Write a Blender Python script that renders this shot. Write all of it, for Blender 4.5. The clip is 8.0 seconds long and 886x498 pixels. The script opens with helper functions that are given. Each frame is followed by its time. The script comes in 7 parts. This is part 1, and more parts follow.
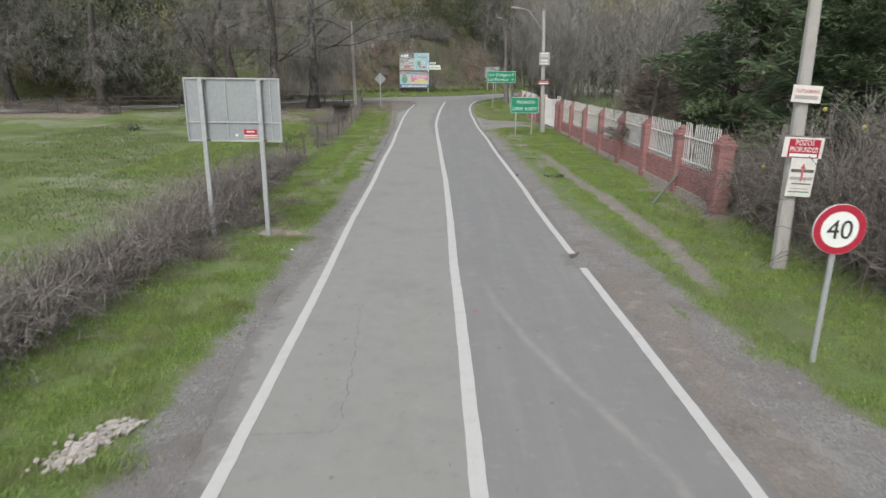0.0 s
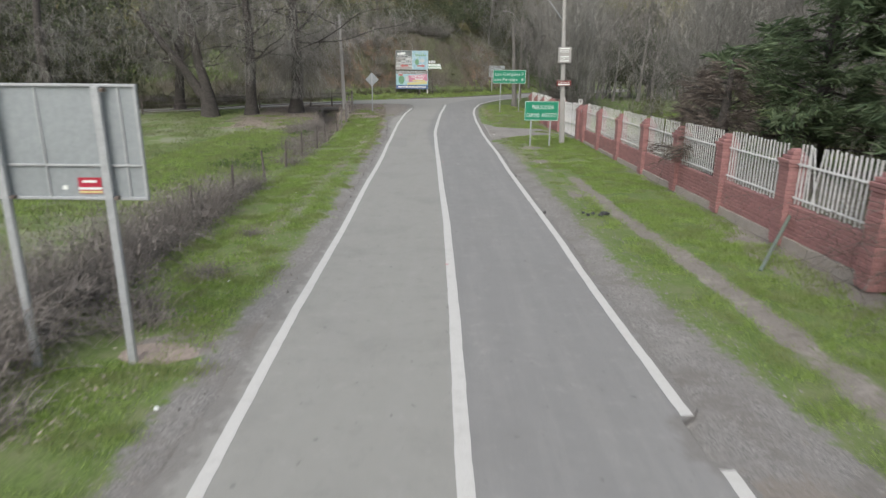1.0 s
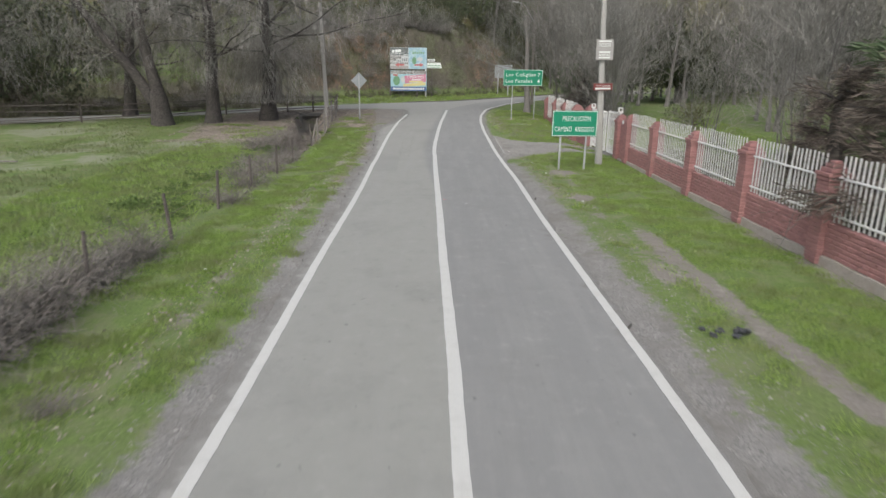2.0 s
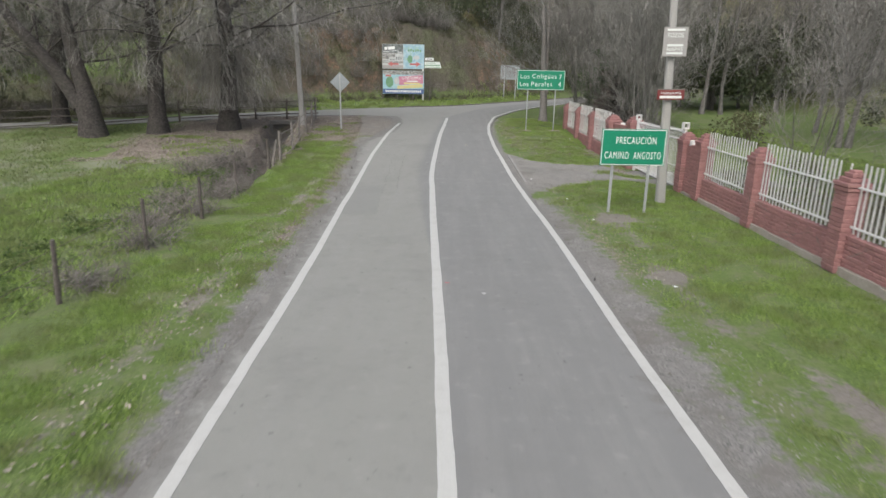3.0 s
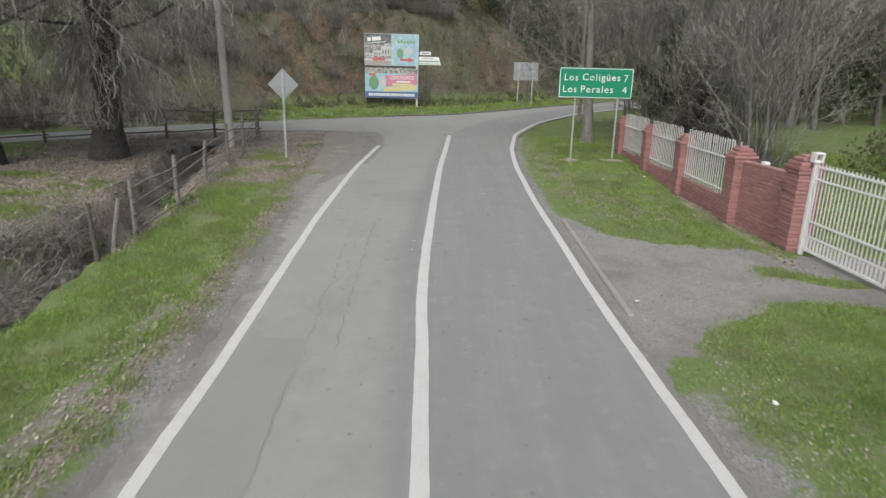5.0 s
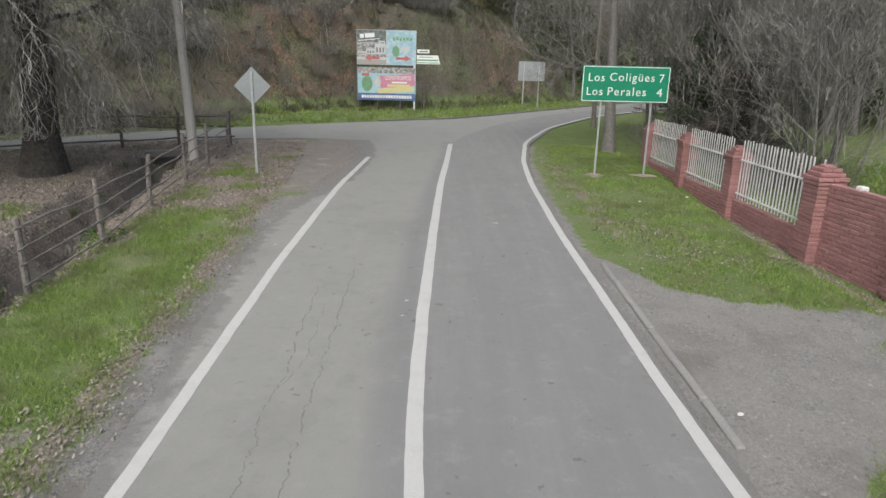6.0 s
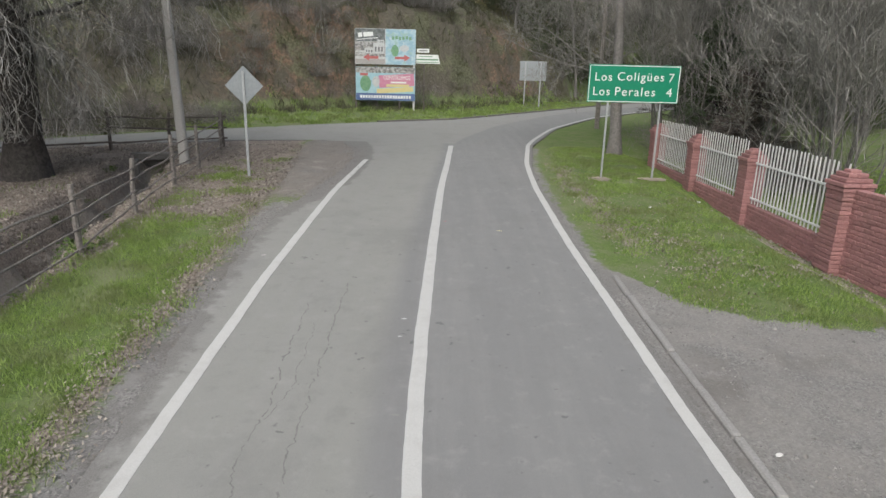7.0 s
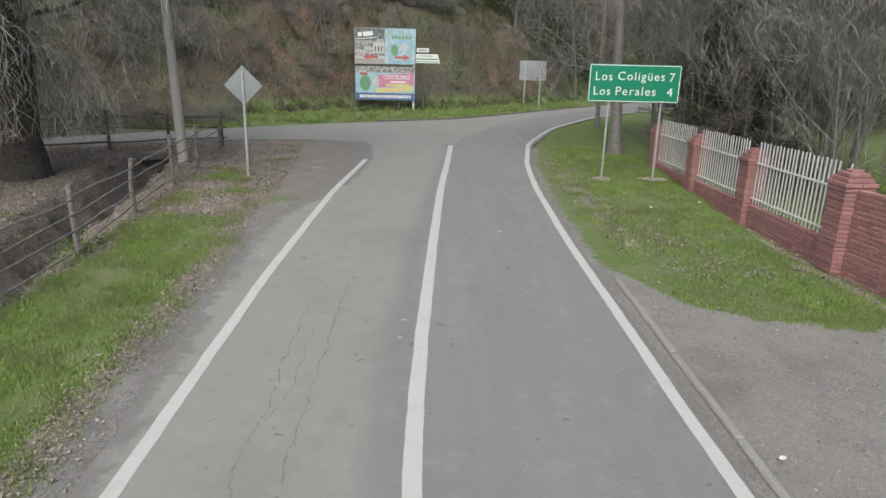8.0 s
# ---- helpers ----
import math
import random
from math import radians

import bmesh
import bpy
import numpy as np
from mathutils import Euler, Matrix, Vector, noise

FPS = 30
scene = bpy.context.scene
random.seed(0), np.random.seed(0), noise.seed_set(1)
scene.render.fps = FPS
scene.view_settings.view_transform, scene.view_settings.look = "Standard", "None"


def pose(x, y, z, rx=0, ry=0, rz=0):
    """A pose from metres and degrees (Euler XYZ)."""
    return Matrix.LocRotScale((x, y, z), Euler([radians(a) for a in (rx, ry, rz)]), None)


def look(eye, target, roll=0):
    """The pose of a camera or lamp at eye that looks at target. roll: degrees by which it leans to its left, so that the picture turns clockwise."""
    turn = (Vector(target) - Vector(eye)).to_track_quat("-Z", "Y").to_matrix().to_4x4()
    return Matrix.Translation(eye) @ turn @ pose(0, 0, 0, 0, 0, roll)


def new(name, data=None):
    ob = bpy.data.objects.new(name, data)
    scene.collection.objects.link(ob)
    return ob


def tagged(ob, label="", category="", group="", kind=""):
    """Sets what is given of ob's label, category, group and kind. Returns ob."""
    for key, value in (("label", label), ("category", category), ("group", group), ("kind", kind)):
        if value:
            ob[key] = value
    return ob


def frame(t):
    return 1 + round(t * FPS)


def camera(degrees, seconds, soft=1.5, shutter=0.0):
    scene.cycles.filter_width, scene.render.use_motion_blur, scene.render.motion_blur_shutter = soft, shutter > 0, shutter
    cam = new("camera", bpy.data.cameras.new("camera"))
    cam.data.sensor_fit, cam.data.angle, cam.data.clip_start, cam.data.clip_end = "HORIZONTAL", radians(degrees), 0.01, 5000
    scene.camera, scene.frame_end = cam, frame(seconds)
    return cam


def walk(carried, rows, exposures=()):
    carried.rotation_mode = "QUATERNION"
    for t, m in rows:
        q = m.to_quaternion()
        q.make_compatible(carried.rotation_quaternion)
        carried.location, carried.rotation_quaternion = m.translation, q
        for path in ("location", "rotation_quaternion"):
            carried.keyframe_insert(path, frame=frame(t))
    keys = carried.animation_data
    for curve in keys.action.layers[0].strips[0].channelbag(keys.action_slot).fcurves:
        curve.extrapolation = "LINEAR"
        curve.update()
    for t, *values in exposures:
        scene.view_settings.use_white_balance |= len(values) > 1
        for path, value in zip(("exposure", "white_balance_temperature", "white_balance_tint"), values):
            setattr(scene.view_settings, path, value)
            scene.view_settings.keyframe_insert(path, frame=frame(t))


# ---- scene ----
# camera: a drone flying along the road, coming to rest before the junction
cam = camera(70.7, 8.0, soft=1.5, shutter=0.25)
PATH = [
    (0, (-0.004, 0.013, 4.35), (-0.004, 1.935, 3.797), 0.7),
    (0.2, (-0.002, 1.0, 4.347), (-0.002, 2.922, 3.794), 0.7),
    (0.3, (-0.001, 1.55, 4.345), (-0.001, 3.472, 3.792), 0.65),
    (0.5, (0.002, 2.965, 4.34), (0.001, 4.887, 3.786), 0.6),
    (1, (0.006, 7.63, 4.315), (0.002, 9.552, 3.76), 0.5),
    (1.5, (-0.03, 12.236, 4.295), (-0.035, 14.158, 3.739), 0.5),
    (3, (-0.22, 25.487, 4.205), (-0.216, 27.409, 3.652), 1.0),
    (3.5, (-0.243, 29.364, 4.181), (-0.239, 31.286, 3.627), 1.1),
    (4, (-0.28, 33.236, 4.145), (-0.273, 35.158, 3.592), 1.15),
    (4.5, (-0.34, 36.337, 4.13), (-0.33, 38.259, 3.575), 1.3),
    (5, (-0.379, 39.258, 4.099), (-0.366, 41.179, 3.543), 1.4),
    (5.2, (-0.395, 40.29, 4.085), (-0.38, 42.211, 3.529), 1.4),
    (5.75, (-0.43, 42.55, 4.045), (-0.414, 44.472, 3.49), 1.4),
    (6.3, (-0.45, 43.83, 4.01), (-0.433, 45.752, 3.456), 1.4),
    (6.5, (-0.455, 44.061, 4.003), (-0.438, 45.982, 3.449), 1.4),
    (7, (-0.452, 44.15, 3.995), (-0.435, 46.072, 3.441), 1.4),
    (7.5, (-0.457, 44.202, 3.995), (-0.439, 46.123, 3.441), 1.4),
    (8, (-0.461, 44.211, 3.993), (-0.443, 46.132, 3.438), 1.4),
]
walk(cam, [(t, look(eye, target, roll)) for t, eye, target, roll in PATH],
     exposures=[(0, 0.84), (1.5, 0.89), (5, 0.88), (6.5, 0.84), (8, 0.83)])

# ---- overcast daylight ----
world = bpy.data.worlds.new("overcast_sky")
scene.world = world
world.use_nodes = True
wn, wl = world.node_tree.nodes, world.node_tree.links
wn.clear()
sky = wn.new("ShaderNodeTexSky")
sky.sky_type = "NISHITA"
sky.sun_disc = False
sky.sun_elevation, sky.sun_rotation = radians(48), radians(200)
sky.dust_density = 4.0
grey = wn.new("ShaderNodeHueSaturation")
grey.inputs["Saturation"].default_value = 0.58
back = wn.new("ShaderNodeBackground")
back.inputs["Strength"].default_value = 0.115
wout = wn.new("ShaderNodeOutputWorld")
wl.new(sky.outputs[0], grey.inputs["Color"])
wl.new(grey.outputs[0], back.inputs["Color"])
wl.new(back.outputs[0], wout.inputs[0])
sun_data = bpy.data.lights.new("sun", "SUN")
sun_data.energy, sun_data.angle, sun_data.color = 0.9, radians(30), (1.0, 0.985, 0.96)
sun = new("sun", sun_data)
sun.matrix_world = look((0, 0, 60), (8, 46, 0))

# ---- materials ----
def nodes_of(name):
    m = bpy.data.materials.new(name)
    m.use_nodes = True
    nt = m.node_tree
    return m, nt.nodes, nt.links, nt.nodes["Principled BSDF"]


def noise_node(n, l, vec, scale, detail=4.0, rough=0.6):
    t = n.new("ShaderNodeTexNoise")
    t.inputs["Scale"].default_value, t.inputs["Detail"].default_value = scale, detail
    t.inputs["Roughness"].default_value = rough
    if vec is not None:
        l.new(vec, t.inputs["Vector"])
    return t.outputs["Fac"]


def ramp(n, l, fac, lo, hi):
    r = n.new("ShaderNodeMapRange")
    r.interpolation_type = "SMOOTHSTEP"
    r.inputs["From Min"].default_value, r.inputs["From Max"].default_value = lo, hi
    l.new(fac, r.inputs["Value"])
    return r.outputs["Result"]


def math2(n, l, op, a, b):
    m = n.new("ShaderNodeMath")
    m.operation, m.use_clamp = op, True
    for k, v in enumerate((a, b)):
        if isinstance(v, (int, float)):
            m.inputs[k].default_value = v
        else:
            l.new(v, m.inputs[k])
    return m.outputs[0]


def mixc(n, l, fac, a, b):
    m = n.new("ShaderNodeMix")
    m.data_type = "RGBA"
    if isinstance(fac, (int, float)):
        m.inputs["Factor"].default_value = fac
    else:
        l.new(fac, m.inputs["Factor"])
    for key, v in (("A", a), ("B", b)):
        sock = [s for s in m.inputs if s.name == key and s.type == "RGBA"][0]
        if isinstance(v, tuple):
            sock.default_value = (*v, 1)
        else:
            l.new(v, sock)
    return [s for s in m.outputs if s.type == "RGBA"][0]


def bump(n, l, bsdf, height, strength, dist):
    b = n.new("ShaderNodeBump")
    b.inputs["Strength"].default_value, b.inputs["Distance"].default_value = strength, dist
    l.new(height, b.inputs["Height"])
    l.new(b.outputs[0], bsdf.inputs["Normal"])


def surface(name, c1, c2, rough=0.8, metal=0.0, fine=40.0, coarse=2.0, stain=None, stain_amount=0.4, bumpiness=0.3, bump_dist=0.004, per=0.0, coords="Object"):
    """A weathered surface: two tones by grain, larger stains, relief; per: how far alike pieces differ."""
    m, n, l, bs = nodes_of(name)
    tc = n.new("ShaderNodeTexCoord").outputs[coords]
    grain = noise_node(n, l, tc, fine, 5.0, 0.7)
    col = mixc(n, l, ramp(n, l, grain, 0.3, 0.7), c1, c2)
    big = noise_node(n, l, tc, coarse, 4.0, 0.65)
    if stain:
        f = math2(n, l, "MULTIPLY", ramp(n, l, big, 0.45, 0.75), stain_amount)
        col = mixc(n, l, f, col, stain)
    if per:
        oi = n.new("ShaderNodeObjectInfo")
        geo = n.new("ShaderNodeNewGeometry")
        rnd = math2(n, l, "FRACT", math2(n, l, "ADD", oi.outputs["Random"], 0.0), 0.0)
        isl = geo.outputs["Random Per Island"]
        hs = n.new("ShaderNodeHueSaturation")
        add = n.new("ShaderNodeMath")
        add.operation = "ADD"
        l.new(rnd, add.inputs[0])
        l.new(isl, add.inputs[1])
        mr = n.new("ShaderNodeMapRange")
        mr.inputs["From Max"].default_value = 2.0
        mr.inputs["To Min"].default_value, mr.inputs["To Max"].default_value = 1 - per, 1 + per
        l.new(add.outputs[0], mr.inputs["Value"])
        l.new(mr.outputs[0], hs.inputs["Value"])
        l.new(col, hs.inputs["Color"])
        col = hs.outputs[0]
    l.new(col, bs.inputs["Base Color"])
    bs.inputs["Roughness"].default_value, bs.inputs["Metallic"].default_value = rough, metal
    if bumpiness:
        bump(n, l, bs, grain, bumpiness, bump_dist)
    return m


def leafy(name, c1, c2, c3, scale=6.0, rough=0.7, through_light=0.25):
    """Leaves, blades or twigs: colour by clump and by single leaf."""
    m, n, l, bs = nodes_of(name)
    geo = n.new("ShaderNodeNewGeometry")
    tc = n.new("ShaderNodeTexCoord").outputs["Object"]
    col = mixc(n, l, geo.outputs["Random Per Island"], c1, c2)
    col = mixc(n, l, ramp(n, l, noise_node(n, l, tc, scale, 3.0), 0.4, 0.65), col, c3)
    l.new(col, bs.inputs["Base Color"])
    bs.inputs["Roughness"].default_value = rough
    bs.inputs["Specular IOR Level"].default_value = 0.25
    if through_light:
        tr = n.new("ShaderNodeBsdfTranslucent")
        l.new(col, tr.inputs["Color"])
        mx = n.new("ShaderNodeMixShader")
        mx.inputs[0].default_value = through_light
        l.new(bs.outputs[0], mx.inputs[1])
        l.new(tr.outputs[0], mx.inputs[2])
        l.new(mx.outputs[0], n["Material Output"].inputs[0])
    return m


def attr(n, name):
    a = n.new("ShaderNodeAttribute")
    a.attribute_name = name
    return a.outputs["Fac"]


def ground_material():
    m, n, l, bs = nodes_of("ground_cover")
    tc = n.new("ShaderNodeTexCoord").outputs["Object"]
    fine = noise_node(n, l, tc, 22.0, 6.0, 0.75)
    mid = noise_node(n, l, tc, 1.7, 5.0, 0.7)
    big = noise_node(n, l, tc, 0.22, 4.0, 0.6)
    tuft = noise_node(n, l, tc, 6.0, 5.0, 0.7)
    # turf: bright shoots, duller blades, straw patches
    turf = mixc(n, l, ramp(n, l, fine, 0.3, 0.7), (0.064, 0.1, 0.031), (0.15, 0.21, 0.064))
    turf = mixc(n, l, math2(n, l, "MULTIPLY", ramp(n, l, mid, 0.44, 0.66), 0.65), turf, (0.165, 0.172, 0.098))
    turf = mixc(n, l, math2(n, l, "MULTIPLY", ramp(n, l, big, 0.48, 0.64), 0.45), turf, (0.15, 0.165, 0.09))
    field = attr(n, "field")
    wet = noise_node(n, l, tc, 0.13, 6.0, 0.7)
    turf = mixc(n, l, math2(n, l, "MULTIPLY", ramp(n, l, wet, 0.5, 0.6), math2(n, l, "MULTIPLY", field, 0.85)), turf, (0.205, 0.214, 0.155))
    turf = mixc(n, l, math2(n, l, "MULTIPLY", ramp(n, l, wet, 0.48, 0.36), math2(n, l, "MULTIPLY", field, 0.7)), turf, (0.075, 0.095, 0.04))
    turf = mixc(n, l, math2(n, l, "MULTIPLY", ramp(n, l, tuft, 0.55, 0.75), 0.45), turf, (0.07, 0.102, 0.036))
    # gravel: grey stones with pale and dark ones
    vor = n.new("ShaderNodeTexVoronoi")
    vor.inputs["Scale"].default_value = 42.0
    l.new(tc, vor.inputs["Vector"])
    bw = n.new("ShaderNodeRGBToBW")
    l.new(vor.outputs["Color"], bw.inputs[0])
    grav = mixc(n, l, bw.outputs[0], (0.108, 0.106, 0.1), (0.29, 0.284, 0.268))
    grav = mixc(n, l, math2(n, l, "MULTIPLY", ramp(n, l, mid, 0.4, 0.65), 0.7), grav, (0.176, 0.17, 0.159))
    patch = noise_node(n, l, tc, 0.55, 5.0, 0.7)
    grav = mixc(n, l, math2(n, l, "MULTIPLY", ramp(n, l, patch, 0.5, 0.62), 0.75), grav, (0.152, 0.143, 0.13))
    grav = mixc(n, l, math2(n, l, "MULTIPLY", ramp(n, l, patch, 0.44, 0.32), 0.6), grav, (0.25, 0.245, 0.23))
    grav = mixc(n, l, math2(n, l, "MULTIPLY", attr(n, "drive"), ramp(n, l, noise_node(n, l, tc, 0.9, 6.0, 0.7), 0.36, 0.62)), grav, mixc(n, l, ramp(n, l, fine, 0.3, 0.7), (0.19, 0.182, 0.168), (0.275, 0.264, 0.244)))
    # bare earth and the cut bank
    soil = mixc(n, l, ramp(n, l, fine, 0.25, 0.75), (0.138, 0.127, 0.112), (0.242, 0.222, 0.197))
    soil = mixc(n, l, math2(n, l, "MULTIPLY", ramp(n, l, mid, 0.46, 0.34), 0.6), soil, (0.27, 0.255, 0.23))
    soil = mixc(n, l, math2(n, l, "MULTIPLY", ramp(n, l, mid, 0.54, 0.68), 0.6), soil, (0.125, 0.113, 0.098))
    bank = mixc(n, l, ramp(n, l, tuft, 0.3, 0.7), (0.05, 0.046, 0.036), (0.135, 0.122, 0.092))
    clay = mixc(n, l, ramp(n, l, tuft, 0.3, 0.7), (0.1, 0.068, 0.048), (0.25, 0.165, 0.113))
    bank = mixc(n, l, math2(n, l, "MULTIPLY", attr(n, "clay"), ramp(n, l, noise_node(n, l, tc, 0.7, 5.0, 0.7), 0.36, 0.56)), bank, clay)
    bank = mixc(n, l, math2(n, l, "MULTIPLY", ramp(n, l, mid, 0.42, 0.58), 0.7), bank, (0.088, 0.082, 0.062))
    slope = noise_node(n, l, tc, 0.3, 6.0, 0.7)
    bank = mixc(n, l, math2(n, l, "MULTIPLY", ramp(n, l, slope, 0.51, 0.58), 0.75), bank, mixc(n, l, ramp(n, l, tuft, 0.35, 0.65), (0.06, 0.066, 0.036), (0.15, 0.155, 0.095)))
    bank = mixc(n, l, math2(n, l, "MULTIPLY", ramp(n, l, slope, 0.45, 0.38), 0.6), bank, mixc(n, l, ramp(n, l, tuft, 0.35, 0.65), (0.055, 0.046, 0.04), (0.15, 0.13, 0.115)))
    # fallen leaves
    vl = n.new("ShaderNodeTexVoronoi")
    vl.inputs["Scale"].default_value = 24.0
    l.new(tc, vl.inputs["Vector"])
    bl = n.new("ShaderNodeRGBToBW")
    l.new(vl.outputs["Color"], bl.inputs[0])
    leaf = mixc(n, l, bl.outputs[0], (0.095, 0.08, 0.067), (0.33, 0.283, 0.24))
    wood = mixc(n, l, ramp(n, l, mid, 0.35, 0.65), (0.075, 0.06, 0.035), (0.12, 0.12, 0.05))

    rough_edge = n.new("ShaderNodeMix").outputs["Result"]
    l.new(tuft, rough_edge.node.inputs["A"])
    l.new(noise_node(n, l, tc, 0.9, 5.0, 0.75), rough_edge.node.inputs["B"])

    def edge(name):
        a = attr(n, name)
        add = n.new("ShaderNodeMath")
        add.operation = "ADD"
        l.new(a, add.inputs[0])
        sub = n.new("ShaderNodeMath")
        sub.operation = "MULTIPLY_ADD"
        l.new(rough_edge, sub.inputs[0])
        sub.inputs[1].default_value, sub.inputs[2].default_value = 1.5, -0.75
        l.new(sub.outputs[0], add.inputs[1])
        return ramp(n, l, add.outputs[0], 0.38, 0.62)
    col = mixc(n, l, edge("wood"), turf, wood)
    col = mixc(n, l, edge("soil"), col, soil)
    col = mixc(n, l, edge("leaf"), col, leaf)
    col = mixc(n, l, edge("bank"), col, bank)
    col = mixc(n, l, edge("gravel"), col, grav)
    l.new(col, bs.inputs["Base Color"])
    bs.inputs["Roughness"].default_value = 0.9
    bs.inputs["Specular IOR Level"].default_value = 0.15
    bump(n, l, bs, fine, 0.7, 0.03)
    return m


def asphalt_material(name, c1, c2, c3):
    """Worn asphalt; across: 0 at the left edge line, 1 at the right; the two lanes were laid at different times."""
    m, n, l, bs = nodes_of(name)
    tc = n.new("ShaderNodeTexCoord").outputs["Object"]
    sp = n.new("ShaderNodeMapping")
    sp.inputs["Scale"].default_value = (1.6, 0.12, 1)
    l.new(tc, sp.inputs["Vector"])
    grit = noise_node(n, l, tc, 90.0, 4.0, 0.8)
    streak = noise_node(n, l, sp.outputs[0], 1.5, 5.0, 0.65)
    blot = noise_node(n, l, tc, 0.55, 5.0, 0.65)
    across = attr(n, "across")
    col = mixc(n, l, ramp(n, l, across, 0.475, 0.52), c1, c2)
    col = mixc(n, l, math2(n, l, "MULTIPLY", ramp(n, l, streak, 0.4, 0.7), 0.35), col, c3)
    col = mixc(n, l, math2(n, l, "MULTIPLY", ramp(n, l, blot, 0.48, 0.75), 0.35), col, (0.15, 0.15, 0.142))
    col = mixc(n, l, math2(n, l, "MULTIPLY", ramp(n, l, grit, 0.5, 0.72), 0.3), col, (0.1, 0.1, 0.1))
    col = mixc(n, l, math2(n, l, "MULTIPLY", ramp(n, l, grit, 0.48, 0.28), 0.25), col, (0.34, 0.33, 0.31))
    mott = noise_node(n, l, tc, 2.6, 6.0, 0.75)
    col = mixc(n, l, math2(n, l, "MULTIPLY", ramp(n, l, mott, 0.52, 0.7), 0.3), col, (0.155, 0.154, 0.147))
    col = mixc(n, l, math2(n, l, "MULTIPLY", ramp(n, l, mott, 0.47, 0.3), 0.3), col, (0.29, 0.288, 0.27))
    speck = noise_node(n, l, tc, 7.0, 2.0, 0.5)
    col = mixc(n, l, math2(n, l, "MULTIPLY", ramp(n, l, speck, 0.69, 0.76), 0.5), col, (0.07, 0.07, 0.07))
    # a trail of dust left by turning wheels
    trail = math2(n, l, "POWER", ramp(n, l, math2(n, l, "ABSOLUTE", attr(n, "dust"), 0.0), 0.2, 0.0), 2.0)
    trail = math2(n, l, "MULTIPLY", trail, math2(n, l, "MULTIPLY", attr(n, "dusty"), ramp(n, l, mott, 0.3, 0.62)))
    col = mixc(n, l, math2(n, l, "MULTIPLY", trail, 0.6), col, (0.285, 0.278, 0.25))
    # dust and grit creep in from both shoulders
    far = n.new("ShaderNodeMath")
    far.operation = "MULTIPLY_ADD"
    l.new(mott, far.inputs[0])
    far.inputs[1].default_value = -1.1
    l.new(attr(n, "rim"), far.inputs[2])
    dust = mixc(n, l, ramp(n, l, grit, 0.35, 0.65), (0.105, 0.1, 0.092), (0.21, 0.204, 0.191))
    col = mixc(n, l, math2(n, l, "MULTIPLY", ramp(n, l, far.outputs[0], -0.22, -0.48), 0.9), col, dust)
    l.new(col, bs.inputs["Base Color"])
    bs.inputs["Roughness"].default_value = 0.82
    bs.inputs["Specular IOR Level"].default_value = 0.3
    bump(n, l, bs, grit, 0.35, 0.006)
    return m


M_ground = ground_material()
M_asphalt = asphalt_material("worn_asphalt", (0.228, 0.2285, 0.2105), (0.1855, 0.1865, 0.1815), (0.243, 0.242, 0.23))
M_patch = surface("patch_asphalt", (0.191, 0.191, 0.178), (0.216, 0.216, 0.202), 0.85, fine=70, coarse=1.0, stain=(0.17, 0.169, 0.16))
M_crack = surface("crack_tar", (0.125, 0.122, 0.115), (0.19, 0.187, 0.176), 0.9, fine=30)
M_paint = surface("road_paint", (0.4, 0.4, 0.378), (0.47, 0.47, 0.448), 0.65, fine=60, coarse=3.0, stain=(0.36, 0.35, 0.33), stain_amount=0.55, bumpiness=0.15)
M_brick = surface("rough_brick", (0.265, 0.127, 0.122), (0.375, 0.197, 0.188), 0.85, fine=28, coarse=1.6, stain=(0.25, 0.145, 0.13), stain_amount=0.6, bumpiness=0.6, bump_dist=0.01, per=0.22)
M_mortar = surface("mortar", (0.25, 0.128, 0.12), (0.33, 0.178, 0.168), 0.9, fine=40)
M_concrete = surface("weathered_concrete", (0.29, 0.284, 0.268), (0.37, 0.362, 0.342), 0.85, fine=45, coarse=1.2, stain=(0.24, 0.23, 0.21), stain_amount=0.6)
M_footing = surface("footing_concrete", (0.29, 0.258, 0.225), (0.37, 0.335, 0.3), 0.9, fine=18, coarse=1.2, stain=(0.2, 0.16, 0.12), stain_amount=0.7, bumpiness=0.6, bump_dist=0.02)
M_pad = surface("earthy_concrete", (0.2, 0.165, 0.14), (0.3, 0.25, 0.215), 0.95, fine=14, coarse=2, stain=(0.17, 0.15, 0.1), stain_amount=0.7, bumpiness=0.5, bump_dist=0.02)
M_kerb = surface("kerb_concrete", (0.2, 0.196, 0.185), (0.28, 0.275, 0.262), 0.9, fine=40, coarse=2, stain=(0.2, 0.19, 0.17), per=0.12)
M_white = surface("white_paint", (0.62, 0.62, 0.605), (0.7, 0.7, 0.685), 0.55, fine=25, coarse=2.5, stain=(0.6, 0.58, 0.54), stain_amount=0.4, bumpiness=0.1)
M_galv = surface("galvanised_steel", (0.34, 0.355, 0.365), (0.42, 0.435, 0.445), 0.5, 0.35, fine=14, coarse=1.0, stain=(0.3, 0.31, 0.315), bumpiness=0.05)
M_galv_panel = surface("sign_back_aluminium", (0.25, 0.275, 0.285), (0.3, 0.325, 0.335), 0.5, 0.25, fine=10, coarse=0.8, stain=(0.21, 0.23, 0.235), bumpiness=0.03)
M_green = surface("green_sheeting", (0.005, 0.19, 0.105), (0.008, 0.215, 0.12), 0.4, fine=12, coarse=1.0, stain=(0.01, 0.17, 0.1), bumpiness=0.03)
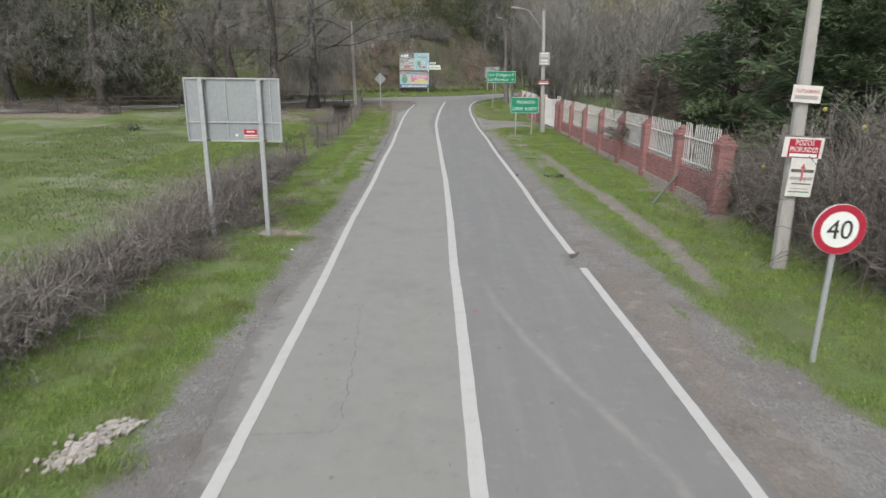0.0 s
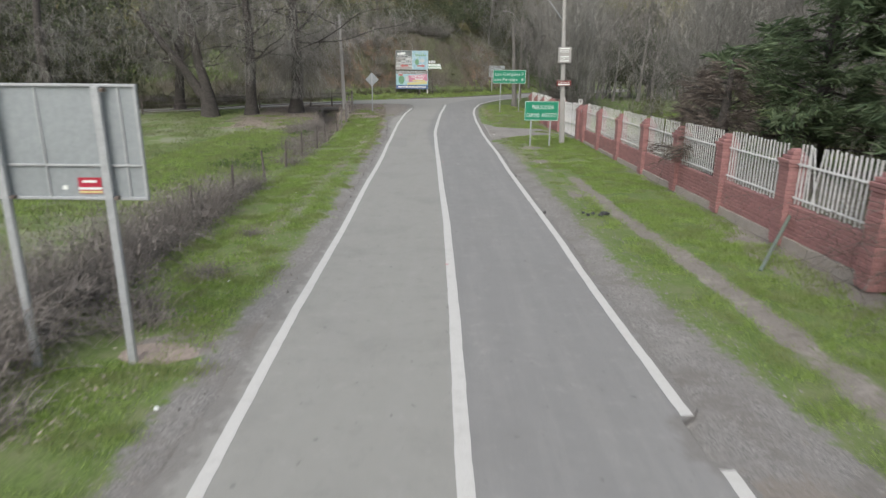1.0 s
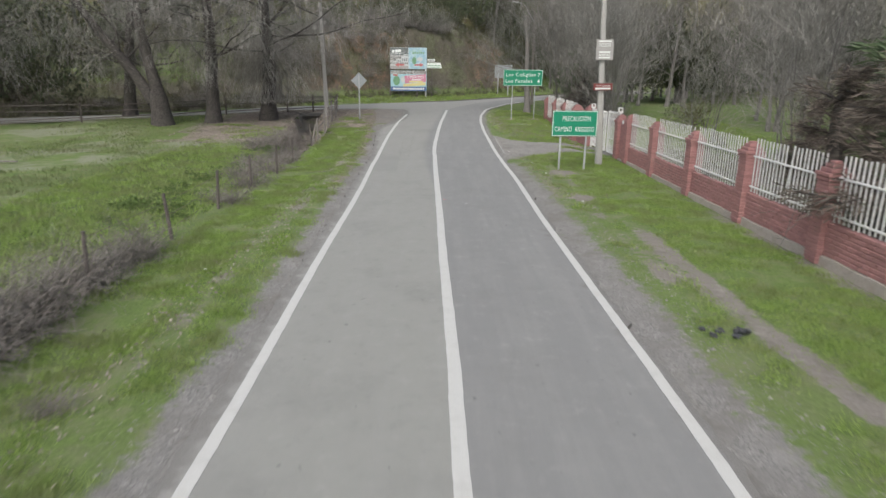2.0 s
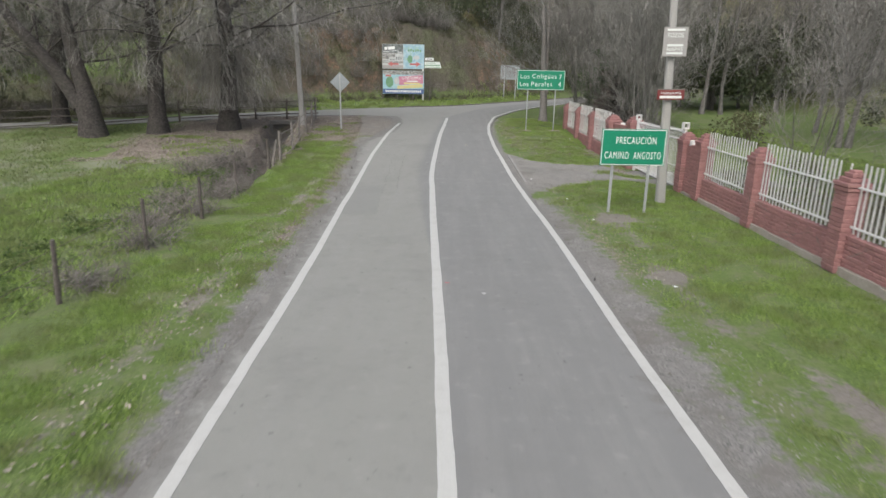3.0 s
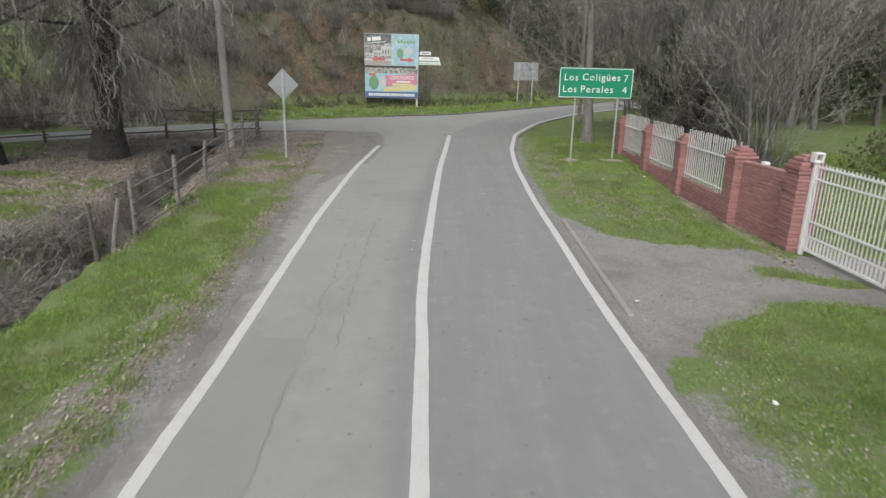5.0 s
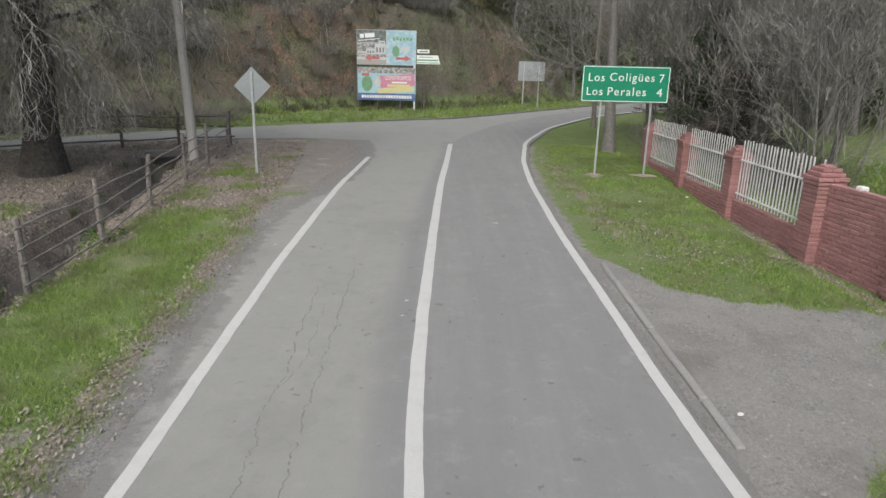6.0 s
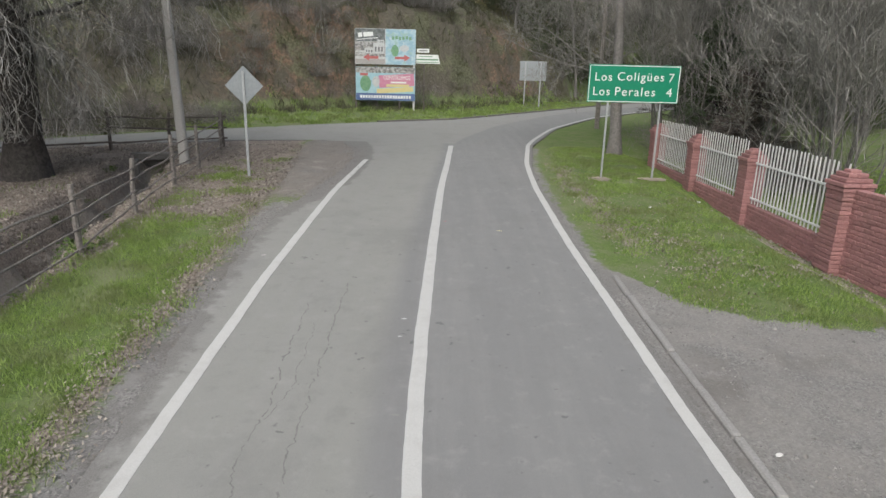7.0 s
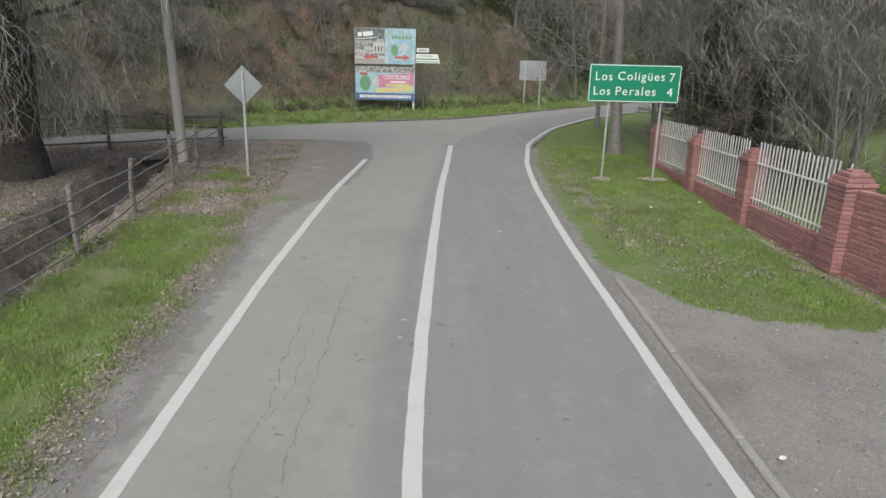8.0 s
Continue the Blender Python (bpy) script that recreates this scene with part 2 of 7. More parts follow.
M_letter = surface("white_sheeting", (0.64, 0.67, 0.645), (0.7, 0.725, 0.7), 0.45, fine=20, coarse=2, stain=(0.6, 0.64, 0.61), bumpiness=0.03)
M_red = surface("red_sheeting", (0.32, 0.012, 0.034), (0.37, 0.02, 0.044), 0.45, fine=16, coarse=2, stain=(0.36, 0.02, 0.035), bumpiness=0.03)
M_black = surface("black_sheeting", (0.02, 0.02, 0.022), (0.035, 0.035, 0.037), 0.5, fine=16, bumpiness=0.03)
M_board = surface("pale_board", (0.55, 0.54, 0.51), (0.64, 0.63, 0.6), 0.7, fine=25, coarse=4, stain=(0.42, 0.4, 0.36), bumpiness=0.1)
M_boardgrey = surface("weathered_board", (0.28, 0.272, 0.26), (0.36, 0.35, 0.335), 0.8, fine=25, coarse=4, stain=(0.28, 0.26, 0.24), bumpiness=0.2)
M_maroon = surface("maroon_board", (0.16, 0.03, 0.03), (0.2, 0.045, 0.04), 0.7, fine=25, coarse=4, stain=(0.12, 0.03, 0.03), bumpiness=0.1)
M_bark = surface("dark_bark", (0.03, 0.027, 0.025), (0.088, 0.078, 0.071), 0.95, fine=9, coarse=1.2, stain=(0.07, 0.068, 0.052), stain_amount=0.4, bumpiness=1.0, bump_dist=0.06)
M_bark_grey = surface("grey_bark", (0.1, 0.094, 0.087), (0.19, 0.18, 0.169), 0.95, fine=10, coarse=1.2, stain=(0.1, 0.09, 0.07), stain_amount=0.5, bumpiness=0.8, bump_dist=0.03)
M_twig = leafy("bare_twigs", (0.115, 0.109, 0.099), (0.285, 0.276, 0.252), (0.155, 0.147, 0.133), 0.8, 0.9, 0.0)
M_twig_pale = leafy("pale_twigs", (0.15, 0.146, 0.134), (0.37, 0.362, 0.334), (0.21, 0.203, 0.185), 0.8, 0.9, 0.0)
M_twig_brown = leafy("brown_twigs", (0.112, 0.104, 0.095), (0.262, 0.246, 0.224), (0.155, 0.143, 0.129), 0.8, 0.9, 0.0)
M_bramble = leafy("bramble_stems", (0.062, 0.055, 0.048), (0.205, 0.186, 0.166), (0.098, 0.086, 0.075), 1.5, 0.9, 0.0)
M_hedge = leafy("hedge_stems", (0.09, 0.082, 0.073), (0.31, 0.286, 0.259), (0.15, 0.134, 0.119), 1.5, 0.9, 0.0)
M_needle = leafy("conifer_needles", (0.055, 0.09, 0.048), (0.15, 0.2, 0.105), (0.08, 0.105, 0.058), 1.2, 0.75, 0.25)
M_dead_needle = leafy("dead_needles", (0.085, 0.072, 0.062), (0.2, 0.165, 0.142), (0.115, 0.098, 0.082), 2.0, 0.85, 0.1)
M_leaf_dark = leafy("evergreen_leaves", (0.042, 0.058, 0.03), (0.095, 0.115, 0.06), (0.065, 0.07, 0.042), 0.5, 0.6, 0.2)
M_leaf_olive = leafy("olive_leaves", (0.07, 0.08, 0.038), (0.14, 0.145, 0.075), (0.1, 0.09, 0.055), 0.5, 0.7, 0.2)
M_weed = leafy("weed_leaves", (0.06, 0.1, 0.03), (0.13, 0.19, 0.055), (0.085, 0.115, 0.04), 1.0, 0.65, 0.25)
M_blade = leafy("grass_blades", (0.122, 0.19, 0.045), (0.325, 0.445, 0.125), (0.205, 0.245, 0.095), 1.1, 0.6, 0.35)
M_fieldblade = leafy("field_blades", (0.1, 0.14, 0.045), (0.23, 0.285, 0.115), (0.17, 0.185, 0.095), 0.35, 0.65, 0.3)
M_litter = leafy("dry_leaves", (0.15, 0.132, 0.112), (0.42, 0.38, 0.325), (0.23, 0.2, 0.168), 3.0, 0.85, 0.1)
M_stone = leafy("loose_stones", (0.112, 0.108, 0.1), (0.29, 0.282, 0.264), (0.17, 0.16, 0.146), 3.0, 0.9, 0.0)
M_rubble = surface("broken_tiles", (0.25, 0.225, 0.205), (0.44, 0.412, 0.385), 0.85, fine=20, coarse=5, stain=(0.4, 0.3, 0.26), stain_amount=0.5, per=0.25)
M_wood = surface("weathered_wood", (0.115, 0.102, 0.092), (0.23, 0.212, 0.193), 0.9, fine=14, coarse=2, stain=(0.1, 0.085, 0.07), bumpiness=0.6, bump_dist=0.01, per=0.15)
M_wood_dark = surface("dark_fence_wood", (0.07, 0.06, 0.054), (0.135, 0.117, 0.104), 0.9, fine=14, coarse=2, stain=(0.06, 0.05, 0.04), bumpiness=0.6, bump_dist=0.01, per=0.15)
M_wire = surface("rusty_wire", (0.12, 0.1, 0.085), (0.18, 0.15, 0.13), 0.7, 0.4, bumpiness=0)
M_tube = surface("green_tube", (0.1, 0.14, 0.11), (0.15, 0.19, 0.16), 0.6, 0.2, fine=20, stain=(0.18, 0.15, 0.12))
M_plastic_dark = surface("dark_plastic", (0.02, 0.022, 0.025), (0.06, 0.062, 0.066), 0.5, fine=12)
M_drygrass = leafy("dry_grass", (0.085, 0.086, 0.055), (0.165, 0.157, 0.11), (0.09, 0.098, 0.05), 0.6, 0.85, 0.2)
M_fruit = surface("yellow_fruit", (0.33, 0.29, 0.06), (0.4, 0.35, 0.1), 0.55, fine=20, bumpiness=0.1)
M_tarp = surface("blue_print", (0.24, 0.42, 0.48), (0.31, 0.49, 0.54), 0.5, fine=3, coarse=0.8, stain=(0.5, 0.62, 0.64), bumpiness=0.02)
M_print_white = surface("white_print", (0.4, 0.42, 0.415), (0.5, 0.52, 0.51), 0.5, fine=5, coarse=1.5, stain=(0.3, 0.32, 0.32), stain_amount=0.5, bumpiness=0.02)
M_print_dark = surface("dark_print", (0.05, 0.055, 0.06), (0.16, 0.16, 0.16), 0.5, fine=5, coarse=1.5, bumpiness=0.02)
M_print_red = surface("red_print", (0.4, 0.1, 0.1), (0.46, 0.14, 0.13), 0.5, fine=6, bumpiness=0.02)
M_print_pink = surface("pink_print", (0.44, 0.17, 0.25), (0.5, 0.22, 0.3), 0.5, fine=6, bumpiness=0.02)
M_print_yellow = surface("yellow_print", (0.52, 0.46, 0.2), (0.58, 0.52, 0.26), 0.5, fine=6, bumpiness=0.02)
M_print_navy = surface("navy_print", (0.06, 0.1, 0.24), (0.09, 0.14, 0.28), 0.5, fine=6, bumpiness=0.02)
M_print_green = surface("green_print", (0.1, 0.24, 0.13), (0.17, 0.31, 0.18), 0.5, fine=6, bumpiness=0.02)


def photo_print(name, c1, c2, c3, c4, scale):
    """A faded printed picture: patches of four tones."""
    m, n, l, bs = nodes_of(name)
    tc = n.new("ShaderNodeTexCoord").outputs["Object"]
    v = n.new("ShaderNodeTexNoise")
    v.inputs["Scale"].default_value, v.inputs["Detail"].default_value, v.inputs["Roughness"].default_value = scale, 4.0, 0.65
    l.new(tc, v.inputs["Vector"])
    sp = n.new("ShaderNodeSeparateColor")
    l.new(v.outputs["Color"], sp.inputs[0])
    col = mixc(n, l, ramp(n, l, sp.outputs[0], 0.42, 0.58), c1, c2)
    col = mixc(n, l, ramp(n, l, sp.outputs[1], 0.52, 0.64), col, c3)
    col = mixc(n, l, ramp(n, l, sp.outputs[2], 0.56, 0.68), col, c4)
    col = mixc(n, l, math2(n, l, "MULTIPLY", noise_node(n, l, tc, 3.0, 4.0), 0.22), col, (0.42, 0.45, 0.45))
    l.new(col, bs.inputs["Base Color"])
    bs.inputs["Roughness"].default_value = 0.5
    return m


M_photo_house = photo_print("faded_house_print", (0.08, 0.08, 0.075), (0.36, 0.36, 0.34), (0.22, 0.2, 0.18), (0.52, 0.53, 0.52), 5.5)
M_photo_hill = photo_print("faded_hill_print", (0.04, 0.052, 0.048), (0.11, 0.125, 0.118), (0.2, 0.215, 0.22), (0.07, 0.07, 0.07), 4.0)
M_photo_pool = photo_print("faded_pool_print", (0.22, 0.38, 0.47), (0.34, 0.49, 0.55), (0.27, 0.42, 0.36), (0.45, 0.55, 0.57), 2.2)
M_lampgrey = surface("lamp_housing", (0.42, 0.42, 0.41), (0.5, 0.5, 0.49), 0.5, 0.2, fine=20, bumpiness=0.05)
M_culvert = surface("damp_concrete", (0.11, 0.104, 0.094), (0.18, 0.172, 0.157), 0.9, fine=20, coarse=1.5, stain=(0.08, 0.08, 0.065))

# ---- building helpers ----
rng = np.random.default_rng(7)


class Shape:
    """Collects vertices and faces of one mesh."""

    def __init__(self):
        self.v, self.f = [], []

    def add(self, verts, faces):
        k = len(self.v)
        self.v.extend(tuple(p) for p in verts)
        self.f.extend(tuple(i + k for i in q) for q in faces)
        return self

    def box(self, c, s, m=None, cut=0.0):
        """A box of size s about c, with its edges cut off by cut."""
        hx, hy, hz = s[0] / 2, s[1] / 2, s[2] / 2
        if cut <= 0:
            vs = [Vector((x, y, z)) for x in (-hx, hx) for y in (-hy, hy) for z in (-hz, hz)]
            fs = [(0, 1, 3, 2), (4, 6, 7, 5), (0, 4, 5, 1), (2, 3, 7, 6), (0, 2, 6, 4), (1, 5, 7, 3)]
        else:
            b = min(cut, hx * 0.9, hy * 0.9, hz * 0.9)
            vs, idx = [], {}
            for sx in (-1, 1):
                for sy in (-1, 1):
                    for sz in (-1, 1):
                        for ax in range(3):
                            p = [sx * (hx - b), sy * (hy - b), sz * (hz - b)]
                            p[ax] = (sx * hx, sy * hy, sz * hz)[ax]
                            idx[(sx, sy, sz, ax)] = len(vs)
                            vs.append(Vector(p))
            fs = []
            ring = [(-1, -1), (1, -1), (1, 1), (-1, 1)]
            for ax in range(3):
                for sgn in (-1, 1):
                    q = []
                    for a, c2 in ring:
                        k = [0, 0, 0]
                        k[ax], k[(ax + 1) % 3], k[(ax + 2) % 3] = sgn, a, c2
                        q.append(idx[(*k, ax)])
                    fs.append(tuple(q if sgn > 0 else q[::-1]))
            for ax in range(3):
                u, w = (ax + 1) % 3, (ax + 2) % 3
                for su in (-1, 1):
                    for sw in (-1, 1):
                        q = []
                        for sa, face in ((-1, u), (1, u), (1, w), (-1, w)):
                            k = [0, 0, 0]
                            k[ax], k[u], k[w] = sa, su, sw
                            q.append(idx[(*k, face)])
                        fs.append(tuple(q if su * sw < 0 else q[::-1]))
            for sx in (-1, 1):
                for sy in (-1, 1):
                    for sz in (-1, 1):
                        q = [idx[(sx, sy, sz, a)] for a in range(3)]
                        fs.append(tuple(q if sx * sy * sz > 0 else q[::-1]))
        if m is not None:
            vs = [m @ p for p in vs]
        return self.add([p + Vector(c) for p in vs], fs)

    def tube(self, pts, radii, n=6, cap=True):
        pts = [Vector(p) for p in pts]
        cap = cap and n > 2
        rings, k0 = [], len(self.v)
        side = None
        for i, p in enumerate(pts):
            d = (pts[min(i + 1, len(pts) - 1)] - pts[max(i - 1, 0)]).normalized()
            if side is None or abs(d.dot(side)) > 0.95:
                side = d.cross(Vector((0, 0, 1)) if abs(d.z) < 0.9 else Vector((1, 0, 0))).normalized()
            side = (side - d * side.dot(d)).normalized()
            up = d.cross(side)
            r = radii[i] if not isinstance(radii, (int, float)) else radii
            for a in range(n):
                t = 2 * math.pi * a / n
                q = p + side * (math.cos(t) * r) + up * (math.sin(t) * r)
                self.v.append((q.x, q.y, q.z))
        for i in range(len(pts) - 1):
            for a in range(n if n > 2 else 1):
                b = (a + 1) % n
                self.f.append((k0 + i * n + a, k0 + i * n + b, k0 + (i + 1) * n + b, k0 + (i + 1) * n + a))
        if cap:
            self.f.append(tuple(k0 + a for a in range(n))[::-1])
            e = k0 + (len(pts) - 1) * n
            self.f.append(tuple(e + a for a in range(n)))
        return self

    def blob(self, c, r, seed=0, n=8, rings=5, rough=0.2):
        rr = random.Random(seed)
        vs = [(c[0], c[1], c[2] - r[2])]
        for i in range(1, rings):
            ph = math.pi * i / rings
            for a in range(n):
                t = 2 * math.pi * a / n
                k = 1 + rr.uniform(-rough, rough)
                vs.append((c[0] + r[0] * math.sin(ph) * math.cos(t) * k, c[1] + r[1] * math.sin(ph) * math.sin(t) * k, c[2] - r[2] * math.cos(ph) * k))
        vs.append((c[0], c[1], c[2] + r[2]))
        fs = [(0, 1 + (a + 1) % n, 1 + a) for a in range(n)]
        for i in range(rings - 2):
            for a in range(n):
                b = (a + 1) % n
                fs.append((1 + i * n + a, 1 + i * n + b, 1 + (i + 1) * n + b, 1 + (i + 1) * n + a))
        e = len(vs) - 1
        fs += [(e, 1 + (rings - 2) * n + a, 1 + (rings - 2) * n + (a + 1) % n) for a in range(n)]
        return self.add(vs, fs)

    def mesh(self, name, mat, smooth=False):
        me = bpy.data.meshes.new(name)
        me.from_pydata(self.v, [], self.f)
        if mat:
            me.materials.append(mat)
        if smooth:
            me.polygons.foreach_set("use_smooth", [True] * len(me.polygons))
        me.update()
        return me


def fast_mesh(name, verts, faces, mat, smooth=False):
    """A mesh from arrays; all faces have the same number of corners."""
    verts, faces = np.asarray(verts, np.float32), np.asarray(faces, np.int32)
    me = bpy.data.meshes.new(name)
    k = faces.shape[1]
    me.vertices.add(len(verts))
    me.vertices.foreach_set("co", verts.ravel())
    me.loops.add(faces.size)
    me.loops.foreach_set("vertex_index", faces.ravel())
    me.polygons.add(len(faces))
    me.polygons.foreach_set("loop_start", np.arange(0, faces.size, k, dtype=np.int32))
    me.polygons.foreach_set("loop_total", np.full(len(faces), k, np.int32))
    me.polygons.foreach_set("use_smooth", np.full(len(faces), smooth, bool))
    me.materials.append(mat)
    me.update(calc_edges=True)
    return me


def part(name, shape, mat, parent, label="", smooth=False, at=None):
    """One mesh object under a thing or under a part."""
    me = shape if isinstance(shape, bpy.types.Mesh) else shape.mesh(name, mat, smooth)
    ob = new(name, me)
    ob.parent = parent
    if at is not None:
        ob.matrix_basis = at
    return tagged(ob, label)


def thing(name, at, label, category, group="", kind=""):
    ob = new(name)
    ob.empty_display_size = 0.2
    ob.matrix_basis = at
    return tagged(ob, label, category, group, kind)


def whole(name, shape, mat, at, label, category, group="", kind="", smooth=False):
    """A thing of one mesh."""
    me = shape if isinstance(shape, bpy.types.Mesh) else shape.mesh(name, mat, smooth)
    ob = new(name, me)
    ob.matrix_basis = at
    return tagged(ob, label, category, group, kind)


def lettering(text, height, width, mat, parent, at, name="lettering", depth=0.003, airy=1.0):
    """Raised letters, centred, that stand on the plate's face (x right, y up)."""
    cu = bpy.data.curves.new(name, "FONT")
    cu.body, cu.size, cu.extrude, cu.align_x, cu.align_y, cu.resolution_u = text, 1.0, depth, "LEFT", "BOTTOM", 3
    cu.offset, cu.space_character = 0.001, airy
    tmp = bpy.data.objects.new(name, cu)
    scene.collection.objects.link(tmp)
    dg = bpy.context.evaluated_depsgraph_get()
    me = bpy.data.meshes.new_from_object(tmp.evaluated_get(dg))
    bpy.data.objects.remove(tmp)
    bpy.data.curves.remove(cu)
    co = np.empty(len(me.vertices) * 3, np.float32)
    me.vertices.foreach_get("co", co)
    co = co.reshape(-1, 3)
    lo, hi = co.min(0), co.max(0)
    co[:, 0] = (co[:, 0] - (lo[0] + hi[0]) / 2) * width / (hi[0] - lo[0])
    co[:, 1] = (co[:, 1] - (lo[1] + hi[1]) / 2) * height / (hi[1] - lo[1])
    co[:, 2] = (co[:, 2] > 0) * 2 * depth
    me.vertices.foreach_set("co", co.ravel())
    me.materials.clear()
    me.materials.append(mat)
    me.update()
    ob = new(name, me)
    ob.parent, ob.matrix_basis = parent, at
    return ob


FACE = pose(0, 0, 0, 90, 0, 0)          # a plate's own x right, y up; its face looks along -y


# ---- the lie of the land ----
def road_z(y):
    return np.interp(y, [-900, 47, 50, 55, 60, 64, 68, 72, 80, 900], [0, 0, 0.08, 0.33, 0.55, 0.68, 0.82, 0.95, 1.0, 1.0])


LINE_Y = [-20, 5.6, 12, 17.7, 25, 30.5, 33, 36, 40, 43.5, 45.2, 48, 50, 52.4, 55, 58, 62, 67, 71]
LINE_X = [-2.1, -2.43, -2.54, -2.72, -2.83, -3.0, -3.05, -3.09, -3.2, -3.34, -3.41, -3.46, -3.515, -3.53, -3.55, -3.5, -3.42, -3.1, -2.7]
MID_Y = [-20, 5.6, 10.7, 13.8, 17.8, 21.7, 25.4, 31, 33, 34.5, 39.6, 44.5, 46.5, 48.2, 49.5, 51, 52.6, 55, 58, 62.3, 66, 70.8]
MID_X = [0.75, 0.42, 0.33, 0.25, 0.21, 0.14, 0.07, -0.12, -0.175, -0.21, -0.37, -0.52, -0.57, -0.61, -0.665, -0.678, -0.663, -0.61, -0.53, -0.4, -0.2, 0.02]
RIGHT_Y = [-20, 6, 7.9, 9.8, 13.0, 15.2, 18.3, 19.3, 20, 20.8, 23, 24.7, 26.8, 35, 38, 42, 43.6, 45.2, 46.7, 48.4, 50, 52, 54, 56.5, 58.5, 60, 62.4, 66.4, 71]
RIGHT_X = [3.9, 3.41, 3.375, 3.33, 3.24, 3.18, 3.09, 3.085, 3.115, 3.06, 3.055, 3.035, 2.99, 2.825, 2.815, 2.79, 2.76, 2.7, 2.675, 2.62, 2.55, 2.51, 2.47, 2.39, 2.385, 2.4, 2.43, 2.65, 3.3]
EDGE_L_Y = [-20, 5.6, 6.9, 9.6, 12, 15, 25, 43, 48, 52, 54, 56.6, 59, 62, 64.5, 67, 69, 71]
EDGE_L_X = [-2.6, -2.7, -2.9, -3.2, -3.22, -3.1, -3.15, -3.72, -3.78, -4.04, -4.2, -4.45, -4.38, -4.05, -3.75, -3.6, -3.9, -4.6]
# the junction and the road beyond: near side and far kerb, pair by pair
NEAR = [(-90, 33), (-60, 46), (-29, 59.5), (-20.4, 63.8), (-13, 69), (-9.4, 70.7), (-5.8, 71.3), (-4.2, 70.9), (0, 70.9), (3.5, 70.9), (4.0, 72.6), (5.8, 78.6), (9.75, 87), (12, 90.6), (20, 101), (36, 121), (60, 145)]
FAR = [(-90, 37), (-60, 50), (-29, 62.5), (-21.6, 66), (-13.2, 72.8), (-8.6, 77.1), (-6, 79.1), (-4, 80.4), (0.3, 83.4), (3.2, 87.4), (4.4, 89.2), (8.0, 94.5), (14.3, 103.9), (16.6, 107), (25, 118), (40, 136), (64, 160)]


def far_y(x):
    return np.interp(x, [-900] + [p[0] for p in FAR] + [900], [-300] + [p[1] for p in FAR] + [800])


def near_y(x):
    return np.interp(x, [-900] + [p[0] for p in NEAR] + [900], [-304] + [p[1] for p in NEAR] + [785])


def step(a, b, x):
    t = np.clip((np.asarray(x, float) - a) / (b - a), 0, 1)
    return t * t * (3 - 2 * t)


def wave(x, y, s, k=0.0):
    """Soft unevenness between -1 and 1."""
    x, y = np.asarray(x, float) / s, np.asarray(y, float) / s
    return (np.sin(1.7 * x + 0.9 * y + k) + np.sin(-1.1 * x + 1.9 * y + 2.1 * k + 1) + np.sin(2.9 * x - 0.6 * y + k * 0.7 + 2) + np.sin(0.5 * x + 3.1 * y + 3 + k)) / 4


def ditch_mid(y):
    return np.interp(y, [40, 47, 54, 58, 64, 68], [-8.3, -8.3, -8.6, -9.3, -10.4, -10.8])


def shoulder_strip(y):
    return np.interp(y, [6, 36, 60], [-4.45, -4.85, -5.2])


HOLE, SPOIL = (4.7, 38.3), (5.0, 43.7)     # a dug hole and a spoil heap on the verge


def litter_strip(y):
    return np.interp(y, [26, 36, 40, 44, 46], [4.75, 4.7, 4.75, 4.9, 4.6])


def rut_x(y):
    return np.interp(y, [11, 13.6, 16, 19, 22.7, 26.5, 44], [5.6, 5.75, 5.89, 5.89, 5.72, 5.5, 5.2])


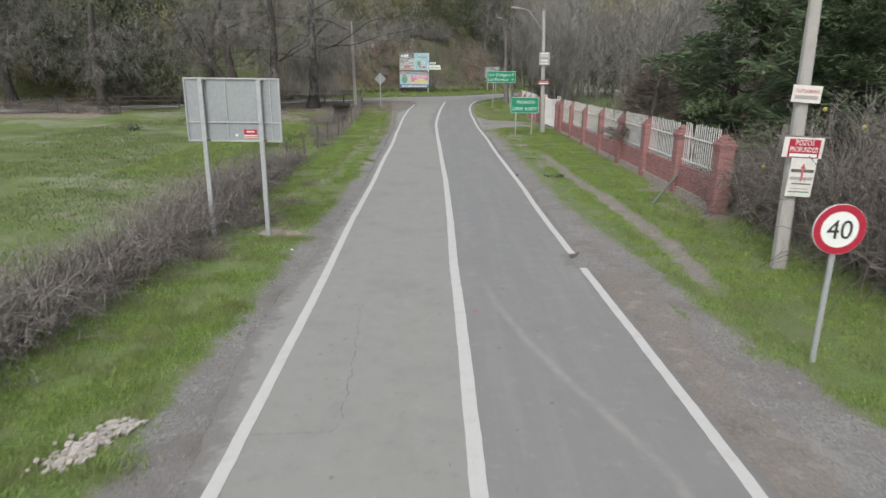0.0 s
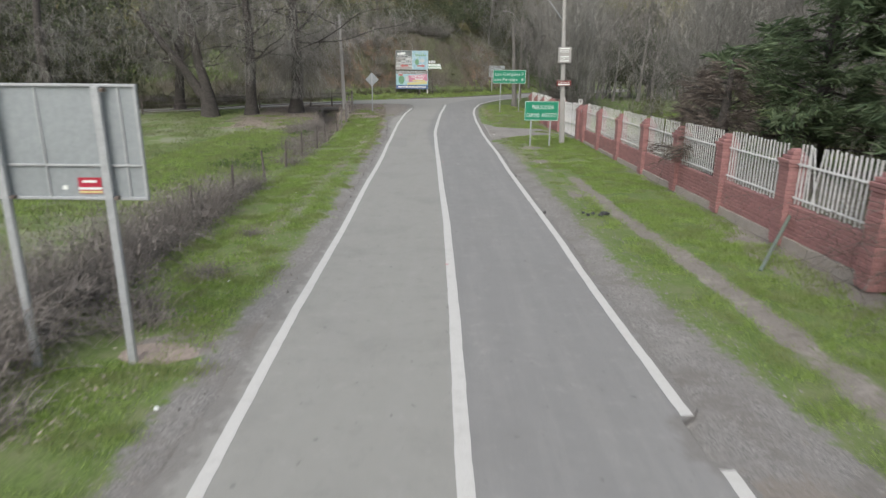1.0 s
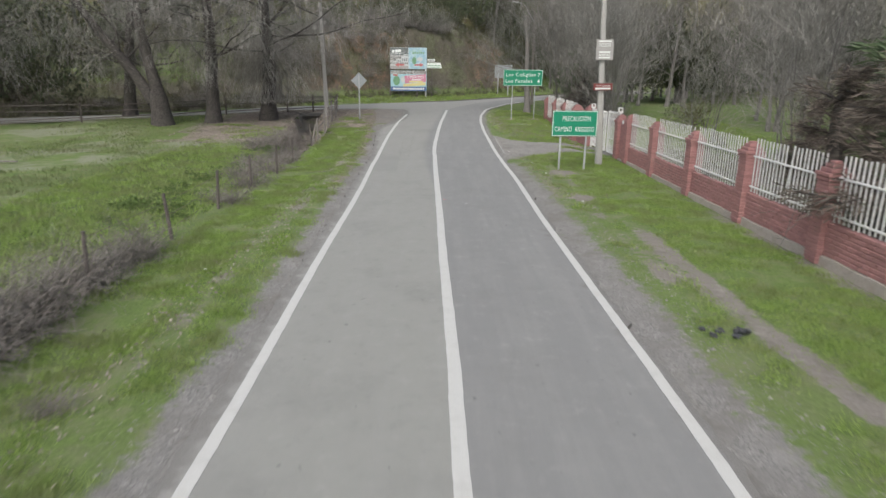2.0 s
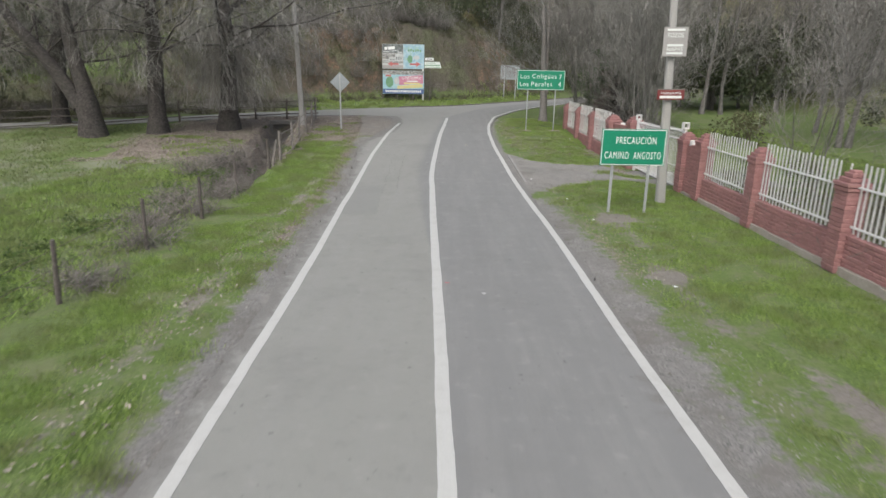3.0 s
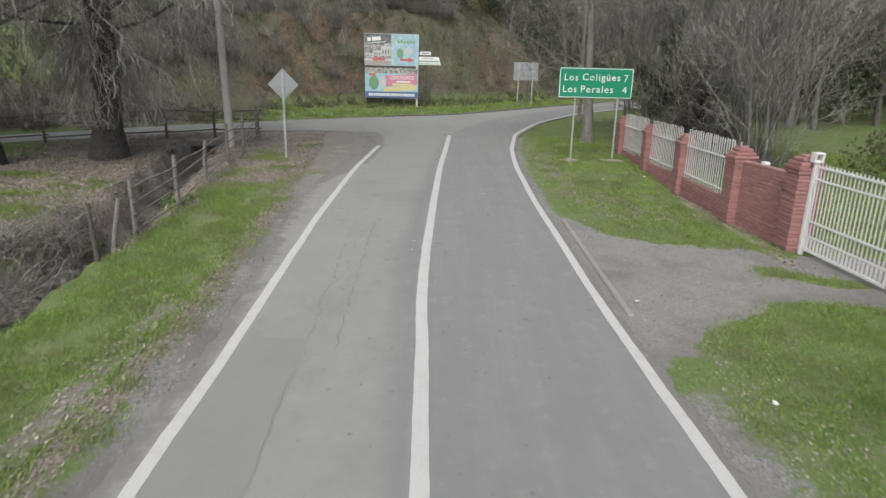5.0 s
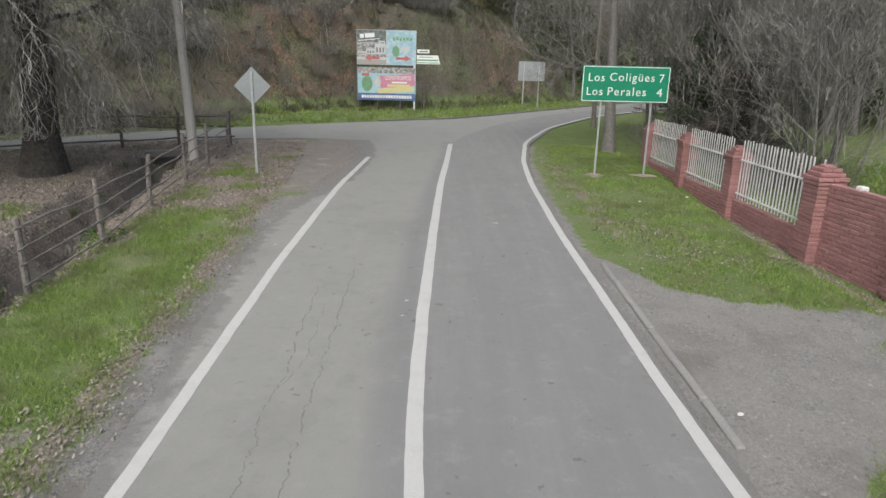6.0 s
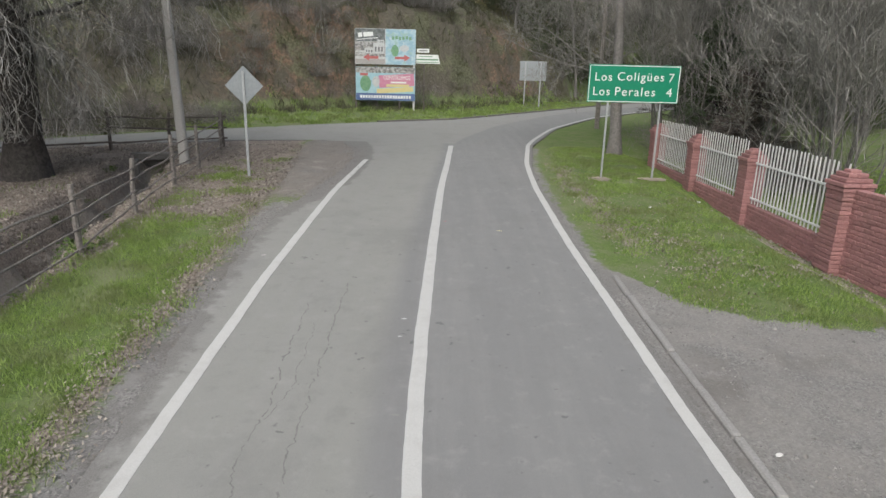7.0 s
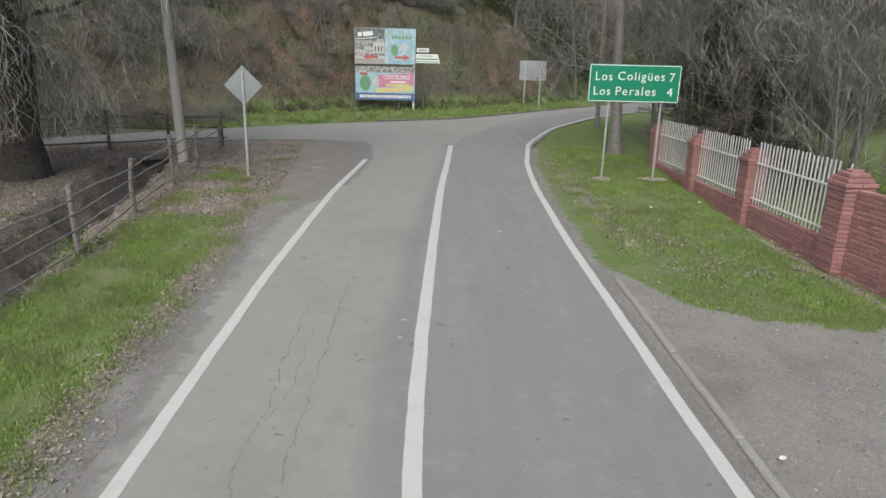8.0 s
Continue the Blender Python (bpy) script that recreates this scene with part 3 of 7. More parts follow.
def land(x, y):
    x, y = np.asarray(x, float), np.asarray(y, float)
    r = road_z(y)
    wall_side = np.interp(y, [-900, 48, 57, 62, 66, 70, 74, 78, 90, 900], [0, 0, -0.08, -0.05, 0.25, 0.45, 0.8, 0.97, 1.0, 1.0])
    z = r + (wall_side - r) * step(6.6, 8.0, x) * step(100, 80, y)
    # verges, a shallow dip beside the hedge
    z = z - 0.03 - 0.1 * step(-4.4, -6.0, x) * step(66, 60, y) + 0.02 * wave(x, y, 0.6)
    z = z + 0.09 * wave(x, y, 5.0, 2) * step(-7.0, -10.0, x) + 0.05 * wave(x, y, 2.1, 1) * step(-6.0, -8.0, x)
    # ground worn down along the broken asphalt edges
    off = np.maximum(np.interp(y, EDGE_L_Y, EDGE_L_X) - x, x - np.interp(y, RIGHT_Y, RIGHT_X) - 0.2)
    z = z - 0.045 * step(0.75, 0.1, off) * step(58, 54, y) * (1 - step(46, 48, y) * step(0, 1, x))
    # trodden ground level with the asphalt where the side road leaves
    z = z + 0.045 * step(58, 61, y) * step(73, 71.5, y) * step(-8.0, -5.5, x) * step(-2.5, -3.3, x)
    # the ditch by the wooden rails
    dm = np.abs(x - ditch_mid(y))
    z = z - 1.3 * step(1.05, 0.5, dm + 0.22 * wave(x, y, 0.8, 4) + 0.12 * wave(x, y, 0.3, 2)) * step(45, 55, y) * step(68.3, 66.8, y)
    # low heap beside the wheel rut on the right verge
    z = z + 0.06 * step(0.5, 0.1, np.abs(x - np.interp(y, [10, 40], [6.0, 6.6]))) * step(11, 14, y) * step(44, 36, y)
    # hill beyond the junction
    d = (y - far_y(x)) * 0.8
    cut = np.interp(x, [-900, -40, -20, -12, 2, 8, 13, 18, 900], [0.25, 0.25, 0.5, 0.95, 1.0, 0.75, 0.25, 0.05, 0.05])
    strip = np.interp(x, [-900, -30, -8, 0, 10, 900], [2.0, 2.0, 6.0, 6.6, 3.8, 6.0])
    u = d - strip
    cliff = 5.6 * cut * step(0, 4.6, u)
    slope = np.clip(u - 2.5, 0, None)
    hill = 52 * (1 - np.exp(-slope / 95.0)) * np.interp(x, [-900, -30, 5, 16, 40, 900], [0.8, 0.8, 0.95, 1.1, 1.25, 1.0])
    bumpy = step(0.5, 3, u)
    z = z + 0.35 * step(0, 5, d) + cliff + hill + bumpy * (0.5 * wave(x, y, 2.2, 4) + 0.28 * wave(x, y, 0.9, 1) * cut + 0.14 * wave(x * 2.2, y * 0.4, 0.7, 5) * cut + 0.35 * wave(x, y, 1.5, 7) * cut + 0.9 * wave(x, y, 7.0, 3))
    # rising ground behind the garden
    z = z + 22 * (1 - np.exp(-np.clip(x - 32, 0, None) / 70.0)) + 4 * (1 - np.exp(-np.clip(-60 - x, 0, None) / 90.0))
    return z


def drive_lo(x):
    return np.interp(x, [2.8, 3.5, 3.97, 4.85, 6.23, 7.7, 14], [47.6, 48.0, 48.5, 49.5, 50.2, 50.2, 49.5])


def drive_hi(x):
    return np.interp(x, [2.8, 3.12, 3.67, 4.45, 5.2, 6.5, 7.7, 14], [55.7, 55.3, 54.2, 53.75, 53.4, 53.25, 53.5, 53.5])


def asphalt_mask(x, y):
    inside = (x > np.interp(y, EDGE_L_Y, EDGE_L_X)) & (x < np.interp(y, RIGHT_Y, RIGHT_X) + 0.18) & (y < 71.5)
    return inside | ((y > near_y(x)) & (y < far_y(x)))


def ground():
    ax = lambda parts: np.unique(np.concatenate(parts))
    out = 13.0 * 1.16 ** np.arange(1, 31)
    xs = ax([np.arange(-13, 13.01, 0.2), np.arange(-34, -13, 0.8), np.arange(13.5, 24, 0.8), -out[out > 34.5], out[out > 24.5]])
    far = 1.14 ** np.arange(1, 18)
    ys = ax([np.arange(-6, 74, 0.25), np.arange(74, 126, 0.6), 125 + 6 * (far - 1) * 7, -6 - 4 * (1.35 ** np.arange(1, 17) - 1)])
    X, Y = np.meshgrid(xs, ys)
    Z = land(X, Y)
    Z = np.where(asphalt_mask(X, Y), Z - 0.05, Z)
    V = np.stack([X, Y, Z], -1).reshape(-1, 3)
    nx, ny = len(xs), len(ys)
    i = np.arange(nx * ny).reshape(ny, nx)
    F = np.stack([i[:-1, :-1], i[:-1, 1:], i[1:, 1:], i[1:, :-1]], -1).reshape(-1, 4)
    me = fast_mesh("ground", V, F, M_ground, True)
    x, y = V[:, 0], V[:, 1]
    lx, rx = np.interp(y, EDGE_L_Y, EDGE_L_X), np.interp(y, RIGHT_Y, RIGHT_X)
    lo = np.interp(y, [0, 28, 42, 50, 56, 62, 66, 70], [-3.65, -3.7, -4.15, -4.4, -4.72, -5.3, -5.8, -6.2])
    ro = np.interp(y, [0, 7, 9, 11, 13.5, 16.5, 22, 32, 42, 46, 48], [5.9, 5.67, 5.45, 5.0, 5.0, 4.6, 4.3, 4.1, 3.85, 3.6, 3.6])
    gravel = 0.8 * step(-0.75, 0.5, x - lo) * step(0, -0.3, x - 2.9) * step(63, 60, y)
    gravel = np.maximum(gravel, (0.92 - 0.22 * step(15, 20, y) - 0.85 * step(15, 12, y) * step(1.35, 0.8, x - rx + 0.3 * wave(x, y, 1.1, 7))) * step(0.75, -0.7, x - ro) * step(-0.2, 0.3, x) * step(47.5, 46.5, y))
    gravel = np.maximum(gravel, 0.62 * step(0.9, 0.2, x - rx) * step(-0.2, 0.3, x) * step(46, 48, y) * step(72, 70, y))
    ragged = 0.35 * wave(x, y, 0.7, 2) + 0.2 * wave(x, y, 0.25, 5)
    gravel = np.maximum(gravel, step(-0.45, 0.35, y - drive_lo(x) + ragged) * step(0.45, -0.35, y - drive_hi(x) + ragged) * (1 - 0.75 * step(0.5, 0.2, np.abs(y - 51.7) + 0.3 * ragged) * step(5.9, 6.6, x) * step(9.0, 8.4, x)) * step(2, 2.6, x) * step(15, 12, x))
    rut = step(0.55, 0.15, np.abs(x - rut_x(y))) * step(10, 13, y) * step(42, 30, y)
    soil = np.maximum(rut * (0.68 + 0.22 * wave(x, y, 1.1, 3)), 0.85 * step(6.9, 8.0, x) * step(9.2, 8.8, x) * step(17, 20, y) * step(30, 23, y))
    soil = np.maximum(soil, 0.55 * step(7.6, 8.4, x) * step(9.2, 8.8, x) * step(18, 21, y) * step(48, 34, y))
    soil = np.maximum(soil, (0.44 + 0.2 * wave(x, y, 1.2, 6)) * step(0.65, 0.15, np.abs(x - shoulder_strip(y))) * step(20, 28, y) * step(58, 50, y))
    soil = np.maximum(soil, (0.45 + 0.25 * wave(x, y, 0.9, 6)) * step(0.6, 0.15, np.abs(x - litter_strip(y))) * step(24, 28, y) * step(47, 45, y))
    soil = np.maximum(soil, 0.95 * step(1.2, 0.7, np.hypot((x - HOLE[0]) / 0.5, (y - HOLE[1]) / 0.5) + 0.45 * wave(x, y, 0.3, 2)))
    soil = np.maximum(soil, 1.0 * step(2.8, 3.1, x) * step(0.1, -0.5, x - ro + 0.35) * step(15.5, 13.5, y))
    soil = np.maximum(soil, 0.9 * step(-5.6, -4.6, x) * step(-3.0, -3.6, x) * step(59, 63, y) * step(73, 71, y))
    soil = np.maximum(soil, 0.68 * step(1.3, 0.85, np.abs(x - ditch_mid(y))) * step(47, 54, y) * step(68.3, 67, y))
    soil = np.maximum(soil, 0.75 * step(0.9, 0.3, np.hypot((x + 4.35) / 1.5, y - 16.9)))
    soil = np.maximum(soil, 0.7 * step(1.2, 0.5, np.hypot((x - SPOIL[0]) / 0.9, (y - SPOIL[1]) / 1.1) + 0.5 * wave(x, y, 0.35, 4)))
    leaf = step(-17.5, -15, x) * step(-4.5, -5.3, x) * step(50, 55, y) * step(71, 69.5, y) * 0.76 * (1 - 0.85 * step(-7.5, -6.9, x) * step(60, 56.5, y))
    leaf = np.maximum(leaf, 0.62 * step(0.5, 0.1, np.abs(x - lo + 0.2)) * step(37, 41, y) * step(64, 60, y))
    leaf = np.maximum(leaf, 0.62 * step(0.55, 0.1, np.abs(x - np.interp(y, [56, 68], [3.85, 3.6]) - 0.2 * wave(x, y, 1.3, 4))) * step(54, 58, y) * step(69, 66, y))
    leaf = np.maximum(leaf, 0.6 * step(0.8, 0.2, np.abs(x - 7.7)) * step(50, 55, y) * step(64, 60, y))
    leaf = np.maximum(leaf, 0.42 * step(0.7, 0.2, np.abs(x - 3.9)) * step(36, 39, y) * step(45, 43, y))
    leaf = leaf * (1 - 0.55 * step(0.85, 0.6, np.abs(x - ditch_mid(y))) * step(47, 54, y) * step(68.3, 67, y))
    d = (y - far_y(x)) * 0.8
    strip = np.interp(x, [-900, -30, -8, 0, 10, 900], [2.0, 2.0, 6.0, 6.6, 3.8, 6.0])
    bank = step(0.2, 1.6, d - strip) * step(13, 6, d - strip) * np.interp(x, [-60, -24, -14, 6, 11, 15], [0.3, 0.4, 0.85, 0.85, 0.75, 0.0])
    bank = np.maximum(bank, 0.72 * step(0.3, 1.2, d) * step(8, 5, d) * step(-12, -14, x) * step(-40, -34, x))
    woods = np.maximum(step(4, 9, d - strip) * 0.85, step(-24, -34, x) * step(57, 64, y + 0.3 * x + 10) * 0.8)
    woods = woods * np.clip(0.85 + 0.55 * wave(x, y, 9.0, 4), 0, 1)
    woods = np.maximum(woods, step(26, 34, x) * 0.55 * step(30, 40, y))
    leaf = np.maximum(leaf, 0.62 * step(-27, -30, x) * step(-55, -46, x) * step(50, 54, y) * step(66, 60, y))
    # trodden grit where the side road leaves the main one
    apron = 0.95 * step(-6.7, -5.2, x + 0.25 * wave(x, y, 1.1, 3)) * step(-3.0, -3.4, x) * step(58.5, 63, y) * step(73, 72, y)
    gravel = np.maximum(gravel * (1 - apron), (0.36 + 0.2 * wave(x, y, 1.0, 2)) * apron)
    soil = np.maximum(soil, apron)
    leaf = np.maximum(leaf * (1 - 0.6 * apron), 0.74 * step(-16, -13, x) * step(-5.6, -6.6, x) * step(68, 69.5, y) * step(0.35, -0.1, y - near_y(x)))
    field = step(-7.5, -10, x) * step(70, 64, y)
    clay = np.maximum(step(5.5, 2.0, np.abs(x + 9.5)) * step(9, 6, d - strip), 0.8 * step(4.0, 1.5, np.abs(x - 5.5)) * step(7, 4, d - strip))
    drive = 0.85 * step(2.6, 3.2, x) * step(47, 49, y) * step(57, 55, y)
    for key, val in (("drive", drive), ("clay", clay), ("field", field), ("gravel", gravel), ("soil", soil), ("leaf", leaf), ("bank", bank), ("wood", woods)):
        a = me.attributes.new(key, "FLOAT", "POINT")
        a.data.foreach_set("value", np.clip(val, 0, 1).astype(np.float32))
    return tagged(new("ground", me), "green roadside grass, gravel shoulders and a bare cut bank", "ground", kind="structure")


ground()


# ---- road ----
def ribbon(name, left, right, zoff, cols, mat, across=(0.0, 1.0), thick=0.1):
    """A strip of road between two rows of points, with its edges turned down."""
    left, right = np.array(left), np.array(right)
    n = len(left)
    rows, acr, rim = [], [], []
    for k in range(cols + 1):
        w = k / cols
        p = left * (1 - w) + right * w
        rows.append(np.c_[p, road_z(p[:, 1]) + zoff])
        rim.append(np.hypot(*(right - left).T) * min(w, 1 - w))
        acr.append(np.full(n, across[0] * (1 - w) + across[1] * w))
    low = lambda r: r - np.array([0, 0, thick])
    rows = [low(rows[0])] + rows + [low(rows[-1])]
    acr = [acr[0]] + acr + [acr[-1]]
    rim = [rim[0]] + rim + [rim[-1]]
    V = np.stack(rows, 1).reshape(-1, 3)
    c = cols + 3
    i = np.arange(n * c).reshape(n, c)
    F = np.stack([i[:-1, :-1], i[:-1, 1:], i[1:, 1:], i[1:, :-1]], -1).reshape(-1, 4)
    me = fast_mesh(name, V, F, mat)
    a = me.attributes.new("across", "FLOAT", "POINT")
    a.data.foreach_set("value", np.stack(acr, 1).ravel().astype(np.float32))
    a = me.attributes.new("rim", "FLOAT", "POINT")
    a.data.foreach_set("value", np.stack(rim, 1).ravel().astype(np.float32))
    return me


ys = np.concatenate([np.arange(-20, 0, 1.0), np.arange(0, 71.31, 0.16)])
rag = lambda y, k: 0.05 * wave(y, y * 0.3, 0.35, k) + 0.05 * wave(y, 0 * y, 0.12, k + 3) + 0.07 * wave(y, 0 * y, 1.9, k)
lx = np.interp(ys, EDGE_L_Y, EDGE_L_X) + rag(ys, 1)
bite = 0.42 * step(0.75, 0.25, np.abs(ys - 14.3)) + 0.12 * step(0.6, 0.2, np.abs(ys - 26.5)) + 0.1 * step(0.9, 0.3, np.abs(ys - 33))
rx = np.interp(ys, RIGHT_Y, RIGHT_X) + 0.2 + rag(ys, 5) - bite
rx = np.maximum(rx, np.interp(ys, RIGHT_Y, RIGHT_X) - 0.12)
rx = np.where((ys > 49.3) & (ys < 55.4), np.interp(ys, [49.3, 52, 55.4], [2.72, 2.68, 2.6]) + 0.6 * rag(ys, 5), rx)
lc, rc = np.interp(ys, LINE_Y, LINE_X), np.interp(ys, RIGHT_Y, RIGHT_X)
mc = np.interp(ys, MID_Y, MID_X)
road_me = ribbon("road", np.c_[lx, ys], np.c_[rx, ys], 0.0, 24, M_asphalt)
# lanes meet along the middle line
co = np.empty(len(road_me.vertices) * 3, np.float32)
road_me.vertices.foreach_get("co", co)
co = co.reshape(-1, 3)
seam = np.interp(co[:, 1], MID_Y, MID_X) - np.interp(co[:, 1], [38, 44, 50, 56, 68], [0.0, 0.3, 0.5, 0.52, 0.3])
acr = 0.5 + np.clip((co[:, 0] - seam) / np.interp(co[:, 1], [40, 46], [0.5, 3.0]), -1, 1) * 0.3
road_me.attributes["across"].data.foreach_set("value", acr.astype(np.float32))
grit = np.empty(len(co), np.float32)
road_me.attributes["rim"].data.foreach_get("value", grit)
grit -= (0.9 * step(58, 64, co[:, 1]) * step(-2.0, -3.7, co[:, 0])).astype(np.float32)
road_me.attributes["rim"].data.foreach_set("value", grit)
# distance from the dust trail, for the asphalt
sweep = co[:, 0] - np.interp(co[:, 1], [6.0, 7.25, 8.6, 9.5, 11.3, 14], [2.63, 2.21, 1.74, 1.47, 1.05, 0.7])
a = road_me.attributes.new("dust", "FLOAT", "POINT")
a.data.foreach_set("value", sweep.astype(np.float32))
a = road_me.attributes.new("dusty", "FLOAT", "POINT")
a.data.foreach_set("value", (step(14, 10, co[:, 1]) * step(2, 5, co[:, 1])).astype(np.float32))
road = tagged(new("road", road_me), "worn grey asphalt country road of two lanes", "road", kind="structure")


def dense(pts, n):
    pts = np.array(pts, float)
    t = np.arange(len(pts))
    u = np.linspace(0, len(pts) - 1, n)
    sm = np.c_[np.interp(u, t, pts[:, 0]), np.interp(u, t, pts[:, 1])]
    for _ in range(6):
        sm[1:-1] = (sm[:-2] + 2 * sm[1:-1] + sm[2:]) / 4
    return sm


nearc, farc = dense(NEAR, 161), dense(FAR, 161)
side_me = ribbon("junction_road", farc, nearc, -0.006, 24, M_asphalt)
co = np.empty(len(side_me.vertices) * 3, np.float32)
side_me.vertices.foreach_get("co", co)
co = co.reshape(-1, 3)
bend_line = dense([(3.3, 71.0), (3.75, 72.8), (5.55, 78.6), (9.5, 87), (11.7, 90.6), (19.7, 101.2), (35.6, 121.2), (60, 146)], 80)
away = np.min(np.hypot(co[:, 0][:, None] - bend_line[:, 0], co[:, 1][:, None] - bend_line[:, 1]), axis=1)
side_me.attributes["across"].data.foreach_set("value", (0.5 + np.clip((3.1 - away) / 4, -0.3, 0.3)).astype(np.float32))
tagged(new("junction_road", side_me), "grey asphalt road that crosses ahead and bends away", "road", kind="structure")


def painted(name, pts, width, parent, label, ragged=0.012):
    """A painted line along points, its edges worn uneven."""
    pts = np.array(pts)
    t = np.gradient(pts, axis=0)
    t /= np.linalg.norm(t, axis=1)[:, None]
    nrm = np.c_[-t[:, 1], t[:, 0]]
    wob = lambda k: 0.6 * (ragged * wave(pts[:, 1] + pts[:, 0], pts[:, 0], 0.13, k) + ragged * wave(pts[:, 1], pts[:, 0], 0.6, k + 1))[:, None]
    a, b = pts + nrm * (width / 2 + wob(2)), pts - nrm * (width / 2 + wob(6))
    return part(name, ribbon(name, a, b, 0.004, 1, M_paint, thick=0.003), M_paint, parent, label)


def along(yk, xk, y0, y1, stepsize=0.15):
    y = np.arange(y0, y1, stepsize)
    x = np.interp(y, yk, xk)
    for _ in range(int(14 * min(1, (0.15 / stepsize) ** 2))):
        x[1:-1] = (x[:-2] + 2 * x[1:-1] + x[2:]) / 4
    return np.c_[x, y]


painted("edge_line", along(LINE_Y, LINE_X, -19, 66.9), 0.17, road, "solid white edge line")
painted("middle_line", along(MID_Y, MID_X, -19, 70.7), 0.2, road, "wide solid white middle line")
painted("edge_line", along(RIGHT_Y, RIGHT_X, -19, 13.75), 0.17, road, "solid white edge line, broken off")
bend = np.array([(3.3, 71.0), (3.75, 72.8), (5.55, 78.6), (9.5, 87), (11.7, 90.6), (19.7, 101.2), (35.6, 121.2)])
bend = dense(np.vstack([along(RIGHT_Y, RIGHT_X, 14.85, 70.6, 2.0), bend]), 420)
painted("edge_line", bend, 0.17, road, "solid white edge line that bends away")


def gz(x, y):
    return float(land(x, y))


# ---- road damage ----
def crack_path(pts, width, seed):
    R = random.Random(seed)
    sh, prev = Shape(), None
    dense_pts = []
    for (x0, y0), (x1, y1) in zip(pts, pts[1:]):
        n = max(2, int(math.hypot(x1 - x0, y1 - y0) / 0.055))
        for i in range(n):
            t = i / n
            dense_pts.append((x0 + (x1 - x0) * t + R.gauss(0, 0.012) + 0.02 * math.sin((y0 + (y1 - y0) * t) * 9 + seed), y0 + (y1 - y0) * t))
    for i in range(len(dense_pts) - 1):
        (x0, y0), (x1, y1) = dense_pts[i], dense_pts[i + 1]
        dx, dy = x1 - x0, y1 - y0
        k = math.hypot(dx, dy) + 1e-6
        w = width * R.uniform(0.2, 0.9) / 2
        nx, ny = -dy / k * w, dx / k * w
        if R.random() < 0.12:
            prev = None
            continue
        z0, z1 = float(road_z(y0)) + 0.003, float(road_z(y1)) + 0.003
        a = prev if prev else [(x0 + nx, y0 + ny, z0), (x0 - nx, y0 - ny, z0)]
        b = [(x1 + nx, y1 + ny, z1), (x1 - nx, y1 - ny, z1)]
        sh.add([a[0], a[1], b[1], b[0]], [(0, 1, 2, 3)])
        prev = b
    return sh


for pts, w, sd in (([(-1.55, 11.2), (-1.45, 9.8), (-1.37, 8.8), (-1.29, 7.2), (-1.34, 6.84), (-2.3, 6.76), (-3.1, 6.74)], 0.026, 1), ([(-2.4, 11.25), (-1.98, 11.18), (-1.55, 11.2)], 0.014, 2),
                   ([(-2.02, 54.6), (-2.01, 52.9), (-1.98, 52.1), (-1.99, 51.2), (-1.97, 50.5), (-1.98, 50.0), (-1.93, 49.2), (-1.9, 47.8)], 0.03, 3), ([(-2.55, 53.8), (-2.5, 52.7), (-2.5, 51.8), (-2.44, 51.3), (-2.41, 50.8), (-2.42, 50.4), (-2.49, 50.0), (-2.46, 49.6), (-2.38, 49.2), (-2.36, 48.0)], 0.026, 4),
                   ([(-2.28, 53.0), (-2.26, 52.3), (-2.25, 51.5), (-2.24, 51.0), (-2.42, 50.4)], 0.018, 5), ([(-2.19, 43.7), (-2.27, 45.0), (-2.35, 46.5), (-2.36, 48.1), (-3.3, 48.15)], 0.014, 6), ([(1.9, 15.0), (2.5, 14.9)], 0.014, 7), ([(-3.3, 43.65), (-2.19, 43.7)], 0.016, 8)):
    part("crack", crack_path(pts, w, sd), M_crack, road, "dark crack in the asphalt")

# repaired patch of darker asphalt in the lane
pl = along(LINE_Y, LINE_X, 43.7, 48.2, 0.2)
sh = Shape()
edge_in = [(x + 0.1, y) for x, y in pl]
edge_out = [(np.interp(y, [43.7, 45, 46.5, 48.1], [-2.2, -2.27, -2.35, -2.36]), y) for x, y in pl]
vs = [(x, y, float(road_z(y)) + 0.003) for x, y in edge_in] + [(x, y, float(road_z(y)) + 0.003) for x, y in edge_out]
k = len(edge_in)
part("asphalt_patch", sh.add(vs, [(i, k + i, k + i + 1, i + 1) for i in range(k - 1)]), M_patch, road, "darker repaired patch of asphalt")

# red survey dabs beside the middle line, loose flecks
for x, y, w, m, nm in ((0.62, 10.95, 0.07, M_red, "paint_dab"), (0.06, 21.3, 0.06, M_red, "paint_dab"), (-0.1, 37.6, 0.06, M_red, "paint_dab"), (-0.28, 58.7, 0.05, M_red, "paint_dab"),
                       (0.62, 37.0, 0.06, M_paint, "paint_fleck"), (-0.95, 53.2, 0.05, M_paint, "paint_fleck"), (-0.98, 52.6, 0.035, M_paint, "paint_fleck"), (0.95, 58.0, 0.07, M_print_yellow, "paint_fleck"), (-0.9, 50.6, 0.05, M_patch, "paint_fleck")):
    R = random.Random(int(x * 100 + y * 7))
    ring = [(x + w * (0.6 + 0.6 * R.random()) * math.cos(a), y + 0.5 * w * (0.6 + 0.6 * R.random()) * math.sin(a), float(road_z(y)) + 0.0042) for a in np.linspace(0, 2 * math.pi, 9)[:-1]]
    part(nm, Shape().add(ring, [tuple(range(8))]), m, road, "small dab of paint on the asphalt")


# ---- kerbs ----
def kerb_stone():
    return Shape().box((0, 0, 0), (0.115, 0.985, 0.22), cut=0.022).mesh("kerb_stone", M_kerb)


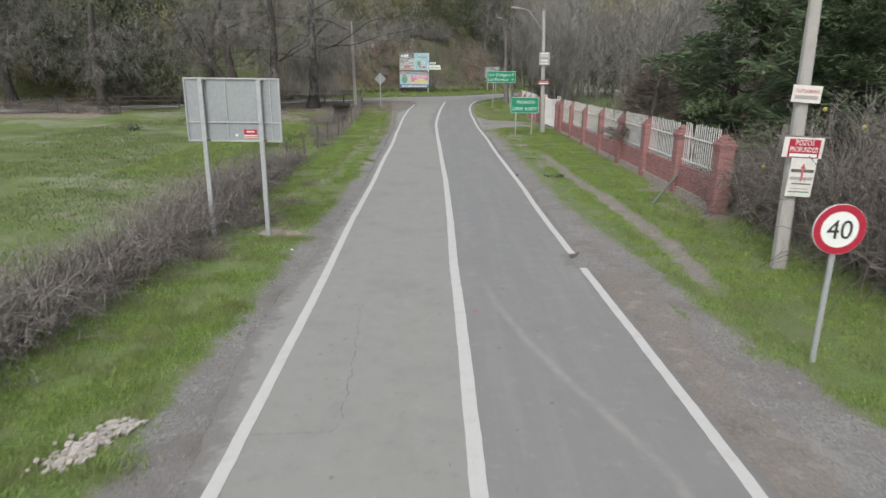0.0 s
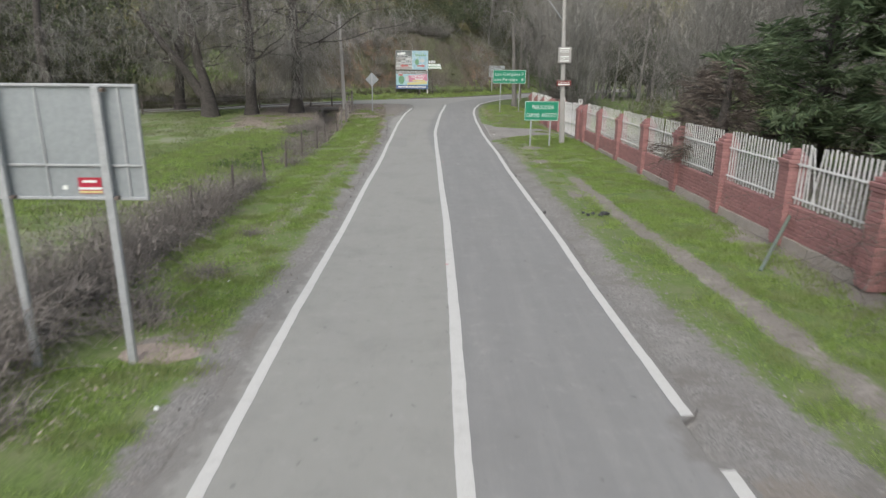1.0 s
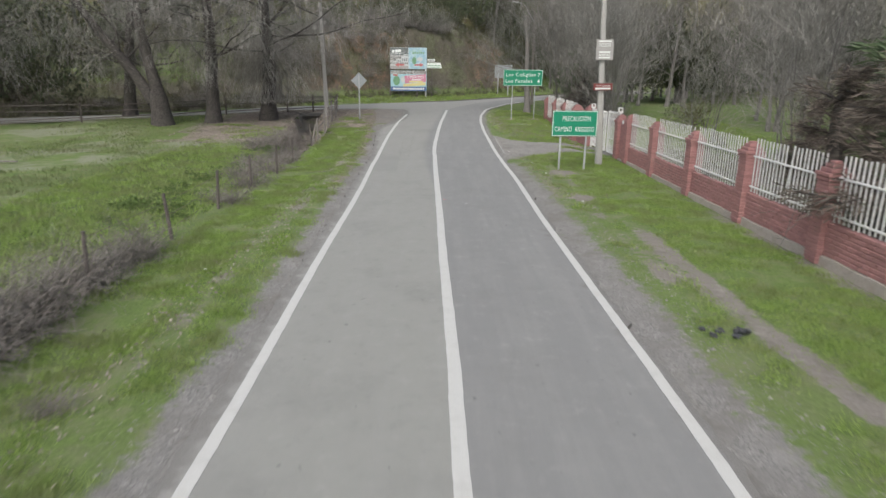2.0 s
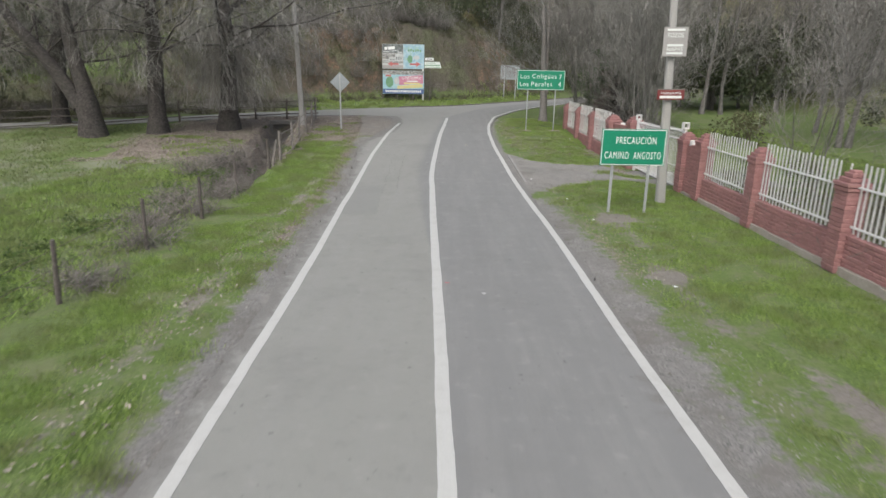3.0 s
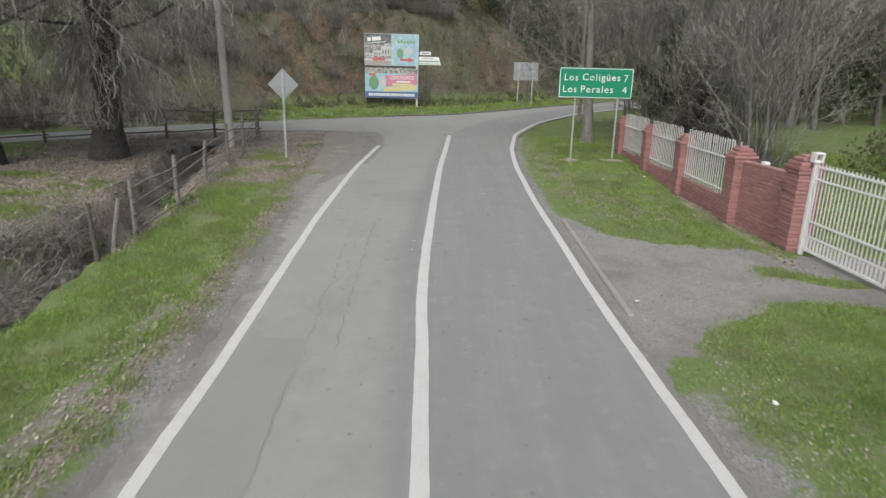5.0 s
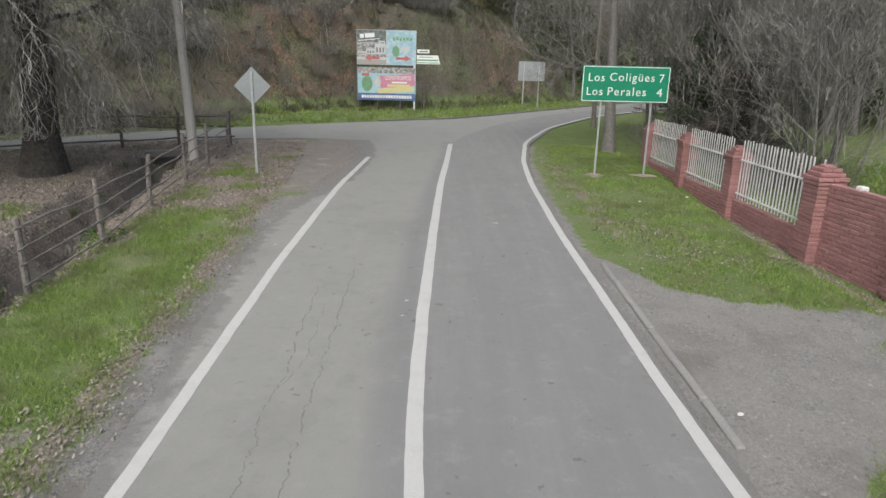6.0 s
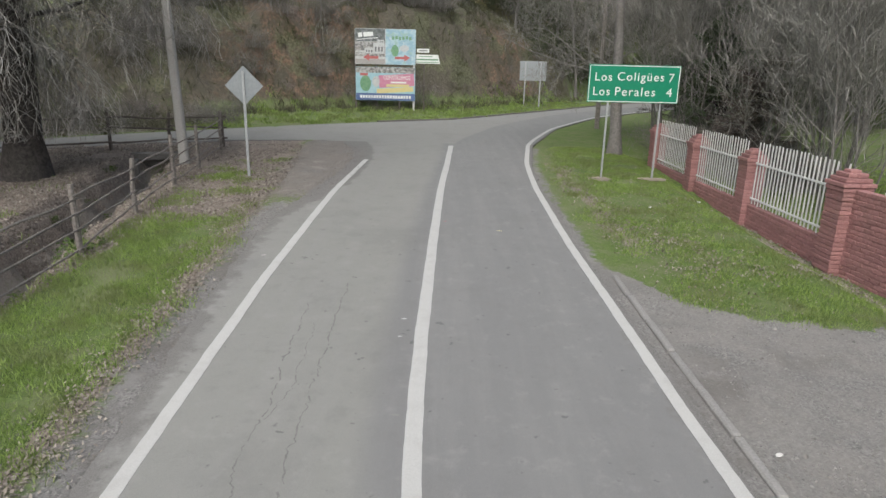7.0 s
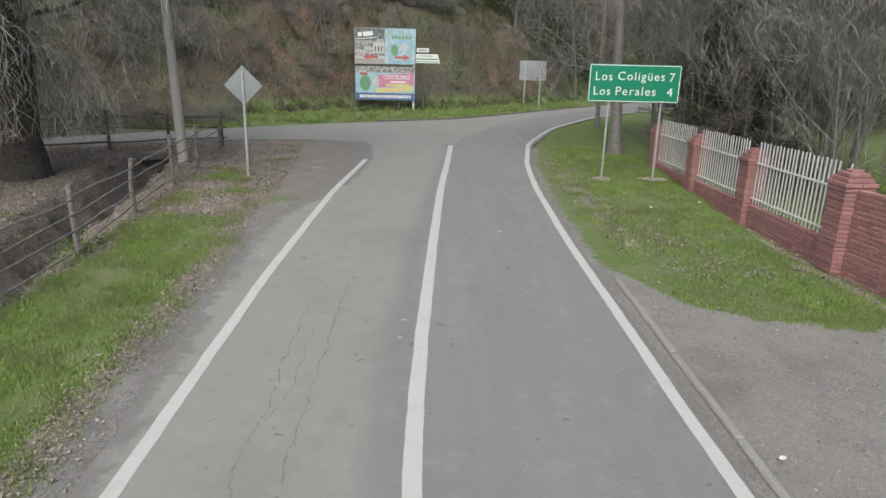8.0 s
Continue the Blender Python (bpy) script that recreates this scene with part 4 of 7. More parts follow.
KERB = kerb_stone()
FAR_KERB = Shape().box((0, 0, 0), (0.14, 0.985, 0.26), cut=0.02).mesh("kerb_stone", M_culvert)
kerb = thing("drive_kerb", pose(0, 0, 0), "low grey concrete kerb stones across the driveway mouth", "kerb", kind="structure")
for i in range(6):
    y = 49.8 + 1.0 * i
    x = float(np.interp(y, [49.3, 52, 55.4], [2.98, 2.93, 2.87]))
    part("kerb_stone", KERB, None, kerb, at=pose(x, y, float(road_z(y)) - 0.08 + 0.008 * math.sin(i * 2.3), 2.6 if y > 49 else 0.5, 0, 0.6 + 0.5 * math.sin(i)))
far_kerb = thing("far_kerb", pose(0, 0, 0), "dark low concrete kerb along the far side of the bend", "kerb", kind="structure")
seg = dense(FAR[7:16], 400)
dist = np.r_[0, np.cumsum(np.hypot(*np.diff(seg, axis=0).T))]
for i in range(48):
    a, b = [(np.interp(s, dist, seg[:, 0]), np.interp(s, dist, seg[:, 1])) for s in (i * 1.0, i * 1.0 + 1.0)]
    ang = math.degrees(math.atan2(b[1] - a[1], b[0] - a[0])) - 90
    part("kerb_stone", FAR_KERB, None, far_kerb, at=pose((a[0] + b[0]) / 2 - 0.05, (a[1] + b[1]) / 2 + 0.08, float(road_z(a[1])) - 0.05 + 0.012 * math.sin(i * 1.7), 0, 0, ang))


# ---- brick garden wall with white picket panels ----
NEAR_POSTS = [19.9, 23.4, 27.15, 30.9, 34.8, 38.9, 43.0, 46.8]
FAR_POSTS = [57.2, 61.5, 65.4, 69.4]


def wall_x(y):
    return float(np.interp(y, [19.9, 27, 35, 48.4, 54.4, 57.2, 69.4], [8.86, 8.76, 8.68, 8.66, 8.5, 8.24, 8.3]))


def wall_base(y):
    return float(np.interp(y, [48, 57, 62, 66, 70], [0, -0.1, -0.08, 0.15, 0.25]))


garden_wall = thing("garden_wall", pose(0, 0, 0), "red brick garden wall with pillars on a concrete footing", "wall", kind="structure")
COURSE = 0.098
brick_jobs = []        # (matrix, size, y) of every brick


def bay_angle(y0, y1):
    return math.degrees(math.atan2(wall_x(y0) - wall_x(y1), y1 - y0))


def pillar(y, top, wide=0.46):
    x, b = wall_x(y), wall_base(y)
    R = random.Random(int(y * 10))
    n = int((top - 0.12 - b) / COURSE)
    core = Shape().box((0, 0, (top - 0.4 - b) / 2), (wide - 0.05, wide - 0.05, top - 0.4 - b))
    part("pillar_core", core, M_mortar, garden_wall, at=pose(x, y, b))
    for c in range(n):
        z = b + 0.06 + (c + 0.5) * COURSE
        grown = 0.0
        if c >= n - 4:
            grown = (0.05, 0.09, -0.04, -0.17)[c - (n - 4)]
        w = wide + grown + R.uniform(-0.012, 0.012)
        for s in (-1, 1):
            off = s * w / 4
            m = pose(x + (off if c % 2 else 0), y + (0 if c % 2 else off), z, 0, 0, R.uniform(-1, 1))
            sz = (w / 2 - 0.006, w, COURSE - 0.01) if c % 2 else (w, w / 2 - 0.006, COURSE - 0.01)
            brick_jobs.append((m, sz, y))
    cap = Shape().box((0, 0, 0.04), (wide * 0.4, wide * 0.4, 0.07), cut=0.015)
    part("pillar_cap", cap, M_brick, garden_wall, at=pose(x, y, b + 0.06 + n * COURSE - 0.02))


def bay(y0, y1, top, inset=0.22):
    """Dwarf brick wall between two pillars, on its footing."""
    a, e = y0 + inset, y1 - inset
    ym = (a + e) / 2
    x, b = wall_x(ym), wall_base(ym)
    ang = bay_angle(y0, y1)
    L = e - a
    turn = pose(x, ym, 0, 0, 0, ang)
    foot_top = b + (float(np.interp(ym, [20, 30, 45], [0.26, 0.22, 0.12])) if y1 < 47 else (0.06 if y1 < 50 else -0.05))
    foot = Shape()
    nseg = 8
    for i in range(nseg):
        h = foot_top + 0.012 * math.sin(i * 2.1 + y0)
        foot.box((0, -L / 2 + (i + 0.5) * L / nseg, (h + b - 0.3) / 2), (0.27, L / nseg + 0.03, h - b + 0.3), cut=0.012)
    part("footing", foot, M_footing, garden_wall, "rough stained concrete footing", at=turn)
    body = Shape().box((0, 0, (foot_top + top) / 2), (0.15, L, top - foot_top - 0.02))
    part("wall_core", body, M_mortar, garden_wall, at=turn)
    n = int((top - foot_top) / COURSE)
    R = random.Random(int(y0 * 13))
    for c in range(n):
        z = foot_top + (c + 0.5) * (top - foot_top) / n
        nb = max(2, int(round(L / 0.27)))
        w = L / nb
        shift = 0 if c % 2 else w / 2
        for k in range(nb + (1 if c % 2 == 0 else 0)):
            lo = max(-L / 2, -L / 2 + k * w - shift)
            hi = min(L / 2, -L / 2 + (k + 1) * w - shift)
            if hi - lo < 0.05:
                continue
            m = turn @ pose(R.uniform(-0.008, 0.008), (lo + hi) / 2, z, 0, 0, R.uniform(-0.8, 0.8))
            brick_jobs.append((m, (0.185, hi - lo - 0.01, COURSE - 0.01), ym))


PICKET = {}


def picket_mesh(h):
    key = round(h, 2)
    if key not in PICKET:
        s = Shape()
        s.add([(-0.006, -0.027, 0), (0.006, -0.027, 0), (0.006, 0.027, 0), (-0.006, 0.027, 0), (-0.006, -0.027, h - 0.012), (0.006, -0.027, h - 0.012), (0.006, 0.027, h - 0.012), (-0.006, 0.027, h - 0.012), (-0.006, 0, h), (0.006, 0, h)],
              [(0, 3, 2, 1), (0, 1, 5, 4), (2, 3, 7, 6), (1, 2, 6, 9, 5), (3, 0, 4, 8, 7), (4, 5, 9, 8), (6, 7, 8, 9)])
        PICKET[key] = s.mesh("picket", M_white)
    return PICKET[key]


def panel(y0, y1, z0, z1, broken=()):
    a, e = y0 + 0.25, y1 - 0.25
    ym, L = (a + e) / 2, e - a
    picket_fence = thing("picket_fence", pose(wall_x(ym) - 0.02, ym, z0, 0, 0, bay_angle(y0, y1)), "white painted picket fence between brick pillars", "fence", "picket panels of the garden wall")
    h = z1 - z0
    for zz in (0.15, h * 0.66):
        part("rail", Shape().box((-0.022, 0, zz), (0.028, L, 0.05), cut=0.005), M_white, picket_fence)
    n = int(L / 0.165)
    R = random.Random(int(y0 * 7))
    for i in range(n):
        y = -L / 2 + (i + 0.5) * L / n
        lean = R.uniform(-0.5, 0.5)
        if i in broken:
            lean = broken[i]
        part("picket", picket_mesh(h), None, picket_fence, at=pose(R.uniform(-0.004, 0.004), y, R.uniform(-0.03, 0.02), lean, 0, 0))


for y in NEAR_POSTS:
    pillar(y, float(np.interp(y, [20, 47], [2.54, 2.3])), 0.48)
for i in range(7):
    y0, y1 = NEAR_POSTS[i], NEAR_POSTS[i + 1]
    sill = float(np.interp((y0 + y1) / 2, [20, 46], [1.12, 0.77]))
    bay(y0, y1, sill)
    panel(y0, y1, sill + 0.03, float(np.interp((y0 + y1) / 2, [20, 27, 45], [2.64, 2.55, 2.37])), {12: -14, 13: 9, 14: -5} if i == 0 else ({9: 7} if i == 3 else ({0: 8} if i == 5 else {})))
pillar(48.4, 2.25, 0.52)
bay(46.8, 48.4, 1.78)
pillar(54.4, 2.34, 0.62)
bay(54.4, 57.2, 1.8)
pillar(57.2, 2.26, 0.6)
for i, y in enumerate(FAR_POSTS[1:]):
    pillar(y, 2.16, 0.52)
    bay(FAR_POSTS[i], y, 0.57)
    panel(FAR_POSTS[i], y, 0.6, 2.29, {0: 9} if i == 0 else {})


def gate_leaf(at, L, mirror):
    leaf = thing("gate_leaf", at, "white painted steel gate leaf with upright bars, closed", "gate", "leaves of the driveway gate")
    s = -1 if mirror else 1
    part("gate_frame", Shape().box((0, s * L / 2, 0.1), (0.045, L, 0.06), cut=0.006).box((0, s * L / 2, 1.88), (0.045, L, 0.05), cut=0.006).box((0, s * L / 2, 0.72), (0.04, L, 0.045), cut=0.006).box((0, s * L / 2, 1.62), (0.04, L, 0.04), cut=0.006)
         .box((0, s * 0.03, 1.0), (0.05, 0.06, 1.84), cut=0.006).box((0, s * (L - 0.03), 1.0), (0.05, 0.06, 1.84), cut=0.006), M_white, leaf)
    bar = Shape().tube([(0, 0, 0.1), (0, 0, 1.96)], 0.0135, 6).mesh("bar", M_white)
    n = round(L / 0.145)
    short = Shape().tube([(0.012, 0, 0.1), (0.012, 0, 0.4)], 0.012, 6).mesh("short_bar", M_white)
    part("kick_rail", Shape().box((0.012, s * L / 2, 0.4), (0.036, L - 0.12, 0.04), cut=0.005), M_white, leaf)
    for i in range(n):
        y = s * (0.1 + (i + 0.5) * (L - 0.2) / n)
        part("bar", bar, None, leaf, at=pose(0.0, y, 0))
        part("short_bar", short, None, leaf, at=pose(0.0, y + (L - 0.2) / n / 2, 0))
    post = part("gate_post", Shape().box((0, -s * 0.07, 0.97), (0.11, 0.11, 2.1), cut=0.01), M_white, leaf)
    head = Shape()
    for c, sz in (((-0.09, 0, 0), (0.04, 0.2, 0.22)), ((0.09, 0, 0), (0.04, 0.2, 0.22)), ((0, 0, 0.09), (0.14, 0.2, 0.04)), ((0, 0, -0.09), (0.14, 0.2, 0.04))):
        head.box((c[0], -s * 0.07, 2.07 + c[2]), sz, cut=0.006)
    part("post_head", head, M_white, post, "open white box on the post")
    return leaf


g0, g1 = Vector((wall_x(48.4), 48.85, -0.02)), Vector((wall_x(54.4) + 0.02, 53.95, -0.04))
ga = math.degrees(math.atan2(g0.x - g1.x, g1.y - g0.y))
gate_leaf(pose(g0.x, g0.y, g0.z, 0, 0, ga), 1.95, False).scale.z = 1.15
gate_leaf(pose(g1.x, g1.y, g1.z, 0, 0, ga), 2.85, True).scale.z = 1.12

# small white box lamps on the gate walls
for x, y, z in ((wall_x(48.2), 47.9, 1.74), (wall_x(55), 56.2, 1.68)):
    box_lamp = thing("box_lamp", pose(x, y, z), "small white box lamp on top of the wall", "lamp", "box lamps on the wall")
    part("housing", Shape().box((0, 0, 0.1), (0.17, 0.2, 0.17), cut=0.02), M_white, box_lamp)
    part("base_plate", Shape().box((0, 0, 0.007), (0.2, 0.23, 0.025), cut=0.004), M_galv, box_lamp)


# ---- road signs ----
def post_shape(h, w=0.08, d=0.05):
    return Shape().box((0, 0, h / 2 - 0.15), (w, d, h + 0.3), cut=0.008)


def frame_strips(w, h, t, inset, y):
    s = Shape()
    for c, sz in (((0, y, h / 2 - inset), (w - 2 * inset, 0.004, t)), ((0, y, -h / 2 + inset), (w - 2 * inset, 0.004, t)), ((-w / 2 + inset, y, 0), (t, 0.004, h - 2 * inset - t)), ((w / 2 - inset, y, 0), (t, 0.004, h - 2 * inset - t))):
        s.box(c, sz)
    return s


def plate_shape(w, h, thick=0.03, cut=0.008):
    return Shape().box((0, 0, 0), (w, thick, h), cut=cut)


def green_sign(name, at, w, h, zc, legs, lines, label, thick=0.08):
    sign = thing(name, at, label, "road sign")
    for lx, lz in legs:
        part("post", post_shape(zc + h / 2 - 0.05 - lz, thick, thick * 0.65), M_galv, sign, "grey galvanised steel post", at=pose(lx, 0.05, lz))
    plate = part("plate", plate_shape(w, h), M_green, sign, at=pose(0, 0, zc))
    part("border", frame_strips(w, h, 0.022, 0.03, -0.017), M_letter, plate, "white border line")
    for text, hh, ww, x, z in lines:
        lettering(text, hh, ww, M_letter, plate, Matrix.Translation((x, -0.0155, z)) @ FACE, airy=1.18)
    return sign


green_sign("caution_sign", pose(5.58, 44.7, 0, 0, 0, 0), 1.98, 1.11, 2.005, [(-0.58, -0.05), (0.55, -0.1)],
           [("PRECAUCIÓN", 0.27, 1.22, 0.07, 0.24), ("CAMINO", 0.22, 0.74, -0.49, -0.24), ("ANGOSTO", 0.22, 0.84, 0.44, -0.24)], "green narrow road caution sign with white letters on two grey posts")
green_sign("distance_sign", pose(5.56, 64.3, 0, 0, 0, 1), 2.87, 1.14, 3.68, [(-0.75, 0.6), (0.92, 0.6)],
           [("Los", 0.25, 0.52, -0.97, 0.205), ("Coligües", 0.335, 1.46, 0.195, 0.185), ("7", 0.26, 0.16, 1.16, 0.205), ("Los", 0.25, 0.52, -1.0, -0.235), ("Perales", 0.26, 1.26, 0.06, -0.23), ("4", 0.26, 0.18, 1.13, -0.235)],
           "green distance sign with white place names on two thin posts", 0.06)
for x in (-0.75, 0.92):
    xx, yy = 5.56 + x, 64.35
    whole("post_footing", Shape().blob((0, 0, 0), (0.42, 0.34, 0.04), int(x * 9) + 5, 10, 5, 0.3), M_pad, pose(xx, yy, gz(xx, yy) + 0.02), "low grey concrete pad round the sign post", "post footing", "footings of the distance sign")

# speed limit sign
speed_sign = thing("speed_limit_sign", pose(5.86, 9.0, 0, 0, 0, -2), "round red-rimmed speed limit sign on a grey post", "road sign")
part("post", post_shape(2.4, 0.075, 0.05), M_galv, speed_sign, at=pose(0, 0.05, 0))
disc = lambda r, n=40: [(r * math.cos(2 * math.pi * i / n), r * math.sin(2 * math.pi * i / n)) for i in range(n)]


def disc_shape(r, y0, y1, inner=0.0):
    n = 40
    s, o = Shape(), disc(r)
    if inner:
        q = disc(inner)
        vs = [(x, y0, z) for x, z in o] + [(x, y0, z) for x, z in q] + [(x, y1, z) for x, z in o] + [(x, y1, z) for x, z in q]
        fs = []
        for i in range(n):
            j = (i + 1) % n
            fs += [(i, j, n + j, n + i), (2 * n + j, 2 * n + i, 3 * n + i, 3 * n + j), (j, i, 2 * n + i, 2 * n + j), (n + i, n + j, 3 * n + j, 3 * n + i)]
        return s.add(vs, fs)
    vs = [(x, y0, z) for x, z in o] + [(x, y1, z) for x, z in o]
    return s.add(vs, [tuple(range(n)), tuple(range(2 * n - 1, n - 1, -1))] + [(i, n + i, n + (i + 1) % n, (i + 1) % n) for i in range(n)])


plate = part("plate", disc_shape(0.385, -0.012, 0.012), M_letter, speed_sign, "white plate", at=pose(0, 0, 2.14))
part("rim", disc_shape(0.38, -0.0165, -0.0125, 0.275), M_red, plate, "red rim")
lettering("40", 0.29, 0.37, M_black, plate, Matrix.Translation((0, -0.0125, 0)) @ FACE)

# large sign seen from behind
back_sign = thing("sign_back", pose(-5.38, 16.32, 0), "large sign seen from its grey metal back", "road sign")
W, H, ZC = 2.44, 1.6, 3.28
plate = part("plate", plate_shape(W, H, 0.025), M_galv_panel, back_sign, "dull grey aluminium plate", at=pose(-0.04, 0.06, ZC))
ribs = Shape()
for z in (H / 2 - 0.02, -H / 2 + 0.02):
    ribs.box((0, -0.03, z), (W, 0.04, 0.04), cut=0.005)
for x in (-W / 2 + 0.02, W / 2 - 0.02):
    ribs.box((x, -0.03, 0), (0.04, 0.04, H - 0.08), cut=0.005)
part("edge_frame", ribs, M_galv, plate, "pale folded edge")
part("rib", Shape().box((0, -0.028, -0.31), (W - 0.08, 0.03, 0.03), cut=0.004), M_galv, plate)
for x in (-0.17, 0.97):
    part("rib", Shape().box((x, -0.026, 0), (0.03, 0.026, H - 0.08), cut=0.004), M_galv, plate)
for x in (-0.8, 0.67):
    p = part("post", post_shape(4.05, 0.115, 0.075), M_galv, back_sign, "thick galvanised steel post", at=pose(x, -0.05, 0))
    for z in (2.52, 4.0):
        part("clamp", Shape().box((0.085, 0.02, z), (0.06, 0.09, 0.05), cut=0.006), M_wire, p, "dark clamp")
sticker = part("sticker", Shape().box((0.4, -0.0165, -0.6), (0.33, 0.004, 0.23)), M_red, plate, "red and yellow sticker")
part("sticker_stripe", Shape().box((0.4, -0.0205, -0.64), (0.33, 0.004, 0.035)).box((0.4, -0.0205, -0.54), (0.2, 0.004, 0.035)), M_letter, sticker)
part("sticker_stripe", Shape().box((0.4, -0.0205, -0.69), (0.33, 0.004, 0.03)), M_print_yellow, sticker)
part("sticker", Shape().box((0.04, -0.0165, -0.63), (0.07, 0.004, 0.06)), M_letter, plate)
whole("post_pad", Shape().blob((0, 0, 0), (0.6, 0.4, 0.035), 3, 12, 5, 0.15), M_pad, pose(-4.45, 16.6, gz(-4.45, 16.6) + 0.005), "flat pinkish grey concrete pad beside the sign post", "concrete pad")

# diamond warning sign seen from behind
diamond = thing("warning_sign_back", pose(-6.38, 63.55, 0), "diamond warning sign seen from its grey back on one post", "road sign")
part("post", post_shape(3.2, 0.075, 0.05), M_galv, diamond, at=pose(0, -0.04, 0.6))
part("plate", Shape().box((0, 0, 0), (0.82, 0.02, 0.82), Euler((0, radians(45), 0)).to_matrix(), cut=0.006), M_galv_panel, diamond, "dull grey plate", at=pose(0, 0, 3.37))

# far sign by the bend, seen from behind
far_sign = thing("sign_back", pose(7.0, 97.0, 0, 0, 0, -8), "pale grey sign back on two posts beside the bend", "road sign")
part("plate", plate_shape(2.15, 1.54, 0.03), M_galv_panel, far_sign, at=pose(0, 0.05, 4.0))
for x in (-0.62, 0.62):
    part("post", post_shape(3.75, 0.1, 0.07), M_galv, far_sign, at=pose(x, -0.03, 0.95))


# ---- billboards at the foot of the bank ----
def billboard():
    bx, by = -4.11, 86.5
    b = thing("billboard", pose(bx, by, 0), "two stacked printed advertising panels on posts under the bank", "billboard")
    for x in (-1.95, -0.6, 0.9, 1.85):
        part("post", Shape().tube([(x, 0.12, 0.9), (x, 0.12, 6.2)], 0.07, 8), M_wood_dark if x < 1.5 else M_white, b)
    up = part("upper_panel", Shape().box((0, 0, 5.28), (3.92, 0.06, 2.2), cut=0.01), M_print_white, b, "pale advertising panel")
    bar = lambda nm, c, s, m, par, rot=None: part(nm, Shape().box(c, s, rot), m, par)
    bar("print_block", (0.98, -0.035, 5.28), (1.94, 0.006, 2.18), M_photo_pool, up)
    bar("print_block", (-0.98, -0.035, 5.98), (1.92, 0.006, 0.76), M_photo_hill, up)
    bar("print_block", (-0.98, -0.0352, 5.13), (1.92, 0.0062, 0.92), M_photo_house, up)
    bar("print_block", (-0.98, -0.035, 4.36), (1.92, 0.006, 0.3), M_boardgrey, up)
    for x, z, w, h in ((-0.42, 5.18, 0.72, 0.66), (-1.05, 5.02, 0.6, 0.34), (-0.3, 5.6, 0.4, 0.2), (-1.55, 4.9, 0.36, 0.24)):
        bar("print_block", (x, -0.0395, z), (w, 0.003, h), M_print_white, up)
        for k in range(3):
            bar("print_window", (x + w * (k - 1) * 0.28, -0.0425, z - h * 0.08), (w * 0.12, 0.003, h * 0.45), M_print_dark, up)
    for x, w in ((-1.62, 0.26), (-1.1, 0.62)):
        bar("word_bar", (x, -0.0395, 5.98 + 0.05 * (x > -1.5)), (w, 0.004, 0.26), M_letter, up, Euler((0, radians(-6), 0)).to_matrix())
    bar("word_bar", (-1.15, -0.0395, 5.76), (1.4, 0.004, 0.04), M_letter, up, Euler((0, radians(-6), 0)).to_matrix())
    for k in range(6):
        bar("word_bar", (0.5 + 0.22 * k, -0.0395, 5.83 + 0.03 * math.sin(k * 2)), (0.16, 0.004, 0.2), M_print_green, up)
    oval = lambda x, y, z, a, c, m, par: part("print_spot", Shape().add([(x + a * math.cos(k * 0.3927), y, z + c * math.sin(k * 0.3927)) for k in range(16)], [tuple(range(16))]), m, par)
    oval(1.22, -0.0425, 5.2, 0.3, 0.2, M_print_white, up)
    oval(0.62, -0.0425, 5.05, 0.24, 0.36, M_print_green, up)
    for x, s in ((-0.95, -1), (1.12, 1)):
        z = 4.6
        part("print_arrow", Shape().add([(x - s * 0.5, -0.0425, z - 0.07), (x + s * 0.1, -0.0425, z - 0.07), (x + s * 0.1, -0.0425, z - 0.2), (x + s * 0.5, -0.0425, z + 0.02), (x + s * 0.1, -0.0425, z + 0.22), (x + s * 0.1, -0.0425, z + 0.09), (x - s * 0.5, -0.0425, z + 0.09)], [tuple(range(7)) if s > 0 else tuple(range(6, -1, -1))]), M_print_red, up, "red arrow")
    lo = part("lower_panel", Shape().box((0, 0, 2.96), (3.88, 0.06, 2.12), cut=0.01), M_tarp, b, "coloured advertising panel")
    bar("print_block", (0, -0.035, 2.14), (3.84, 0.006, 0.44), M_print_navy, lo)
    bar("print_block", (0, -0.035, 3.83), (3.84, 0.006, 0.36), M_photo_house, lo)
    bar("print_block", (0.72, -0.036, 3.18), (2.3, 0.007, 0.78), M_print_pink, lo, Euler((0, radians(-4), 0)).to_matrix())
    bar("print_block", (0.62, -0.035, 2.58), (2.4, 0.007, 0.3), M_print_yellow, lo, Euler((0, radians(-4), 0)).to_matrix())
    oval(-1.3, -0.0405, 2.98, 0.36, 0.5, M_print_green, lo)
    oval(-0.62, -0.0425, 3.1, 0.24, 0.34, M_print_white, lo)
    for k in range(19):
        bar("word_bar", (-1.6 + 0.178 * k, -0.0405, 2.14), (0.125 if k % 5 else 0.15, 0.004, 0.19), M_letter, lo)
    for text, hh, ww, x, z in (("CONSTRUIMOS", 0.27, 1.75, 0.75, 3.37),):
        lettering(text, hh, ww, M_letter, lo, Matrix.Translation((x, -0.0455, z)) @ FACE)
    bar("word_bar", (0.85, -0.0425, 3.07), (1.0, 0.004, 0.1), M_letter, lo)
    bar("word_bar", (0.8, -0.0425, 2.87), (1.5, 0.004, 0.16), M_print_yellow, lo)
    bar("word_bar", (-1.4, -0.0425, 3.55), (0.5, 0.004, 0.16), M_print_red, lo)


